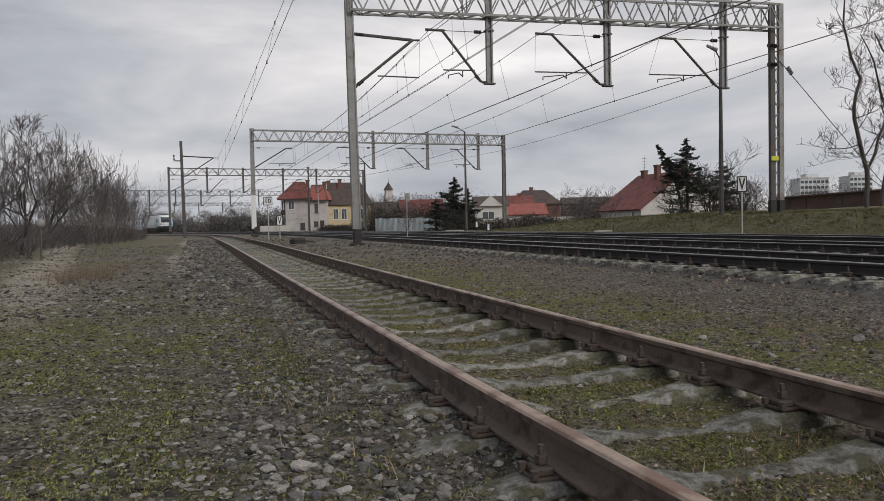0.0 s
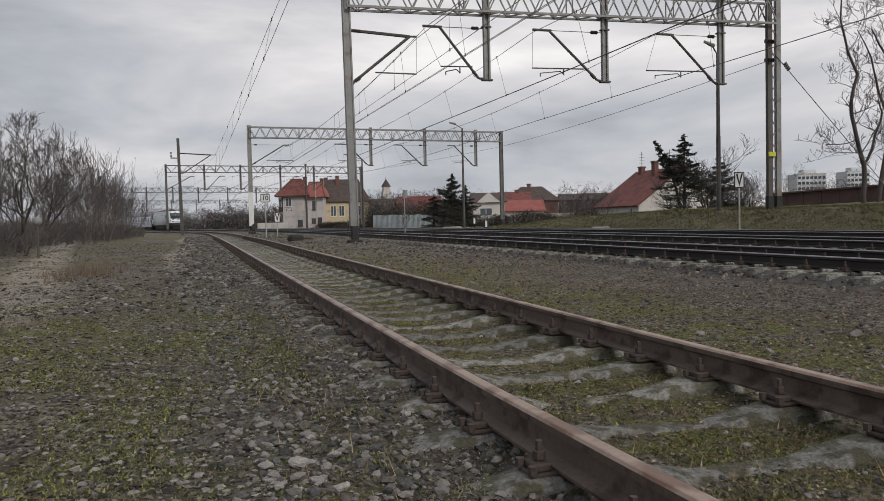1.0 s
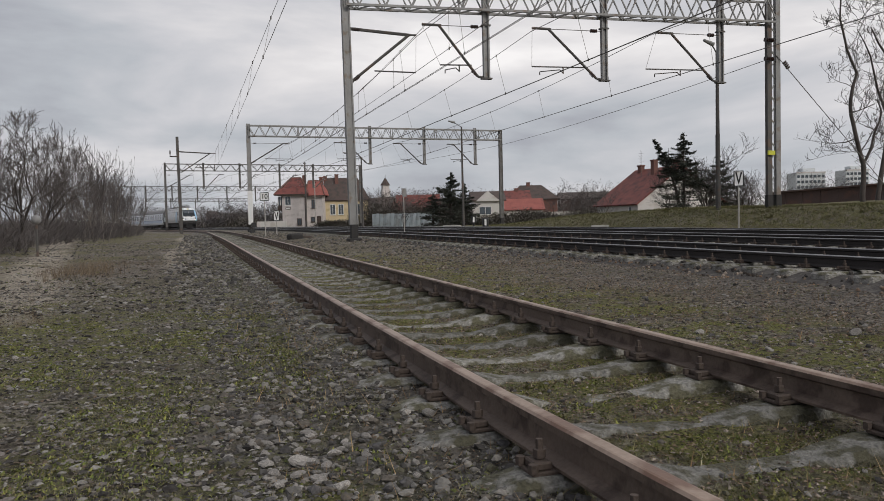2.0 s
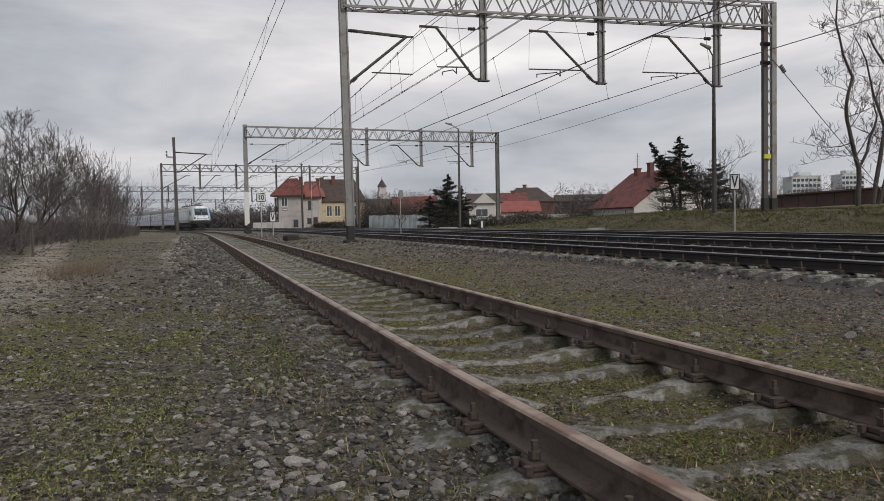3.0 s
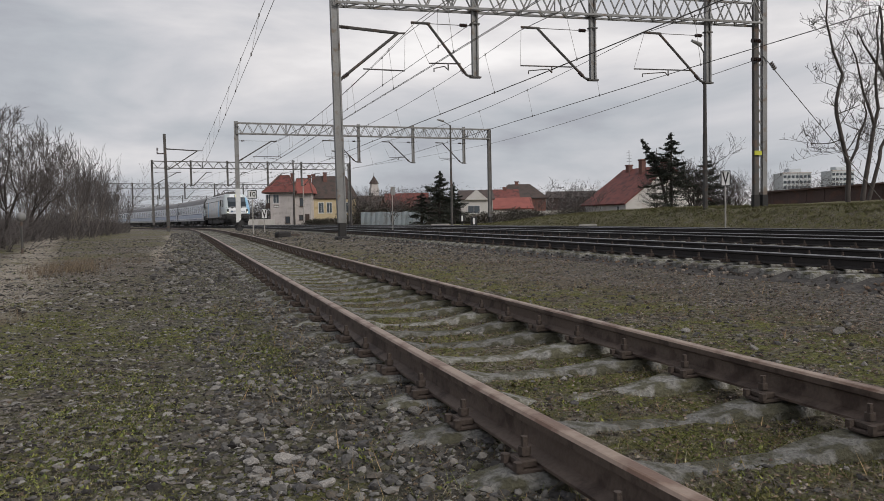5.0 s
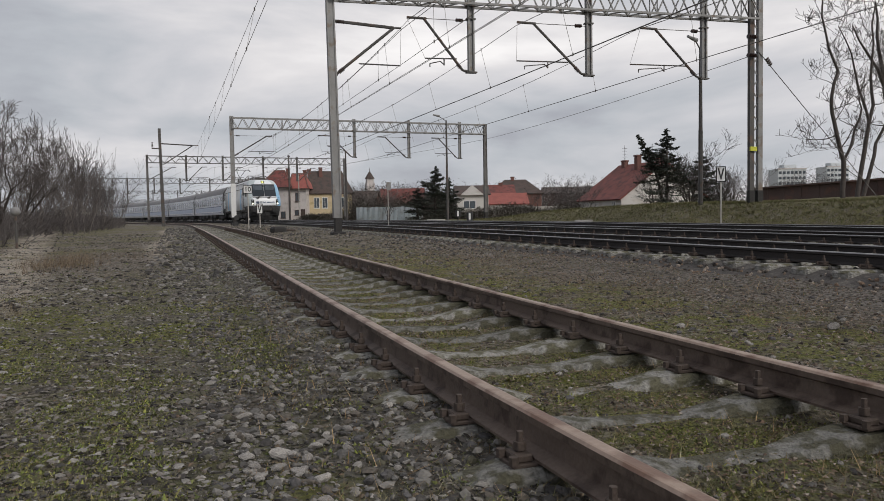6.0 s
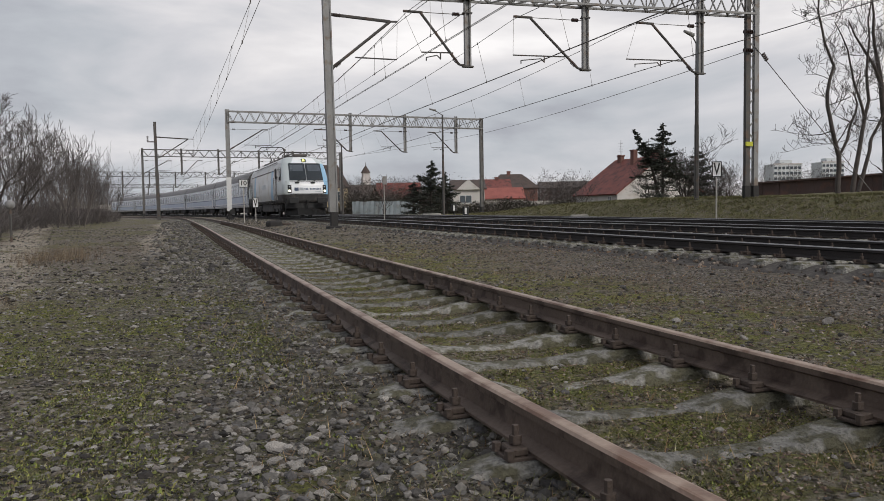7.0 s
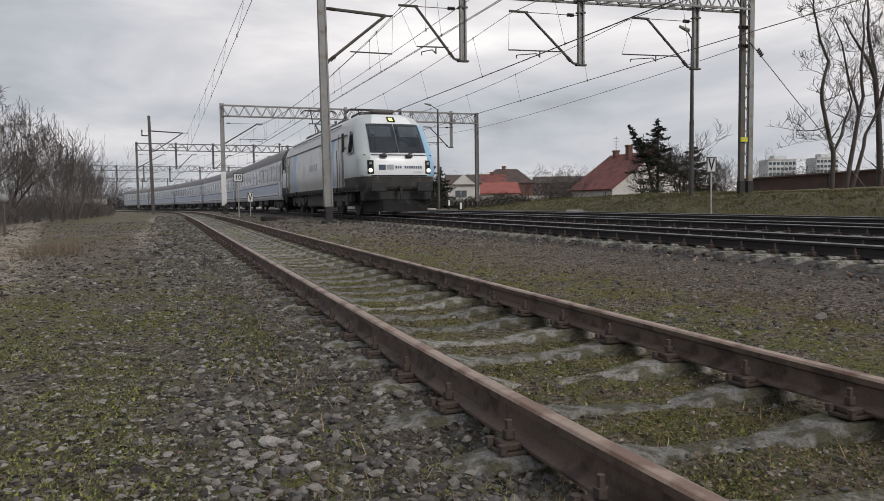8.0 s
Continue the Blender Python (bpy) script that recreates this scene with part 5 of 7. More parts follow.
# signal box, its wing and the yellow house behind the tracks
def signal_box():
    m = frame_at((16.9, 147.4, 0.2), (24.4, 144.4, 0.2))
    th = empty("signal_box", m, label="pale rendered signal box with a red hipped roof", category="signal box")
    bm = bmesh.new()
    box(bm, (0, 0, -1), (4.6, 6.5, 6.3))
    box(bm, (4.6, 0.9, -1), (7.6, 6.0, 6.0))
    part("wall", bm, M_RENDER, th)
    # glazed bay on the side that faces the station
    bm = bmesh.new()
    box(bm, (-0.95, 0.4, 3.2), (-0.003, 6.0, 4.2), 0.03)
    bay = part("bay", bm, M_DARKTRIM, th, "dark boarded bay on the side")
    bm = bmesh.new()
    box(bm, (-0.9, 0.5, 4.2), (-0.003, 5.9, 5.85))
    part("bay_glazing", bm, M_GLASS, bay, "dark glazing of the bay")
    for x in (-0.88, -0.45):
        bm = bmesh.new()
        box(bm, (x - 0.05, 0.38, 4.2), (x + 0.05, 0.5, 5.85))
        part("mullion", bm, M_FRAME, bay)
    for lo, hi, z, apex, half in (((-1.35, -0.8), (5.2, 7.2), 6.25, (2.0, 3.2, 9.55), 1.0), ((4.4, 0.2), (8.2, 6.7), 5.95, (5.6, 3.4, 8.9), 1.2)):
        bm = bmesh.new()
        vs = [bm.verts.new(p) for p in ((lo[0], lo[1], z), (hi[0], lo[1], z), (hi[0], hi[1], z), (lo[0], hi[1], z), (apex[0] - half, apex[1], apex[2]), (apex[0] + half, apex[1], apex[2]))]
        for q in ((0, 1, 5, 4), (2, 3, 4, 5), (3, 0, 4), (1, 2, 5), (0, 3, 2, 1)):
            bm.faces.new([vs[i] for i in q])
        bmesh.ops.recalc_face_normals(bm, faces=bm.faces[:])
        r = part("roof", bm, M_REDROOF if half < 1.1 else M_ORANGEROOF, th, "red tiled hipped roof")
        bm = bmesh.new()
        for a, b in zip((vs_p := [(lo[0], lo[1], z), (hi[0], lo[1], z), (apex[0] + half, apex[1], apex[2]), (apex[0] - half, apex[1], apex[2])]), vs_p[1:] + vs_p[:1]):
            if a[2] != b[2] or a[2] > z:
                rod(bm, a, b, 0.13, sides=6)
        part("ridge_tile", bm, M_BRICK, r, "dull red ridge tiles")
        bm = bmesh.new()
        box(bm, (lo[0], lo[1] - 0.04, z - 0.22), (hi[0], lo[1] + 0.12, z - 0.01))
        box(bm, (lo[0] - 0.04, lo[1] + 0.12, z - 0.22), (lo[0] + 0.12, hi[1], z - 0.01))
        part("eaves_board", bm, M_DARKTRIM, r, "dark eaves and gutter")
    for x, y, top in ((3.6, 3.4, 10.0), (6.9, 3.5, 9.6)):
        bm = bmesh.new()
        box(bm, (x - 0.32, y - 0.3, 7.5), (x + 0.32, y + 0.3, top), 0.03)
        box(bm, (x - 0.4, y - 0.38, top - 0.2), (x + 0.4, y + 0.38, top - 0.02), 0.02)
        part("chimney", bm, M_BRICK, th, "brick chimney")
    window(th, m, 1.15, 5.0, 1.2, 1.7, 0.0, bars=1)
    window(th, m, 5.9, 4.3, 0.85, 1.7, 0.9, M_DARKTRIM)
    window(th, m, 3.3, 0.95, 0.9, 1.3, 0.0, M_DARKTRIM)
    window(th, m, 5.7, 1.35, 0.8, 1.0, 0.9, M_DARKTRIM)
    bm = bmesh.new()
    box(bm, (0.65, -0.06, 3.35), (1.7, 0.0, 3.75), 0.01)
    b = part("name_board", bm, M_DARKTRIM, th, "small dark name board")
    bm = bmesh.new()
    box(bm, (0.75, -0.072, 3.43), (1.6, -0.061, 3.67))
    part("board_face", bm, M_WHITE, b, "white face of the board")
    bm = bmesh.new()
    box(bm, (6.5, 0.78, -0.2), (7.3, 0.9, 2.0), 0.02)
    part("door", bm, M_DARKTRIM, th, "dark wooden door")
    bm = bmesh.new()
    rod(bm, (4.5, -0.1, -0.5), (4.5, -0.1, 6.1), 0.07)
    part("downpipe", bm, M_DARKTRIM, th, "dark downpipe")


def yard_pole(x, y, top, r, label):
    th = empty("service_pole", Matrix.Translation((x, y, 0)), label=label, category="pole", group="poles by the signal box")
    bm = bmesh.new()
    rod(bm, (0, 0, -0.6), (0, 0, top), r * 1.2, r * 0.8, sides=8)
    part("shaft", bm, M_STEELDARK if r > 0.12 else M_CONCRETE, th)
    bm = bmesh.new()
    rod(bm, (-0.25, 0, top - 0.3), (0.25, 0, top - 0.3), 0.04)
    for s in (-1, 1):
        rod(bm, (s * 0.22, 0, top - 0.3), (s * 0.22, 0, top - 0.05), 0.06, 0.04)
    part("crossarm", bm, M_INSUL, th, "small crossarm with insulators")


yard_pole(20.7, 142.4, 12.2, 0.16, "dark slender pole before the signal box")
yard_pole(22.3, 141.6, 8.6, 0.09, "thin pale pole before the signal box")

signal_box()
house("railway_house", frame_at((24.4, 148.0, 0.3), (33.0, 147.0, 0.3)), 9.2, 9.0, 5.1, 9.3, M_YELLOWWALL, M_BROWNROOF, "yellow rendered railway house with a dark brown roof",
      hip=1.6, chimneys=((1.2, 4.2, 9.9), (3.4, 3.4, 10.2)), wins=((2.3, 3.1, 1.1, 2.1), (3.9, 3.1, 1.1, 2.1), (7.6, 3.1, 1.1, 2.1)))
# house with the red roof behind the bank: its gable looks over the tracks
house("village_house", frame_at((49.6, 86.0, 0.8), (49.6, 76.6, 0.8)), 9.4, 12.0, 1.5, 5.75, M_WHITEWALL, M_REDROOF, "low house with a wide red tiled roof and white gable",
      chimneys=((1.6, 5.6, 6.5), (5.4, 5.0, 6.9), (8.0, 6.3, 6.7)), wins=((7.8, 0.8, 0.7, 0.7),))
for dx, dy in ((52.6, 80.4), (54.6, 77.6)):
    th = empty("roof_aerial", None, label="thin television aerial on the red roof", category="aerial")
    bm = bmesh.new()
    rod(bm, (dx, dy, 5.6), (dx, dy, 8.8), 0.03)
    part("pole", bm, M_STEELDARK, th)
    bm = bmesh.new()
    for k in range(4):
        rod(bm, (dx - 0.35, dy, 7.4 + 0.35 * k), (dx + 0.35, dy, 7.4 + 0.35 * k), 0.014)
    part("antenna_rods", bm, M_STEELDARK, th)
house("white_house", frame_at((42.6, 112.4, 0.6), (47.2, 110.9, 0.6)), 5.0, 8.0, 3.2, 4.6, M_WHITEWALL, M_BROWNROOF, "small white house with a dark garage opening", wins=((2.0, 1.6, 2.0, 1.3),))
bm = bmesh.new()
gm = frame_at((43.4, 111.9, 0.6), (46.4, 110.9, 0.6))
vs = [bm.verts.new(gm @ Vector(p)) for p in ((-0.4, -0.3, 3.1), (3.4, -0.3, 3.1), (1.5, -0.3, 4.7), (-0.4, 3, 3.1), (3.4, 3, 3.1), (1.5, 3, 4.7))]
for q in ((0, 1, 2), (5, 4, 3), (0, 2, 5, 3), (1, 4, 5, 2), (0, 3, 4, 1)):
    bm.faces.new([vs[i] for i in q])
tagged(part("dormer_gable", bm, M_WHITEWALL), "white gabled dormer of the small house", "dormer")
house("orange_roofed_shed", frame_at((50.8, 120.2, 0.5), (57.6, 118.0, 0.5)), 7.2, 6.0, 1.9, 3.6, M_WHITEWALL, M_ORANGEROOF, "pale shed with an orange tiled roof")
house("red_roofed_house", frame_at((54.0, 128.0, 0.5), (60.0, 126.0, 0.5)), 5.4, 7.0, 3.6, 5.4, M_WHITEWALL, M_REDROOF, "house with a faded red roof", chimneys=((3.2, 3.4, 6.0),))
house("dark_roofed_house", frame_at((60.6, 139.0, 0.5), (69.6, 136.0, 0.5)), 9.5, 9.0, 4.2, 6.9, M_BRICK, M_BROWNROOF, "house with a broad dark hipped roof", hip=2.6, chimneys=((4.2, 4.4, 7.7),))
house("brick_house", frame_at((41.5, 156.0, 0.5), (50.0, 152.5, 0.5)), 9.0, 9.0, 2.6, 5.8, M_BRICK, M_REDROOF, "brick house with a dull red roof")
house("brick_house", frame_at((33.6, 152.0, 0.5), (38.0, 150.0, 0.5)), 5.5, 9.0, 2.6, 5.2, M_BRICK, M_BROWNROOF, "brick house with a dark roof")
# far town
house("town_house", frame_at((13.0, 402.0, 0), (21.0, 400.0, 0)), 9.0, 8.0, 5.2, 7.0, M_YELLOWWALL, M_BROWNROOF, "far ochre town house", wins=((2, 3.8, 1.2, 1.5), (4.6, 3.8, 1.2, 1.5), (7.0, 3.8, 1.2, 1.5)))
house("town_house", frame_at((22.5, 398.0, 0), (27.0, 397.0, 0)), 5.0, 8.0, 5.5, 7.0, M_RENDER, M_BROWNROOF, "far grey town house", wins=((1.5, 3.8, 1.0, 1.4), (3.4, 3.8, 1.0, 1.4)))
house("town_house", frame_at((8.0, 404.0, 0), (12.0, 403.0, 0)), 4.4, 8.0, 6.0, 8.0, M_BRICK, M_BROWNROOF, "far brick town house")
house("far_long_roof", frame_at((96, 186, 0.5), (118, 176, 0.5)), 26.0, 12.0, 5.4, 7.2, M_BROWNWALL, M_BROWNROOF, "far long low building with a dark roof")
house("far_long_roof", frame_at((112, 250, 0.5), (138, 240, 0.5)), 28.0, 12.0, 7.6, 8.4, M_SLAB, M_BROWNROOF, "far long pale block")


def church():
    th = empty("church_tower", Matrix.Translation((79, 312, 0)), label="far grey church tower with a pointed cap", category="church tower")
    bm = bmesh.new()
    box(bm, (-1.7, -1.7, -2), (1.7, 1.7, 14.5))
    box(bm, (-1.4, -1.4, 14.5), (1.4, 1.4, 16.2))
    part("wall", bm, M_RENDER, th)
    bm = bmesh.new()
    rod(bm, (0, 0, 16.2), (0, 0, 19.4), 2.2, 0.15, sides=8)
    rod(bm, (0, 0, 19), (0, 0, 20.8), 0.15, 0.05)
    part("spire", bm, M_BROWNROOF, th)


church()


def flats(p, q, top, rows, cols, label):
    m = frame_at(p, q)
    length = (Vector(q) - Vector(p)).length
    th = empty("apartment_block", m, label=label, category="apartment block", group="far apartment blocks")
    bm = bmesh.new()
    box(bm, (0, 0, -2), (length, 12, top))
    part("wall", bm, M_SLAB, th)
    bm = bmesh.new()
    box(bm, (length * 0.3, 3, top), (length * 0.75, 9, top + 2.4), 0.1)
    part("roof_room", bm, M_SLAB, th, "lift housing on the flat roof")
    bm = bmesh.new()
    box(bm, (-0.3, -0.3, top - 0.4), (length + 0.3, 0.1, top + 0.25))
    part("parapet", bm, M_RENDER, th)
    for r in range(rows):
        for c in range(cols):
            x = length * (c + 0.5) / cols
            z = top - 2.2 - 3.0 * r
            bm = bmesh.new()
            box(bm, (x - length / cols * 0.36, -0.12, z - 0.8), (x + length / cols * 0.36, 0.1, z + 0.7))
            part("window", bm, M_GLASS, th, "dark window")


flats((320, 337, 0), (335, 332, 0), 23.0, 5, 7, "far pale multi-storey apartment block")
flats((371, 352, 0), (384, 348, 0), 25.5, 5, 6, "far pale multi-storey apartment block beside another")


def long_shed():
    m = frame_at((40.2, 45.0, 1.0), (47.0, 30.0, 1.0))
    th = empty("long_shed", m, label="long low brown boarded shed behind the bank", category="shed")
    for k in range(18):
        bm = bmesh.new()
        z = 1.25 + 0.045 * k
        box(bm, (k * 1.2 + 0.01, 0, -1.2), (k * 1.2 + 1.19, 0.1 + 0.02 * (k % 2), z), 0.01)
        part("board_panel", bm, M_BROWNWALL, th)
    bm = bmesh.new()
    vs = [bm.verts.new(p) for p in ((-0.2, -0.25, 1.2), (21.8, -0.25, 2.05), (21.8, 7, 1.6), (-0.2, 7, 0.8), (-0.2, -0.25, 1.3), (21.8, -0.25, 2.15), (21.8, 7, 1.7), (-0.2, 7, 0.9))]
    for q in ((0, 3, 2, 1), (4, 5, 6, 7), (0, 1, 5, 4), (2, 3, 7, 6), (1, 2, 6, 5), (3, 0, 4, 7)):
        bm.faces.new([vs[i] for i in q])
    part("roof", bm, M_BROWNWALL, th, "dark felt roof edge")
    # a brick annexe with two small pale windows
    bm = bmesh.new()
    box(bm, (10.2, -0.8, -1.2), (20.0, -0.05, 2.6), 0.02)
    part("annexe_wall", bm, M_BRICK, th, "dull brick annexe")
    for x in (11.6, 14.6, 17.0):
        window(th, m, x, 0.55, 1.1, 0.9, -0.8)


long_shed()


def sheet_fence():
    th = empty("sheet_fence", None, label="pale blue-grey corrugated sheet fence beside the yard", category="fence")
    a, b = Vector((25.2, 107.7, 0.2)), Vector((34.4, 104.6, 0.2))
    n = 18
    for k in range(n):
        p, q = a.lerp(b, k / n), a.lerp(b, (k + 0.97) / n)
        bm = bmesh.new()
        m = frame_at(p, q)
        w = (q - p).length
        steps = 6
        rows = []
        for i in range(steps + 1):
            y = 0.03 if i % 2 else -0.03
            rows.append([bm.verts.new(m @ Vector((w * i / steps, y, z))) for z in (-0.2, 1.75 + 0.05 * math.sin(k * 1.7))])
        for r0, r1 in zip(rows, rows[1:]):
            bm.faces.new((r0[0], r1[0], r1[1], r0[1]))
        bmesh.ops.solidify(bm, geom=bm.faces[:], thickness=0.02)
        part("sheet", bm, M_FENCE, th)


sheet_fence()


def low_wall(name, pts, thick, material, label, top):
    bm = bmesh.new()
    for a, b in zip(pts, pts[1:]):
        bar(bm, (a[0], a[1], (a[2] + top) / 2), (b[0], b[1], (b[2] + top) / 2), thick, top)
    return tagged(part(name, bm, material), label, "wall", kind="structure")


low_wall("wall_far", [(-48, 232, 1.2), (-30, 226, 2.2), (-14, 222, 3.2)], 0.6, M_CONCRETE, "far pale retaining wall beside the station", 1.6)
low_wall("wall_garden", [(50.5, 112.0, 0.6), (60.5, 108.0, 0.6)], 0.3, M_CONCRETE, "pale garden wall behind the tracks", 1.5)
low_wall("wall_yard", [(17.2, 144.0, 0.5), (12.0, 146.5, 0.5)], 0.2, M_WHITEWALL, "low white wall beside the signal box", 1.1)

# ---- trees and shrubs ----
M_BARK = mat("grey_brown_bark", (0.075, 0.064, 0.058), 0.95, 0, 0.3, 4, 40, 0.5)
M_TWIG = mat("purple_brown_twigs", (0.105, 0.093, 0.09), 0.95, 0, 0.3, 2, 20, 0.0)
M_TWIGPALE = mat("pale_brown_stems", (0.15, 0.13, 0.118), 0.95, 0, 0.3, 2, 20, 0.0)
M_NEEDLE = islands("dark_conifer_needles", [(0.075, 0.085, 0.075), (0.10, 0.11, 0.09), (0.125, 0.13, 0.105), (0.06, 0.068, 0.06)], 0.95, 0)
M_SCRUB = islands("winter_scrub", [(0.15, 0.13, 0.12), (0.11, 0.10, 0.095), (0.12, 0.115, 0.09), (0.18, 0.155, 0.14), (0.09, 0.09, 0.07)], 0.95, 0)

# Distance haze is painted into these paler, bluer twig tones.
M_FARWOOD = islands("far_twigs_painted_haze", [(0.20, 0.185, 0.19), (0.16, 0.15, 0.155), (0.235, 0.215, 0.215), (0.15, 0.145, 0.14)], 0.95, 0)


class Sticks:
    """Collects tapered sticks into one mesh."""

    def __init__(self, least=0.0):
        self.v, self.f, self.least = [], [], least

    def add(self, a, b, r0, r1, sides=3):
        r0, r1 = max(r0, self.least), max(r1, self.least)
        d = (b - a).normalized()
        u = d.orthogonal().normalized()
        w = d.cross(u)
        k = len(self.v)
        for c, r in ((a, r0), (b, r1)):
            for i in range(sides):
                t = 2 * math.pi * i / sides
                self.v.append(tuple(c + (u * math.cos(t) + w * math.sin(t)) * r))
        for i in range(sides):
            j = (i + 1) % sides
            self.f.append((k + i, k + j, k + sides + j, k + sides + i))

    def blade(self, a, b, w):
        d = b - a
        s = d.cross(Vector((0.3, 0.2, 1))).normalized() * w if d.length else Vector((w, 0, 0))
        k = len(self.v)
        self.v += [tuple(a - s), tuple(a + s), tuple(b)]
        self.f.append((k, k + 1, k + 2))


def grow(st, twigs, p, d, length, r, level, rng, spread, up, bits=3, crook=0.2, skip=0.3):
    """A limb that bends and forks into ever thinner ones."""
    q = p
    steps = 3 if level > 0 else 2
    rr = r
    for i in range(steps):
        bend = Vector((rng.uniform(-1, 1), rng.uniform(-1, 1), rng.uniform(-0.6, 0.6) + up)) * crook
        d = (d + bend).normalized()
        nxt = q + d * (length / steps)
        r2 = rr * 0.82
        (st if level > 1 else twigs).add(q, nxt, rr, r2, 5 if level > 2 else 3)
        q, rr = nxt, r2
        if level > 0:
            for _ in range(bits if i else bits - 1):
                if rng.random() < skip:
                    continue
                side = Vector((rng.uniform(-1, 1), rng.uniform(-1, 1), rng.uniform(-0.25, 0.7)))
                nd = (d * (1.05 - spread * 0.4) + side.normalized() * spread).normalized()
                grow(st, twigs, q, nd, length * rng.uniform(0.5, 0.75), rr * rng.uniform(0.52, 0.74), level - 1, rng, spread, up, bits, crook, skip)


def bare_tree(name, height, seed, label, level=4, stems=1, spread=0.75, up=0.25, r=0.14, pale=False, fan=0.3, bits=2, first=0.34, crook=0.2, least=0.0):
    rng = random.Random(seed)
    th = empty(name, None, label=label, category="tree" if stems < 3 else "shrub", group="bare winter shrubs" if stems > 2 else "bare winter trees")
    tw = Sticks(least)
    for k in range(stems):
        st = tw if stems > 8 else Sticks(least)
        a = rng.uniform(0, 6.28)
        lean = Vector((math.cos(a) * fan, math.sin(a) * fan, 1)).normalized()
        base = Vector((math.cos(a) * 0.25 * stems ** 0.5 * rng.random(), math.sin(a) * 0.25 * stems ** 0.5 * rng.random(), -0.2))
        grow(st, tw, base, lean, height * first * rng.uniform(0.8, 1.1), r * rng.uniform(0.7, 1.1), level, rng, spread, up, bits, crook)
        if st is not tw:
            soup("stem" if stems > 1 else "trunk", st.v, st.f, M_TWIGPALE if pale else M_BARK, th, "", True)
    soup("crown", tw.v, tw.f, M_TWIG, th, "fine bare twigs")["kind"] = "stuff"
    return th


def conifer(name, height, seed, label, lean=0.0, broad=0.3, ragged=0.35, bare=0.1, fine=1.0):
    """A spruce or fir: whorls of boughs that droop and lift at the tip, each a flat spray of needle tufts."""
    rng = random.Random(seed)
    th = empty(name, None, label=label, category="tree", group="dark conifers")
    st, nd = Sticks(), Sticks()
    last = Vector((0, 0, -0.3))
    for i in range(1, 11):
        z = height * i / 10
        q = Vector((lean * (i / 10) ** 2, 0, z))
        st.add(last, q, 0.17 * (1 - i / 11) + 0.03, 0.17 * (1 - (i + 1) / 12) + 0.03, 6)
        last = q
    n = int(height * 13)
    for k in range(n):
        t = bare + (1 - bare) * k / n
        z = height * t
        thin = 0.4 if t < 0.45 else 1.25
        reach = broad * height * min(1.0, 1.9 * (1 - t)) * (1 + rng.uniform(-ragged, ragged)) + 0.15
        a = rng.uniform(0, 6.28)
        out = Vector((math.cos(a), math.sin(a), rng.uniform(-0.3, 0.25)))
        side = Vector((-out.y, out.x, 0))
        base = Vector((lean * t * t, 0, z))
        tip = base + out * reach
        st.add(base, tip, 0.035, 0.012, 3)
        for j in range(max(10, int(reach * 75 * thin))):
            u = 0.12 + 0.88 * rng.random()
            c = base.lerp(tip, u) + side * (rng.gauss(0, 0.2) * reach * (1.1 - u)) - Vector((0, 0, 0.35 * u * (1 - u) * reach))
            for _ in range(3):
                w = (out * 0.6 + Vector((rng.uniform(-1, 1), rng.uniform(-1, 1), rng.uniform(-0.9, 0.5)))).normalized() * rng.uniform(0.07, 0.2) * fine
                nd.blade(c, c + w, 0.035 * fine)
    soup("trunk", st.v, st.f, M_BARK, th)
    soup("crown", nd.v, nd.f, M_NEEDLE, th, "dark drooping needles")["kind"] = "stuff"
    return th


def crooked_tree(name, stems, seed, label, r, least, forks):
    """A bare tree whose crooked stems follow given bends, with limbs and twigs sprouting off them."""
    rng = random.Random(seed)
    th = empty(name, None, label=label, category="tree", group="bare winter trees")
    st, tw = Sticks(least), Sticks(least)
    for n, stem in enumerate(stems):
        pts = [Vector(p) for p in stem]
        total = len(pts) - 1
        rr = r if n == 0 else r * 0.6
        for i, (a, b) in enumerate(zip(pts, pts[1:])):
            k0, k1 = 1 - 0.75 * i / total, 1 - 0.75 * (i + 1) / total
            mid = a.lerp(b, 0.5) + Vector((rng.uniform(-0.07, 0.07), rng.uniform(-0.1, 0.1), 0))
            st.add(a, mid, rr * k0, rr * (k0 + k1) / 2, 8)
            st.add(mid, b, rr * (k0 + k1) / 2, rr * k1, 8)
            if b.z < 2.6:
                continue
            for q in (mid, b):
                for _ in range(forks):
                    side = Vector((rng.uniform(-1, 1), rng.uniform(-1, 1), rng.uniform(-0.1, 0.9))).normalized()
                    grow(st, tw, q, side, rng.uniform(0.7, 1.7), rr * k1 * rng.uniform(0.22, 0.4), 3, rng, 0.85, 0.22, 2, 0.38, 0.35)
    soup("trunk", st.v, st.f, M_BARK, th, "", True)
    soup("crown", tw.v, tw.f, M_TWIG, th, "fine bare twigs with dry catkins")["kind"] = "stuff"
    return th


def spread_copies(makers, places):
    """Sets a copy of one of several grown plants at each place: x, y, size."""
    rng = random.Random(5)
    used = set()
    for i, (x, y, s) in enumerate(places):
        k = i % len(makers)
        m = Matrix.LocRotScale((x, y, land(x, y) - 0.03), Euler((0, 0, rng.uniform(0, 6.28))), Vector((s, s, s * rng.uniform(0.9, 1.12))))
        if k in used:
            ob = copy_thing(makers[k], Matrix())
        else:
            ob = makers[k]
            used.add(k)
        ob.matrix_world = m


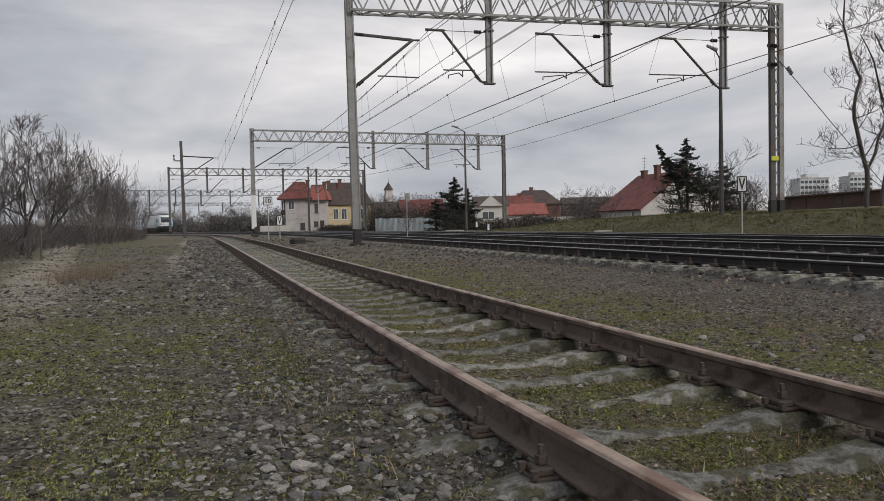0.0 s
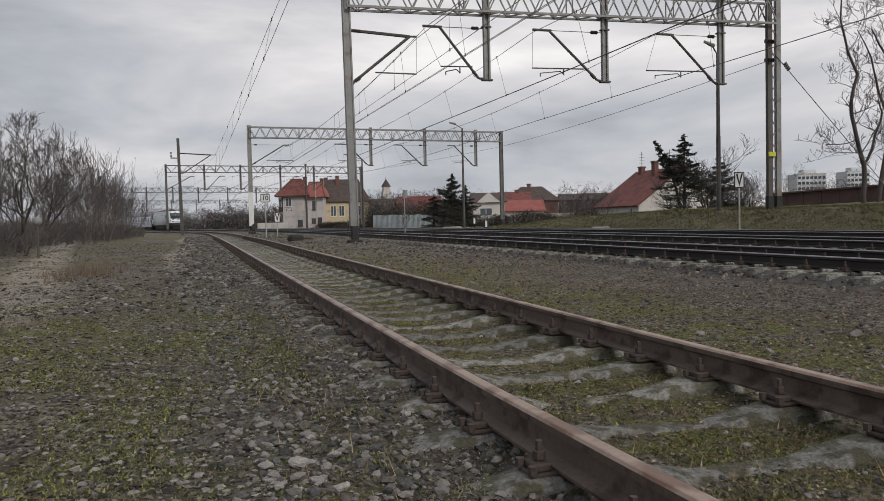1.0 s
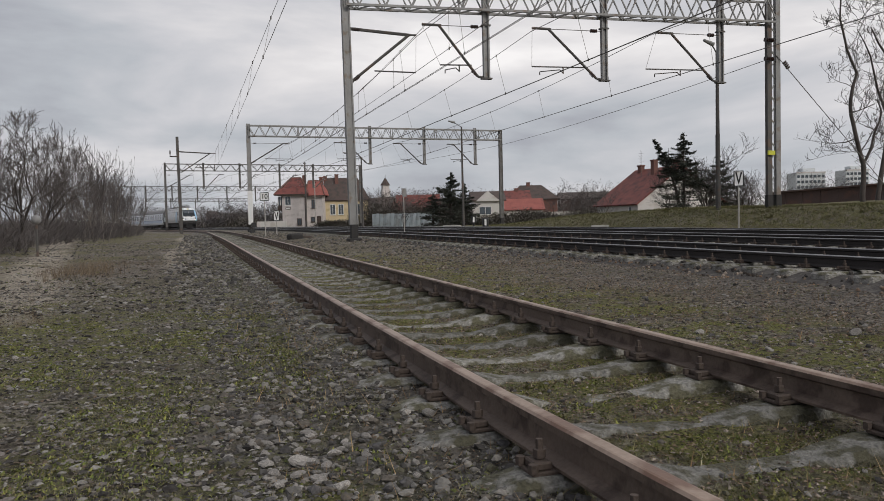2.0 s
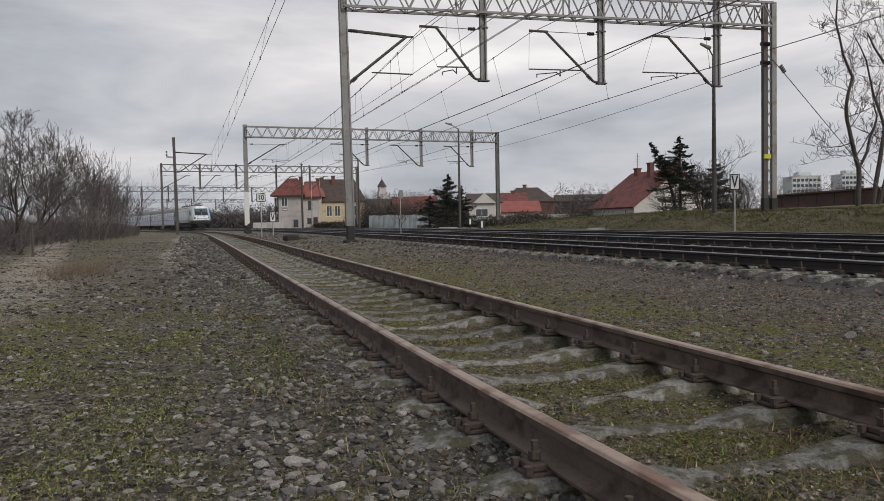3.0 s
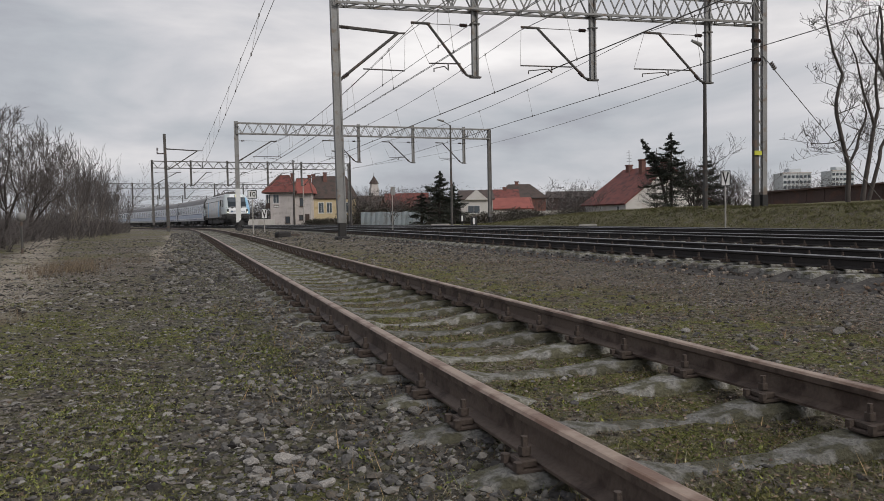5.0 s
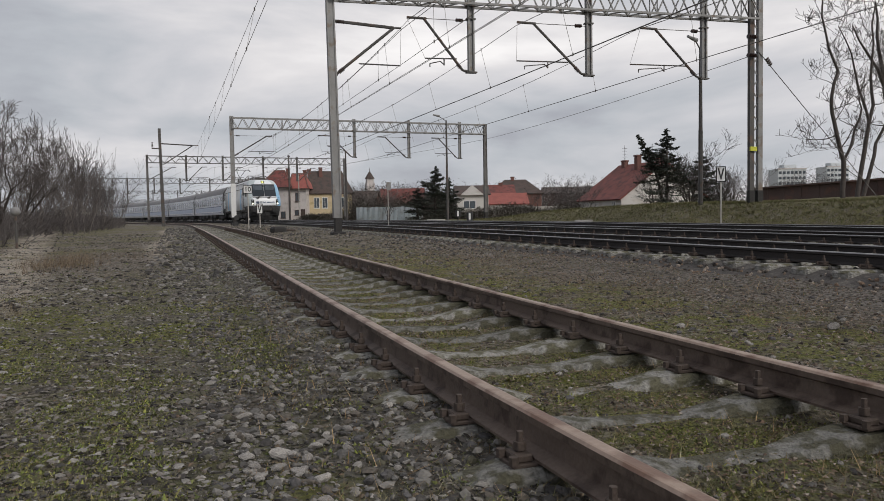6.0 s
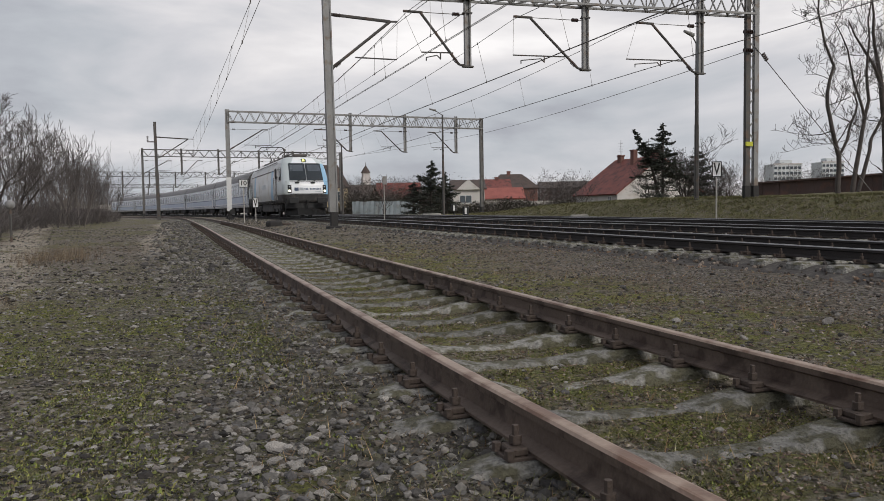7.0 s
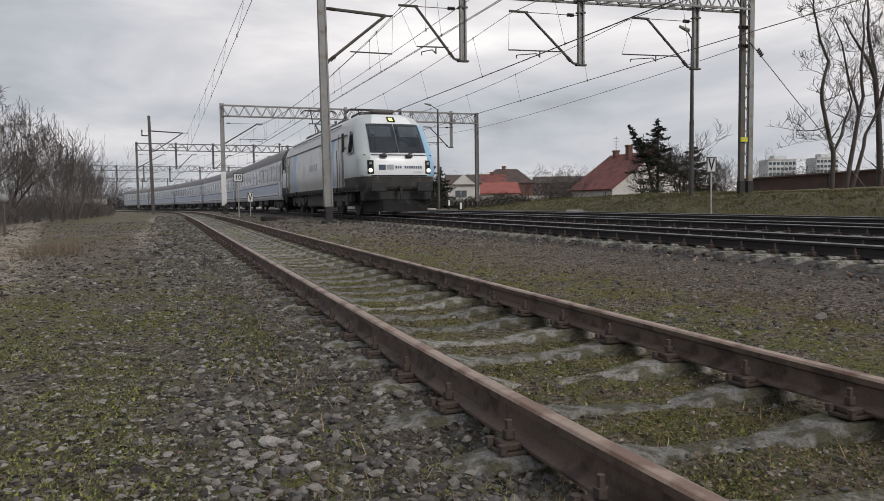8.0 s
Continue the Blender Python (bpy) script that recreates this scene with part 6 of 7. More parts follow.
rng = random.Random(3)
hedge = [bare_tree("bare_shrub", 5.4, 11 + k, "leafless many-stemmed shrub beside the path", 3, 4, 0.46, 0.36, 0.036, True, 0.24, 2, 0.47, 0.26, 0.0085) for k in range(5)]
row = []
for k in range(22):
    y = 32 + 41 * (k / 21) ** 1.1
    row.append((-5.6 - 1.3 * (k % 3) + rng.uniform(-0.5, 0.5) + 0.9 * smooth01(36, 60, y), y + rng.uniform(-0.6, 0.6), rng.uniform(0.64, 0.84) * (1.0 + 0.14 * (y > 42))))
row += [(-4.7 + rng.uniform(-0.5, 0.5), 42 + 3.6 * k, rng.uniform(0.74, 0.92)) for k in range(6)]
spread_copies(hedge, row)
under = [bare_tree("low_shrub", 2.3, 31 + k, "low tangled leafless brush under the shrubs", 2, 14, 0.85, 0.2, 0.02, False, 0.75, 3, 0.42, 0.25, 0.006) for k in range(3)]
spread_copies(under, [(-5.0 - 2.6 * rng.random() + 1.2 * smooth01(34, 60, 18 + 1.15 * k), 18 + 1.15 * k, rng.uniform(0.6, 1.0)) for k in range(48)])
talls = [bare_tree("bare_tree", 5.6, 51 + k, "leafless tree with a broad crown of crooked limbs", 5, 2, 0.72, 0.2, 0.08, False, 0.25, 2, 0.37, 0.36, 0.006) for k in range(2)]
spread_copies(talls, [(-5.5, 28.0, 1.03), (-7.4, 31.5, 1.08), (-6.3, 36, 1.0), (-7.6, 27.0, 0.9)])

crooked_tree("alder_tree", [[(32.0, 29.3, 0.6), (32.0, 29.3, 2.5), (31.75, 29.3, 3.7), (31.35, 29.3, 5.05), (31.15, 29.3, 6.2), (31.57, 29.3, 7.6), (30.95, 29.3, 8.7), (30.5, 29.3, 10.2), (30.6, 29.3, 11.6)],
                            [(31.9, 29.3, 3.0), (32.6, 29.4, 3.95), (33.3, 29.5, 5.4), (33.2, 29.5, 6.2), (33.6, 29.5, 7.4)]], 72, "dark leafless alder with a zigzag trunk on the bank", 0.13, 0.009, 1)
crooked_tree("alder_tree", [[(33.6, 30.0, 0.6), (33.93, 30.0, 2.6), (34.35, 30.0, 4.65), (34.75, 30.0, 6.1), (34.55, 30.0, 7.6), (34.72, 30.0, 9.3), (34.8, 30.0, 11.2)],
                            [(34.5, 30.0, 5.2), (33.6, 29.9, 6.9), (33.0, 29.8, 8.6), (32.0, 29.7, 9.9)]], 73, "dark leafless alder with a forked trunk on the bank", 0.13, 0.009, 1)
crooked_tree("alder_tree", [[(36.66, 30.5, 0.6), (36.58, 30.5, 3.5), (36.2, 30.5, 6.8), (35.9, 30.5, 8.3), (35.55, 30.5, 9.8), (35.4, 30.5, 11.6)],
                            [(36.4, 30.5, 5.2), (37.0, 30.5, 7.4), (37.3, 30.4, 9.6)], [(36.1, 30.5, 7.2), (34.9, 30.4, 8.7), (33.6, 30.3, 10.2)]], 74, "stout dark leafless alder on the bank", 0.18, 0.009, 1)
crooked_tree("alder_tree", [[(34.2, 30.3, 0.6), (35.2, 30.3, 3.5), (35.75, 30.3, 4.8), (36.6, 30.3, 6.4), (36.9, 30.3, 8.4)]], 75, "slanting dark leafless alder on the bank", 0.11, 0.009, 1)

for x, y, h, lean, seed, broad, bare, fine in ((43.4, 59.4, 8.2, 0.0, 3, 0.27, 0.2, 1.0), (43.1, 59.6, 7.7, -2.3, 4, 0.11, 0.55, 1.0), (49.2, 62.1, 6.6, 0.2, 5, 0.36, 0.1, 1.0),
                                               (31.1, 89.9, 6.8, 0.1, 6, 0.30, 0.05, 1.4), (34.6, 93.9, 5.6, -0.1, 7, 0.28, 0.05, 1.4), (29.3, 91.5, 4.2, 0.0, 8, 0.34, 0.05, 1.4)):
    t = conifer("conifer", h, seed, "dark ragged conifer behind the tracks", lean, broad, 0.4, bare, fine)
    t.matrix_world = Matrix.LocRotScale((x, y, land(x, y) - 0.1), Euler((0, 0, -0.4)), None)

garden = [bare_tree("garden_tree", 8.5, 91 + k, "leafless garden tree behind the tracks", 4, 3, 0.8, 0.25, 0.11, False, 0.25, 2, 0.4, 0.3, 0.011) for k in range(3)]
spread_copies(garden, [(46.4, 60.5, 0.98), (47.6, 61.5, 0.85), (48.8, 63, 0.85), (51.8, 61, 0.8), (45, 64, 0.7), (50.6, 59.5, 0.78), (52.8, 58.5, 0.7), (27.8, 100, 0.6), (36.5, 112, 0.75), (30.5, 130, 0.75), (34, 142, 0.9), (39, 146, 0.8), (58, 122, 0.6), (64, 108, 0.65),
                       (68, 104, 0.6), (52, 95, 0.6), (46, 92, 0.5), (41, 70, 0.6), (13.0, 170, 0.8), (9.0, 190, 0.9), (3.0, 200, 1.0), (12, 215, 1.0), (-6, 215, 0.9), (-2, 240, 1.1),
                       (37, 160, 1.0), (43, 166, 1.15), (50, 168, 1.25), (57, 164, 1.05), (64, 160, 1.1), (71, 158, 1.0), (78, 156, 1.15), (85, 152, 1.05), (93, 148, 1.1), (101, 142, 1.0), (31, 134, 0.85), (58, 104, 0.6), (72, 118, 0.8), (80, 112, 0.75), (88, 104, 0.7), (16.5, 200, 0.9), (20, 188, 0.9), (14, 158, 0.6), (-14, 120, 0.7), (-22, 160, 0.9), (-30, 180, 0.9)])


def thicket(name, places, label, n, seed, material):
    """Far woods and scrub: thousands of fine upward sprays, with gaps and an uneven top."""
    rng = random.Random(seed)
    st = Sticks()
    for x, y, wide, high in places:
        z0 = land(x, y)
        for _ in range(n):
            px, py = rng.gauss(0, wide), rng.gauss(0, wide * 0.6)
            top = high * (1 - 0.25 * (px / wide) ** 2 * 0.5) * rng.uniform(0.4, 0.85)
            a = Vector((x + px, y + py, z0 + top * 0.9 * rng.random() ** 1.3))
            b = a + Vector((rng.uniform(-1, 1), rng.uniform(-1, 1), rng.uniform(-0.3, 0.9))) * (0.2 + 0.0026 * y)
            st.blade(a, b, 0.008 + 0.00042 * y)
    return tagged(soup(name, st.v, st.f, material), label, "scrub", kind="stuff")


rng = random.Random(8)
thicket("scrub_behind_tracks", [(37 + 2.3 * k + rng.uniform(-1, 1), 99 - 1.9 * k + rng.uniform(-2, 2), 1.9, rng.uniform(2.0, 3.6)) for k in range(11)] + [(27 + 2.4 * k, 114 + rng.uniform(-2, 2), 2.2, rng.uniform(4.6, 7.4)) for k in range(7)] + [(60 + 3 * k, 92 - 2.5 * k, 2.2, rng.uniform(3, 4.6)) for k in range(4)],
        "brown winter scrub behind the tracks", 3200, 1, M_SCRUB)
thicket("garden_scrub", [(40 + 2.4 * k, 84 - 2.5 * k + rng.uniform(-2, 2), 1.8, rng.uniform(0.9, 1.6)) for k in range(9)] + [(44 + 2.0 * k, 58 - 1.6 * k, 1.4, rng.uniform(0.7, 1.3)) for k in range(8)], "dull green garden scrub on the bank", 2200, 2, M_SCRUB)
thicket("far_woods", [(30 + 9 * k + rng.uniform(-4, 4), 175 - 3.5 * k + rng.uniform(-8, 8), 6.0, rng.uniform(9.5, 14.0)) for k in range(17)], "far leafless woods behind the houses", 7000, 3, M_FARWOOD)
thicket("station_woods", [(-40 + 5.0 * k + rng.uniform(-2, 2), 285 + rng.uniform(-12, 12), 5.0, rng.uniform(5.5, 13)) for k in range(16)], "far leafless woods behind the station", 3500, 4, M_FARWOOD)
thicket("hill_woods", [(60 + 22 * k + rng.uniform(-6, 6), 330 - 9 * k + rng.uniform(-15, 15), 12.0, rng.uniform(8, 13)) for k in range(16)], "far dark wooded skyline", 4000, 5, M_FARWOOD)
thicket("yard_scrub", [(-18 - 2.0 * k + rng.uniform(-1, 1), 100 + 9 * k, 3.0, rng.uniform(2, 3.4)) for k in range(12)] + [(11.5 + rng.uniform(-1, 1), 150 + 8 * k, 1.6, rng.uniform(2.4, 4.0)) for k in range(3)] + [(24.5 + 2.2 * k, 141 - 0.6 * k, 1.2, rng.uniform(1.4, 1.9)) for k in range(4)], "brown scrub beside the station yard", 2600, 6, M_SCRUB)

# ---- signs, posts and small railway things ----


def letters(parent, text, m, size, material, name):
    """Raised letters set on a plate."""
    cu = bpy.data.curves.new(name, "FONT")
    cu.body, cu.size, cu.extrude, cu.align_x, cu.align_y = text, size, 0.004, "CENTER", "CENTER"
    cu.offset = size * 0.018
    tmp = new(name + "_tmp", cu)
    dg = bpy.context.evaluated_depsgraph_get()
    me = bpy.data.meshes.new_from_object(tmp.evaluated_get(dg))
    bpy.data.objects.remove(tmp)
    me.materials.clear()
    me.materials.append(material)
    ob = new(name, me)
    ob.parent = parent
    ob.matrix_local = m
    return ob


def plate_sign(x, y, z0, top, w, h, text, label, rot=0.0, v_shape=False, back=M_WHITE, ink=M_BLACK, post_r=0.03):
    th = empty("track_sign", Matrix.LocRotScale((x, y, z0), Euler((0, 0, rot)), None), label=label, category="railway sign", group="signs beside the tracks")
    bm = bmesh.new()
    rod(bm, (0, 0, -0.4), (0, 0, top), post_r, sides=8)
    part("post", bm, M_CONCRETE, th, "thin pale post")
    bm = bmesh.new()
    box(bm, (-w / 2, -0.06, top - h), (w / 2, -0.04, top), 0.004)
    pl = part("plate", bm, ink, th, "black-edged plate")
    bm = bmesh.new()
    e = 0.035
    box(bm, (-w / 2 + e, -0.066, top - h + e), (w / 2 - e, -0.061, top - e))
    part("face", bm, back, pl, "white face")
    if v_shape:
        bm = bmesh.new()
        t = w * 0.17
        for s in (-1, 1):
            pts = [(s * w * 0.36, top - h * 0.1), (s * (w * 0.36 - t), top - h * 0.1), (0, top - h * 0.62), (0, top - h * 0.92)]
            a = [bm.verts.new((px, -0.07, pz)) for px, pz in pts]
            bm.faces.new(a)
        bmesh.ops.recalc_face_normals(bm, faces=bm.faces[:])
        bmesh.ops.solidify(bm, geom=bm.faces[:], thickness=0.003)
        part("letter", bm, ink, pl, "bold black letter V")
    elif text:
        letters(pl, text, Matrix.Translation((0, -0.072, top - h / 2)) @ Euler((math.pi / 2, 0, 0)).to_matrix().to_4x4(), h * 0.78, ink, "numerals")


plate_sign(3.97, 43.0, 0.12, 2.42, 0.5, 0.46, "10", "white square speed sign with the black number 10", -0.1)
plate_sign(4.9, 45.9, 0.15, 1.42, 0.36, 0.6, "", "small white sign with a black letter V", -0.1, True)
plate_sign(19.92, 23.9, land(19.92, 23.9), 2.42 - land(19.92, 23.9), 0.36, 0.6, "", "white sign with a black letter V on the grassy bank", -0.6, True)
plate_sign(11.0, 39.5, 0.15, 2.4, 0.45, 0.45, "", "grey back of a square sign beside the tracks", 0.78, False, M_STEEL, M_STEEL, 0.025)


def lamp_post(x, y, top, label, arm=1.2, way=(-1, 0), z=None, r=0.09):
    th = empty("lamp_post", None, label=label, category="lamp post", group="yard lamp posts")
    z0 = land(x, y) - 0.3 if z is None else z
    bm = bmesh.new()
    rod(bm, (x, y, z0), (x, y, z0 + (top - z0) * 0.5), r * 1.25, r * 1.1, sides=8)
    rod(bm, (x, y, z0 + (top - z0) * 0.5), (x, y, top), r, r * 0.75, sides=8)
    part("pole", bm, M_STEELDARK, th)
    bm = bmesh.new()
    q = (x + way[0] * arm, y + way[1] * arm, top + 0.35)
    rod(bm, (x, y, top - 0.05), q, 0.03)
    part("arm", bm, M_STEELDARK, th)
    bm = bmesh.new()
    rod(bm, (q[0] - way[0] * 0.1, q[1], q[2] - 0.02), (q[0] + way[0] * 0.5, q[1] + way[1] * 0.5, q[2] + 0.1), 0.1, 0.06, sides=8)
    part("lamp_head", bm, M_STEEL, th, "grey lamp head")


lamp_post(21.3, 58.4, 8.4, "dark yard lamp post behind the far track", 0.7, (-0.9, 0.1))
lamp_post(16.3, 73.8, 7.2, "dark yard lamp post between the tracks", 1.3, (-1, 0))
lamp_post(22.0, 27.7, 7.8, "tall dark mast with a lamp behind the bank", 0.4, (-0.9, -0.2), None, 0.085)


def dwarf_signal(x, y):
    th = empty("dwarf_signal", None, label="low black shunting signal between the tracks", category="railway signal", group="dwarf signals")
    z = land(x, y) + 0.02
    bm = bmesh.new()
    rod(bm, (x, y, z - 0.2), (x, y, z + 0.35), 0.06)
    part("post", bm, M_BLACK, th)
    bm = bmesh.new()
    box(bm, (x - 0.2, y - 0.12, z + 0.33), (x + 0.2, y + 0.12, z + 0.9), 0.04)
    h = part("signal_head", bm, M_BLACK, th, "black signal head")
    bm = bmesh.new()
    box(bm, (x - 0.12, y - 0.14, z + 0.4), (x + 0.02, y - 0.122, z + 0.82), 0.02)
    part("face", bm, M_WHITE, h, "white signal face")


dwarf_signal(18.9, 47.5)
dwarf_signal(21.1, 55.5)
bm = bmesh.new()
box(bm, (-0.42, -0.14, -0.2), (0.42, 0.14, 0.18), 0.02)
ob = tagged(part("cable_trough", bm, M_CONCRETE), "pale concrete trough lid beside the far track", "trough")
ob.matrix_world = Matrix.LocRotScale((19.2, 33.0, land(19.2, 33.0) + 0.24), Euler((0, 0, -0.35)), None)
bm = bmesh.new()
box(bm, (-0.75, -0.3, -0.2), (0.75, 0.3, 0.3), 0.03)
ob = tagged(part("cable_trough", bm, M_CONCRETE), "pale concrete block beside the far track", "trough")
ob.matrix_world = Matrix.LocRotScale((21.0, 60.5, land(21.0, 60.5)), Euler((0, 0, -0.3)), None)

# point motor hood, a point lever and a marker by the tracks
th = empty("point_motor", None, label="dark rusty point machine beside the siding", category="point machine")
bm = bmesh.new()
box(bm, (-0.32, -0.25, -0.1), (0.32, 0.25, 0.2), 0.08)
part("hood", bm, M_FOOT, th)
bm = bmesh.new()
rod(bm, (0.3, 0, 0.05), (0.8, 0.1, 0.02), 0.04)
part("drive_rod", bm, M_BOLT, th)
th.matrix_world = Matrix.LocRotScale((4.35, 33.5, land(4.35, 33.5) + 0.06), Euler((0, 0, 0.2)), None)
th = empty("point_lever", None, label="black weighted point lever beside the siding", category="point lever")
bm = bmesh.new()
rod(bm, (0, 0, 0.0), (0.25, 0, 0.55), 0.03)
box(bm, (-0.2, -0.2, -0.2), (0.2, 0.2, 0.12), 0.03)
part("lever", bm, M_BLACK, th)
bm = bmesh.new()
rod(bm, (0.1, -0.1, 0.5), (0.1, 0.1, 0.5), 0.2, sides=12)
part("weight", bm, M_BLACK, th)
th.matrix_world = Matrix.LocRotScale((4.6, 60.5, land(4.6, 60.5) + 0.1), Euler((0, 0, 0.1)), None)
# pale lower length of the far portal's mast, and fittings on the lattice mast
bm = bmesh.new()
box(bm, (-0.2, -0.3, 0.5), (0.2, -0.24, 3.3), 0.01)
ob = tagged(part("mast_board", bm, M_WHITE), "white board fixed up the foot of a mast", "board")
ob.matrix_world = Matrix.Translation((4.86, 65.55, 0.3))
bm = bmesh.new()
box(bm, (-0.17, -0.03, -0.09), (0.17, 0.03, 0.09), 0.005)
ob = tagged(part("yellow_plate", bm, M_YELLOW), "small yellow plate on the lattice mast", "plate")
ob.matrix_world = Matrix.Translation((22.3, 24.82, 3.2))
for z in (7.67, 6.93):
    bm = bmesh.new()
    for k in range(5):
        rod(bm, (21.95 + 0.09 * k, 24.75, z), (22.0 + 0.09 * k, 24.75, z), 0.09, 0.065, sides=8)
    tagged(part("strain_insulator", bm, M_INSUL), "dark ribbed strain insulator at the lattice mast", "insulator", "strain insulators")
bm = bmesh.new()
for k in range(4):
    rod(bm, (22.9 + 0.06 * k, 24.77, 6.85 - 0.07 * k), (22.94 + 0.06 * k, 24.76, 6.8 - 0.07 * k), 0.1, 0.07, sides=8)
tagged(part("strain_insulator", bm, M_INSUL), "dark ribbed strain insulator in the guy wire", "insulator", "strain insulators")
# globe lamp among the shrubs
th = empty("globe_lamp", None, label="pale globe street lamp standing among the shrubs", category="street lamp")
bm = bmesh.new()
rod(bm, (-4.13, 24.0, -1.0), (-4.13, 24.0, 0.95), 0.035)
part("pole", bm, M_STEELDARK, th)
bm = bmesh.new()
bmesh.ops.create_uvsphere(bm, u_segments=14, v_segments=9, radius=0.13, matrix=Matrix.Translation((-4.13, 24.0, 1.05)))
part("globe", bm, M_STEEL, th, "dull pale globe", True)

# ---- ground cover ----


def ico():
    bm = bmesh.new()
    bmesh.ops.create_icosphere(bm, subdivisions=1, radius=1.0)
    v = np.array([tuple(x.co) for x in bm.verts])
    f = np.array([[x.index for x in q.verts] for q in bm.faces])
    bm.free()
    return v, f


ICO_V, ICO_F = ico()


def stones(name, spots, material, label, seed, flat=0.62, sink=0.18):
    """Loose angular stones: x, y, size. flat: how thick they are; sink: how far their middle stands over the soil."""
    rs = np.random.RandomState(seed)
    vs, fs = [], []
    for k, (x, y, s) in enumerate(spots):
        v = ICO_V * (1 + rs.uniform(-0.34, 0.34, (len(ICO_V), 1)))
        v = v * rs.uniform(0.6, 1.35, 3) * np.array((1, 1, flat))
        a, b = rs.uniform(0, 6.28), rs.uniform(-0.5, 0.5)
        ca, sa, cb, sb = math.cos(a), math.sin(a), math.cos(b), math.sin(b)
        v = v @ np.array(((1, 0, 0), (0, cb, -sb), (0, sb, cb))) @ np.array(((ca, -sa, 0), (sa, ca, 0), (0, 0, 1)))
        v = v * s + np.array((x, y, land(x, y) + s * sink))
        fs.append(ICO_F + len(ICO_V) * k)
        vs.append(v)
    return tagged(soup(name, np.concatenate(vs).tolist(), np.concatenate(fs).tolist(), material), label, "gravel", kind="stuff")


rs = np.random.RandomState(4)


def strewn(n, x0, x1, y0, y1, lo, hi, power=1.6):
    """Places on a stretch of ground, thicker toward its near end."""
    out = []
    for _ in range(n):
        y = y0 + (y1 - y0) * rs.rand() ** power
        left = max(x0, -0.25 * y - 0.3)
        out.append((left + (x1 - left) * rs.rand(), y, lo + (hi - lo) * rs.rand() ** 2.5))
    return out


stones("siding_gravel", strewn(8500, 0.1, 1.25, 1.2, 16, 0.006, 0.028, 1.5) + strewn(500, 1.3, 2.7, 1.6, 20, 0.006, 0.022) + strewn(1800, -0.4, 1.2, 12, 60, 0.03, 0.07, 1.1), M_STONE, "grey angular gravel beside the siding", 1)
stones("path_gravel", strewn(22000, -4.5, 0.5, 1.4, 13, 0.004, 0.02, 1.5) + strewn(500, -3.5, 0.5, 1.8, 12, 0.018, 0.034, 1.3) + strewn(3600, -5.0, 0.4, 9, 40, 0.014, 0.05, 1.3), M_PATHSTONE, "flat grey stones trodden into the soil", 2, 0.4, 0.05)
stones("verge_gravel", strewn(2600, 2.9, 6.4, 2.5, 18, 0.008, 0.03, 1.3) + strewn(2600, 3.0, 6.8, 14, 60, 0.02, 0.06, 1.2), M_STONE, "small stones between the siding and the main line", 3)


OCT_V = np.array(((1, 0, 0), (-0.5, 0.87, 0), (-0.5, -0.87, 0), (0, 0, 0.55)))
OCT_F = np.array(((0, 1, 3), (1, 2, 3), (2, 0, 3)))


def chips(name, spots, label, seed, material=M_CHIP):
    """Flat flakes of stone, bark and dead leaves."""
    r3 = np.random.RandomState(seed)
    vs, fs = [], []
    for k, (x, y, s) in enumerate(spots):
        a = r3.uniform(0, 6.28)
        ca, sa = math.cos(a), math.sin(a)
        v = OCT_V * (r3.uniform(0.6, 1.4), r3.uniform(0.4, 1.0), r3.uniform(0.4, 1.3))
        v = v @ np.array(((ca, -sa, 0), (sa, ca, 0), (0, 0, 1)))
        v[:, 2] += v[:, 0] * r3.uniform(-0.35, 0.35) + v[:, 1] * r3.uniform(-0.35, 0.35)
        vs.append(v * s + (x, y, land(x, y) + 0.002))
        fs.append(OCT_F + 4 * k)
    return tagged(soup(name, np.concatenate(vs).tolist(), np.concatenate(fs).tolist(), material), label, "litter", kind="stuff")


chips("path_litter", strewn(30000, -4.8, 1.2, 1.2, 15, 0.004, 0.02, 1.9) + strewn(5000, -5, 1.2, 12, 40, 0.015, 0.04, 1.2), "stone chips and dead leaves on the trodden ground", 1)
chips("track_litter", strewn(22000, 1.3, 2.75, 1.5, 12, 0.004, 0.017, 1.6), "bark chips and dead leaves between the rails", 2, M_LITTER)
chips("verge_litter", strewn(26000, 2.85, 6.9, 2.4, 16, 0.006, 0.024, 1.4) + strewn(6000, 2.9, 6.8, 12, 45, 0.014, 0.035, 1.3), "dead leaves and chips beside the main line", 3, M_LITTER)


def tufts(name, spots, material, label, seed, blades, high, lean=0.7, wide=0.004):
    """Tufts of thin blades: x, y, size."""
    rng = random.Random(seed)
    st = Sticks()
    for x, y, s in spots:
        z = land(x, y)
        for _ in range(blades):
            a = rng.uniform(0, 6.28)
            base = Vector((x + rng.gauss(0, 0.03) * s * 2, y + rng.gauss(0, 0.03) * s * 2, z - 0.005))
            tip = base + Vector((math.cos(a) * lean * rng.random(), math.sin(a) * lean * rng.random(), rng.uniform(0.35, 1.0))) * (high * s)
            st.blade(base, tip, wide * s * rng.uniform(0.7, 1.5))
    return tagged(soup(name, st.v, st.f, material), label, "grass", kind="stuff")


def patchy(spots, scale, cut, zz):
    return [p for p in spots if noise.noise((p[0] * scale, p[1] * scale, zz)) > cut]


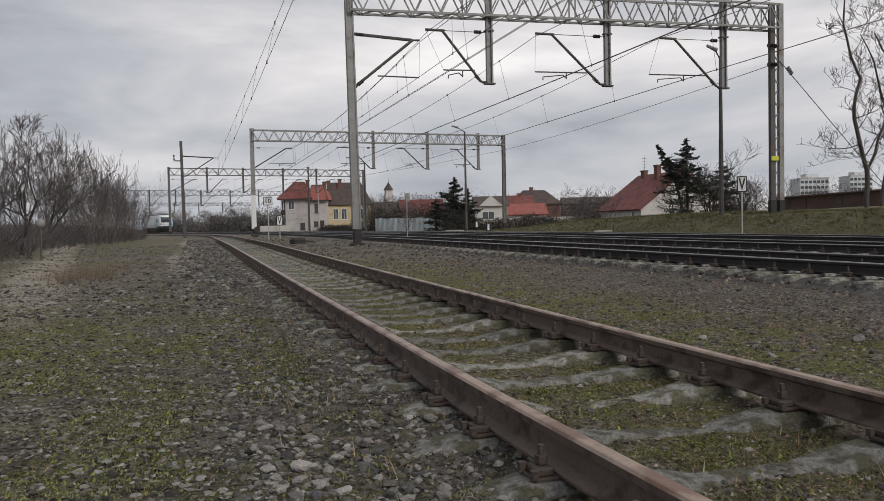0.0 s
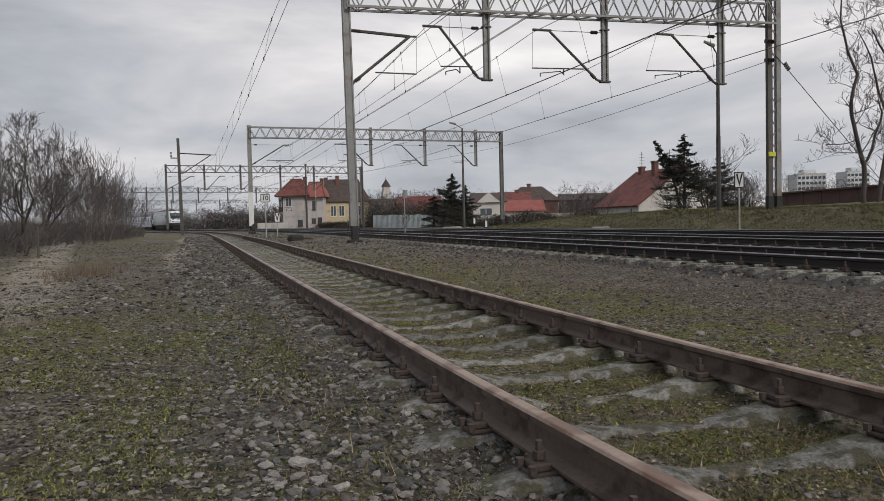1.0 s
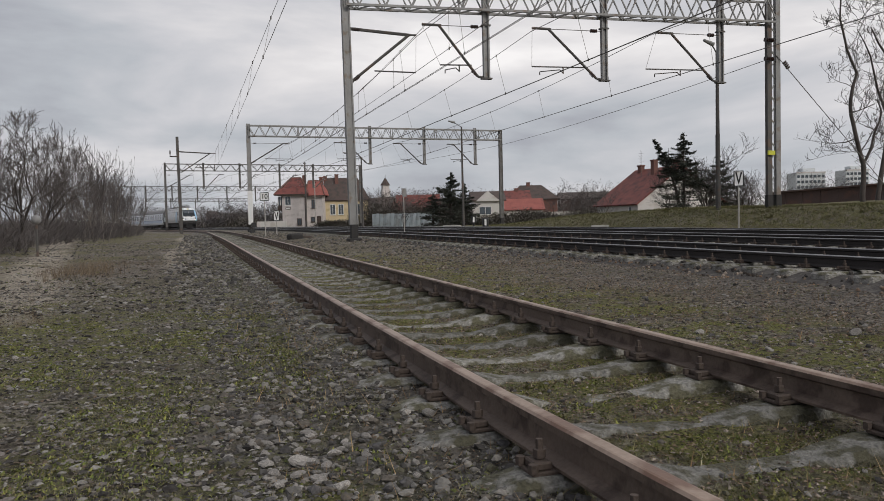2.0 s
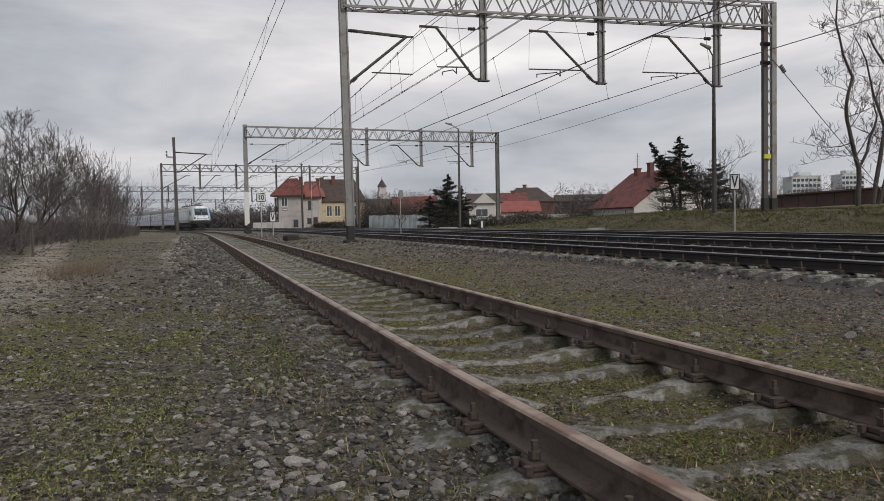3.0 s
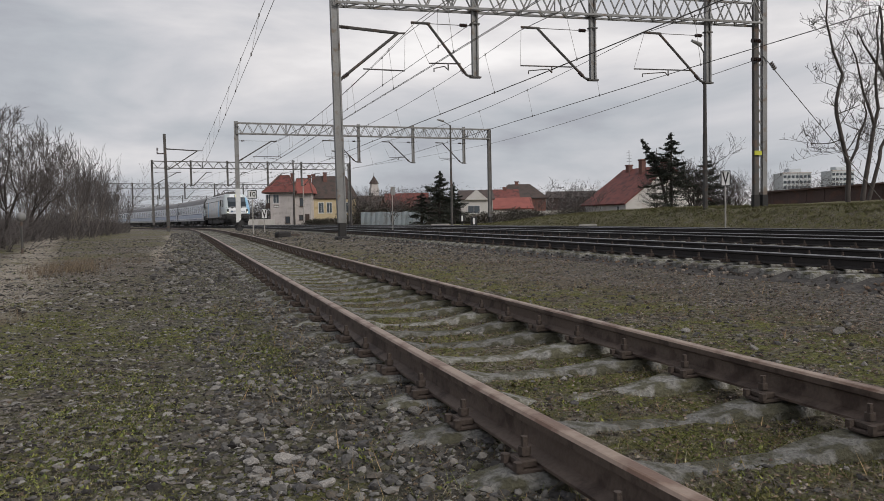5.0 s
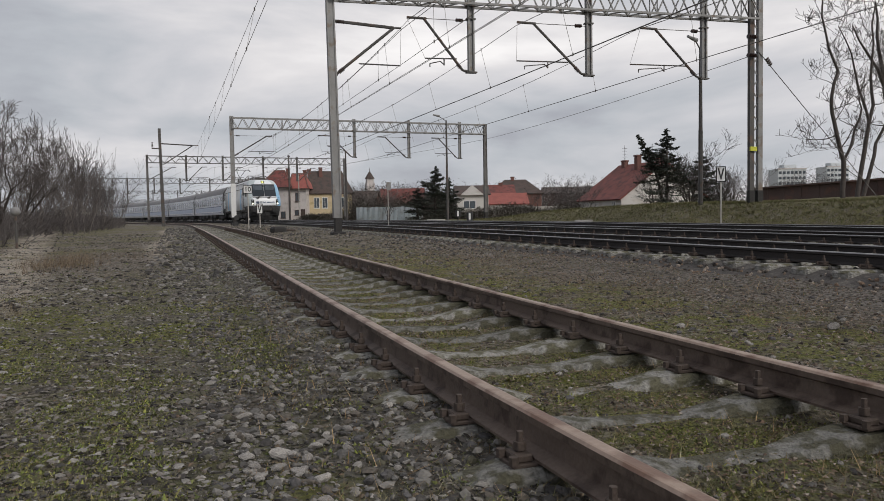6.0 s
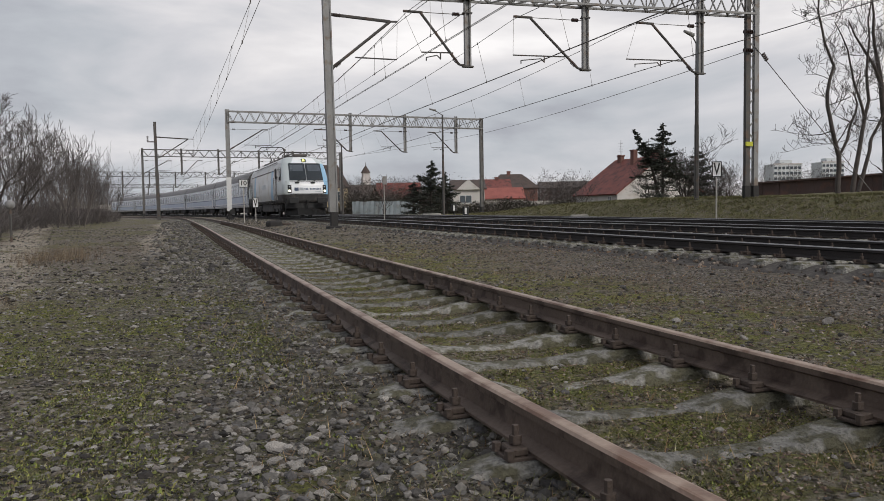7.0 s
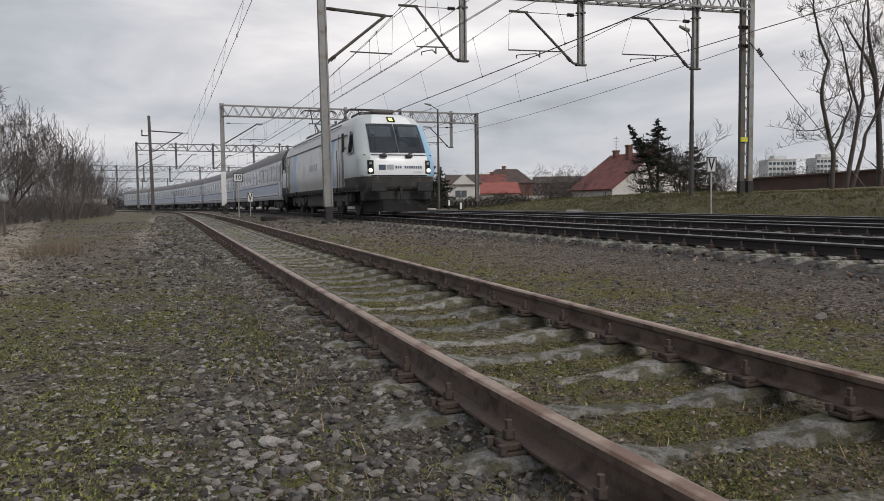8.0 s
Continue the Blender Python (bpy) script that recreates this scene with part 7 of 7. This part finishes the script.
tufts("winter_grass", patchy(strewn(7000, -4.5, 1.1, 1.3, 14, 0.3, 0.8, 1.5), 1.3, 0.05, 5) + patchy(strewn(2600, 2.9, 6.6, 2.5, 16, 0.5, 1.2, 1.4), 0.8, -0.05, 6) + patchy(strewn(2000, 1.3, 2.75, 1.7, 14, 0.5, 1.3, 1.5), 1.1, -0.1, 7),
      M_GRASS, "thin winter grass among the stones", 1, 8, 0.04, 1.6, 0.0022)
tufts("moss_patches", patchy(strewn(16000, 1.3, 2.72, 1.6, 12, 0.6, 1.5, 1.5), 2.2, 0.04, 9) + patchy(strewn(5200, 2.9, 5.4, 2.6, 14, 0.6, 1.3, 1.3), 0.9, 0.0, 10) + patchy(strewn(40000, -4.2, 0.8, 1.3, 11, 0.6, 1.4, 1.6), 1.4, 0.06, 11),
      M_MOSS, "yellow-green moss over soil and sleepers", 2, 8, 0.014, 1.8, 0.0045)
tufts("dry_straw", strewn(1100, 1.3, 2.8, 1.6, 9, 0.5, 1.3, 1.3) + strewn(700, 0.3, 1.3, 1.3, 9, 0.6, 1.4, 1.3) + strewn(900, 3, 6.5, 3, 18, 0.8, 2.0, 1.2), M_REED, "dry straw stalks lying in the track", 3, 3, 0.07, 3.2, 0.0016)
tufts("matted_grass", patchy(strewn(9000, 1.32, 2.72, 1.5, 13, 0.4, 1.1, 1.6), 2.6, 0.02, 12) + patchy(strewn(2600, 0.5, 1.3, 1.3, 7, 0.6, 1.2, 1.4), 1.2, 0.0, 13) + patchy(strewn(5000, 2.85, 4.4, 2.2, 13, 0.4, 1.0, 1.4), 1.8, 0.05, 14) + patchy(strewn(15000, -3.8, 0.6, 1.3, 11, 0.4, 0.9, 1.6), 1.4, 0.08, 11),
      M_TANGLE, "matted dead grass and stalks between moss", 6, 7, 0.034, 2.6, 0.0015)
tufts("tall_weeds", [(-2.0 + rs.normal(0, 0.35), 16.0 + rs.normal(0, 0.7), rs.uniform(0.6, 1.2)) for _ in range(130)] + [(-1.5 + rs.normal(0, 0.7), 19.0 + rs.normal(0, 0.9), rs.uniform(0.3, 0.6)) for _ in range(120)] + [(-1.75 + rs.normal(0, 0.25), 8.3 + rs.normal(0, 0.9), rs.uniform(0.25, 0.5)) for _ in range(70)],
      M_WEED, "clumps of tall bleached dry weeds", 4, 8, 0.36, 0.6, 0.0032)
tufts("bank_grass", [(19.3 + 7.5 * rs.rand(), 2 + 60 * rs.rand(), rs.uniform(0.6, 1.4)) for _ in range(26000)], M_BANKGRASS, "rough winter grass on the bank", 5, 6, 0.11, 1.4, 0.009)

# larger loose stones, each one to be picked up
ROCKS = []
for k in range(6):
    bm = bmesh.new()
    bmesh.ops.create_icosphere(bm, subdivisions=2, radius=1.0)
    rr = random.Random(200 + k)
    dirs = [Vector((rr.uniform(-1, 1), rr.uniform(-1, 1), rr.uniform(-1, 1))).normalized() for _ in range(9)]
    cut = [rr.uniform(0.4, 0.8) for _ in dirs]
    for v in bm.verts:
        for d, c in zip(dirs, cut):
            h = v.co.dot(d)
            if h > c:
                v.co -= d * (h - c)
        v.co += v.co * noise.noise(v.co * 2.0 + Vector((k, 0, 0))) * 0.12
        v.co.z *= 0.65
    me = bpy.data.meshes.new("loose_stone")
    bm.to_mesh(me)
    bm.free()
    ROCKS.append(me)
M_ROCK = mat("pale_loose_stone", (0.36, 0.335, 0.31), 0.92, 0, 0.25, 9, 70, 0.5, (0.2, 0.19, 0.175), 0.55, obj_random=0.35)
for me in ROCKS:
    me.materials.append(M_ROCK)
rr = random.Random(77)
spots = [(rr.uniform(0.15, 1.15), rr.uniform(1.5, 5.5), rr.uniform(0.014, 0.028)) for _ in range(44)]
spots += [(rr.gauss(0.42, 0.12), rr.gauss(3.15, 0.24), rr.uniform(0.016, 0.032)) for _ in range(34)] + [(1.06, 3.45, 0.04), (1.1, 3.2, 0.035), (0.3, 3.75, 0.03), (0.36, 3.65, 0.035), (0.28, 3.02, 0.035), (0.4, 3.1, 0.04)]
spots += [(rr.uniform(-2.5, 0.3), rr.uniform(1.8, 7), rr.uniform(0.012, 0.028)) for _ in range(44)]
spots += [(rr.uniform(1.5, 2.6), rr.uniform(2.0, 6), rr.uniform(0.012, 0.028)) for _ in range(16)] + [(3.7, 4.9, 0.04), (3.62, 4.07, 0.035), (4.6, 4.3, 0.05)]
for x, y, s in spots:
    ob = tagged(new("loose_stone", rr.choice(ROCKS)), "pale angular loose stone lying beside the track", "stone", "loose stones")
    ob.matrix_world = Matrix.LocRotScale((x, y, land(x, y) + s * 0.3), Euler((rr.uniform(-0.3, 0.3), rr.uniform(-0.3, 0.3), rr.uniform(0, 6.28))), Vector((s * rr.uniform(0.9, 1.5), s * rr.uniform(0.8, 1.2), s)))

# ---- ballast bed of the main line ----
BED = [(-1.95, -0.40), (-1.45, -0.30), (-1.05, -0.205), (1.2, -0.195), (2.2, -0.22), (3.2, -0.195), (5.6, -0.195), (6.6, -0.22), (7.6, -0.195), (10.0, -0.195), (10.3, -0.22), (10.9, -0.40)]
bm = bmesh.new()
pts = []
for s in list(np.arange(-14, 50, 2.0)) + list(np.arange(50, 420, 6.0)):
    p, a = on_track(TRACKS[0], float(s))
    pts.append((Vector((p.x, p.y, main_top(float(s)))), Vector((math.cos(a), math.sin(a), 0))))
sweep(bm, BED, pts, closed=False)
M_BED = mat("dark_oily_ballast", (0.06, 0.054, 0.05), 0.95, 0, 0.5, 6, 30, 1.0, (0.1, 0.09, 0.08), 0.58)
tagged(part("ballast_bed", bm, M_BED), "dark oily ballast bed of the main line", "ballast", kind="structure")


def bed_stones(spots, seed, material, name, label):
    rs2 = np.random.RandomState(seed)
    vs, fs = [], []
    for k, (off, s, size) in enumerate(spots):
        p, a = on_track(TRACKS[0], s)
        h = BED[0][1]
        for (o0, z0), (o1, z1) in zip(BED, BED[1:]):
            if o0 <= off <= o1:
                h = z0 + (z1 - z0) * (off - o0) / (o1 - o0)
        c = np.array((p.x + math.cos(a) * off, p.y + math.sin(a) * off, main_top(s) + h + size * 0.25))
        v = ICO_V * (1 + rs2.uniform(-0.3, 0.3, (len(ICO_V), 1))) * rs2.uniform(0.6, 1.2, 3) * size + c
        vs.append(v)
        fs.append(ICO_F + len(ICO_V) * k)
    return tagged(soup(name, np.concatenate(vs).tolist(), np.concatenate(fs).tolist(), material), label, "gravel", kind="stuff")


bed_stones([(rs.uniform(-1.3, 9.8), -2 + 42 * rs.rand() ** 1.2, rs.uniform(0.02, 0.045)) for _ in range(9000)], 5, M_BALLAST, "ballast", "dark ballast stones between the rails")
bed_stones([(rs.uniform(-2.0, -1.2), -2 + 50 * rs.rand() ** 1.2, rs.uniform(0.012, 0.03)) for _ in range(3200)], 6, M_SHOULDER, "shoulder_ballast", "pale ballast stones along the track's shoulder")

# ---- sleepers and fastenings, the pieces of the tracks ----
FAST = fastening_mesh()
OLD = [old_sleeper(k) for k in range(5)]
NEW = sleeper_mesh("sleeper", M_SLEEPER)
rr = random.Random(9)
y, k, SKEW = -1.765, 0, -0.085
while y < 75:
    p, s = siding_at(y)
    m = Matrix.LocRotScale(p + Vector((0, 0, -0.166)), Euler((0, 0, math.atan2(s.y, s.x) + SKEW + rr.uniform(-0.02, 0.02))), None)
    ob = new("sleeper", OLD[k % 5])
    ob.parent = siding
    ob.matrix_world = m
    if y < 42:
        for off in (-0.752, 0.752):
            q, s = siding_at(y + off * SKEW, off)
            ob = new("rail_fastening", FAST)
            ob.parent = siding
            ob.matrix_world = Matrix.LocRotScale(q, Euler((0, 0, math.atan2(s.y, s.x))), None)
    y += 0.595 + rr.uniform(-0.006, 0.006)
    k += 1
for tr, x0 in zip(track_things, TRACKS):
    for k in range(110 if x0 < 9 else 80):
        p, a = on_track(x0, -2 + 0.6 * k)
        ob = new("sleeper", NEW)
        ob.parent = tr
        ob.matrix_world = Matrix.LocRotScale((p.x, p.y, main_top(p.y) - 0.165), Euler((0, 0, a)), None)
        if x0 < 14 and k < 70:
            for off in (-0.752, 0.752):
                ob = new("rail_fastening", FAST)
                ob.parent = tr
                ob.matrix_world = Matrix.LocRotScale((p.x + off, p.y, main_top(p.y)), Euler((0, 0, a)), None)


def motions():
    """The train runs in from the curve; every wheel turns with it."""
    times = [0.25 * k for k in range(33)]
    walk(loco, [(t, on_rails(nose_at(t) + LOCO_LEN / 2, 4.95)) for t in times])
    for k, c in enumerate(coaches):
        back = LOCO_LEN + 0.5 + k * (COACH_LEN + 0.5) + COACH_LEN / 2
        walk(c, [(t, on_rails(nose_at(t) + back, 9.5)) for t in times])
    fine = [k / 30 for k in range(241)]
    for thing, radius in [(loco, 0.575)] + [(c, 0.46) for c in coaches]:
        turns = [(t, math.degrees((nose_at(t) - nose_at(0.0)) / radius)) for t in fine]
        for w in [o for o in thing.children if o.name.startswith("wheelset")]:
            x, y, z = w.location
            walk(w, [(t, pose(x, y, z, g, 0, 0)) for t, g in turns])


motions()
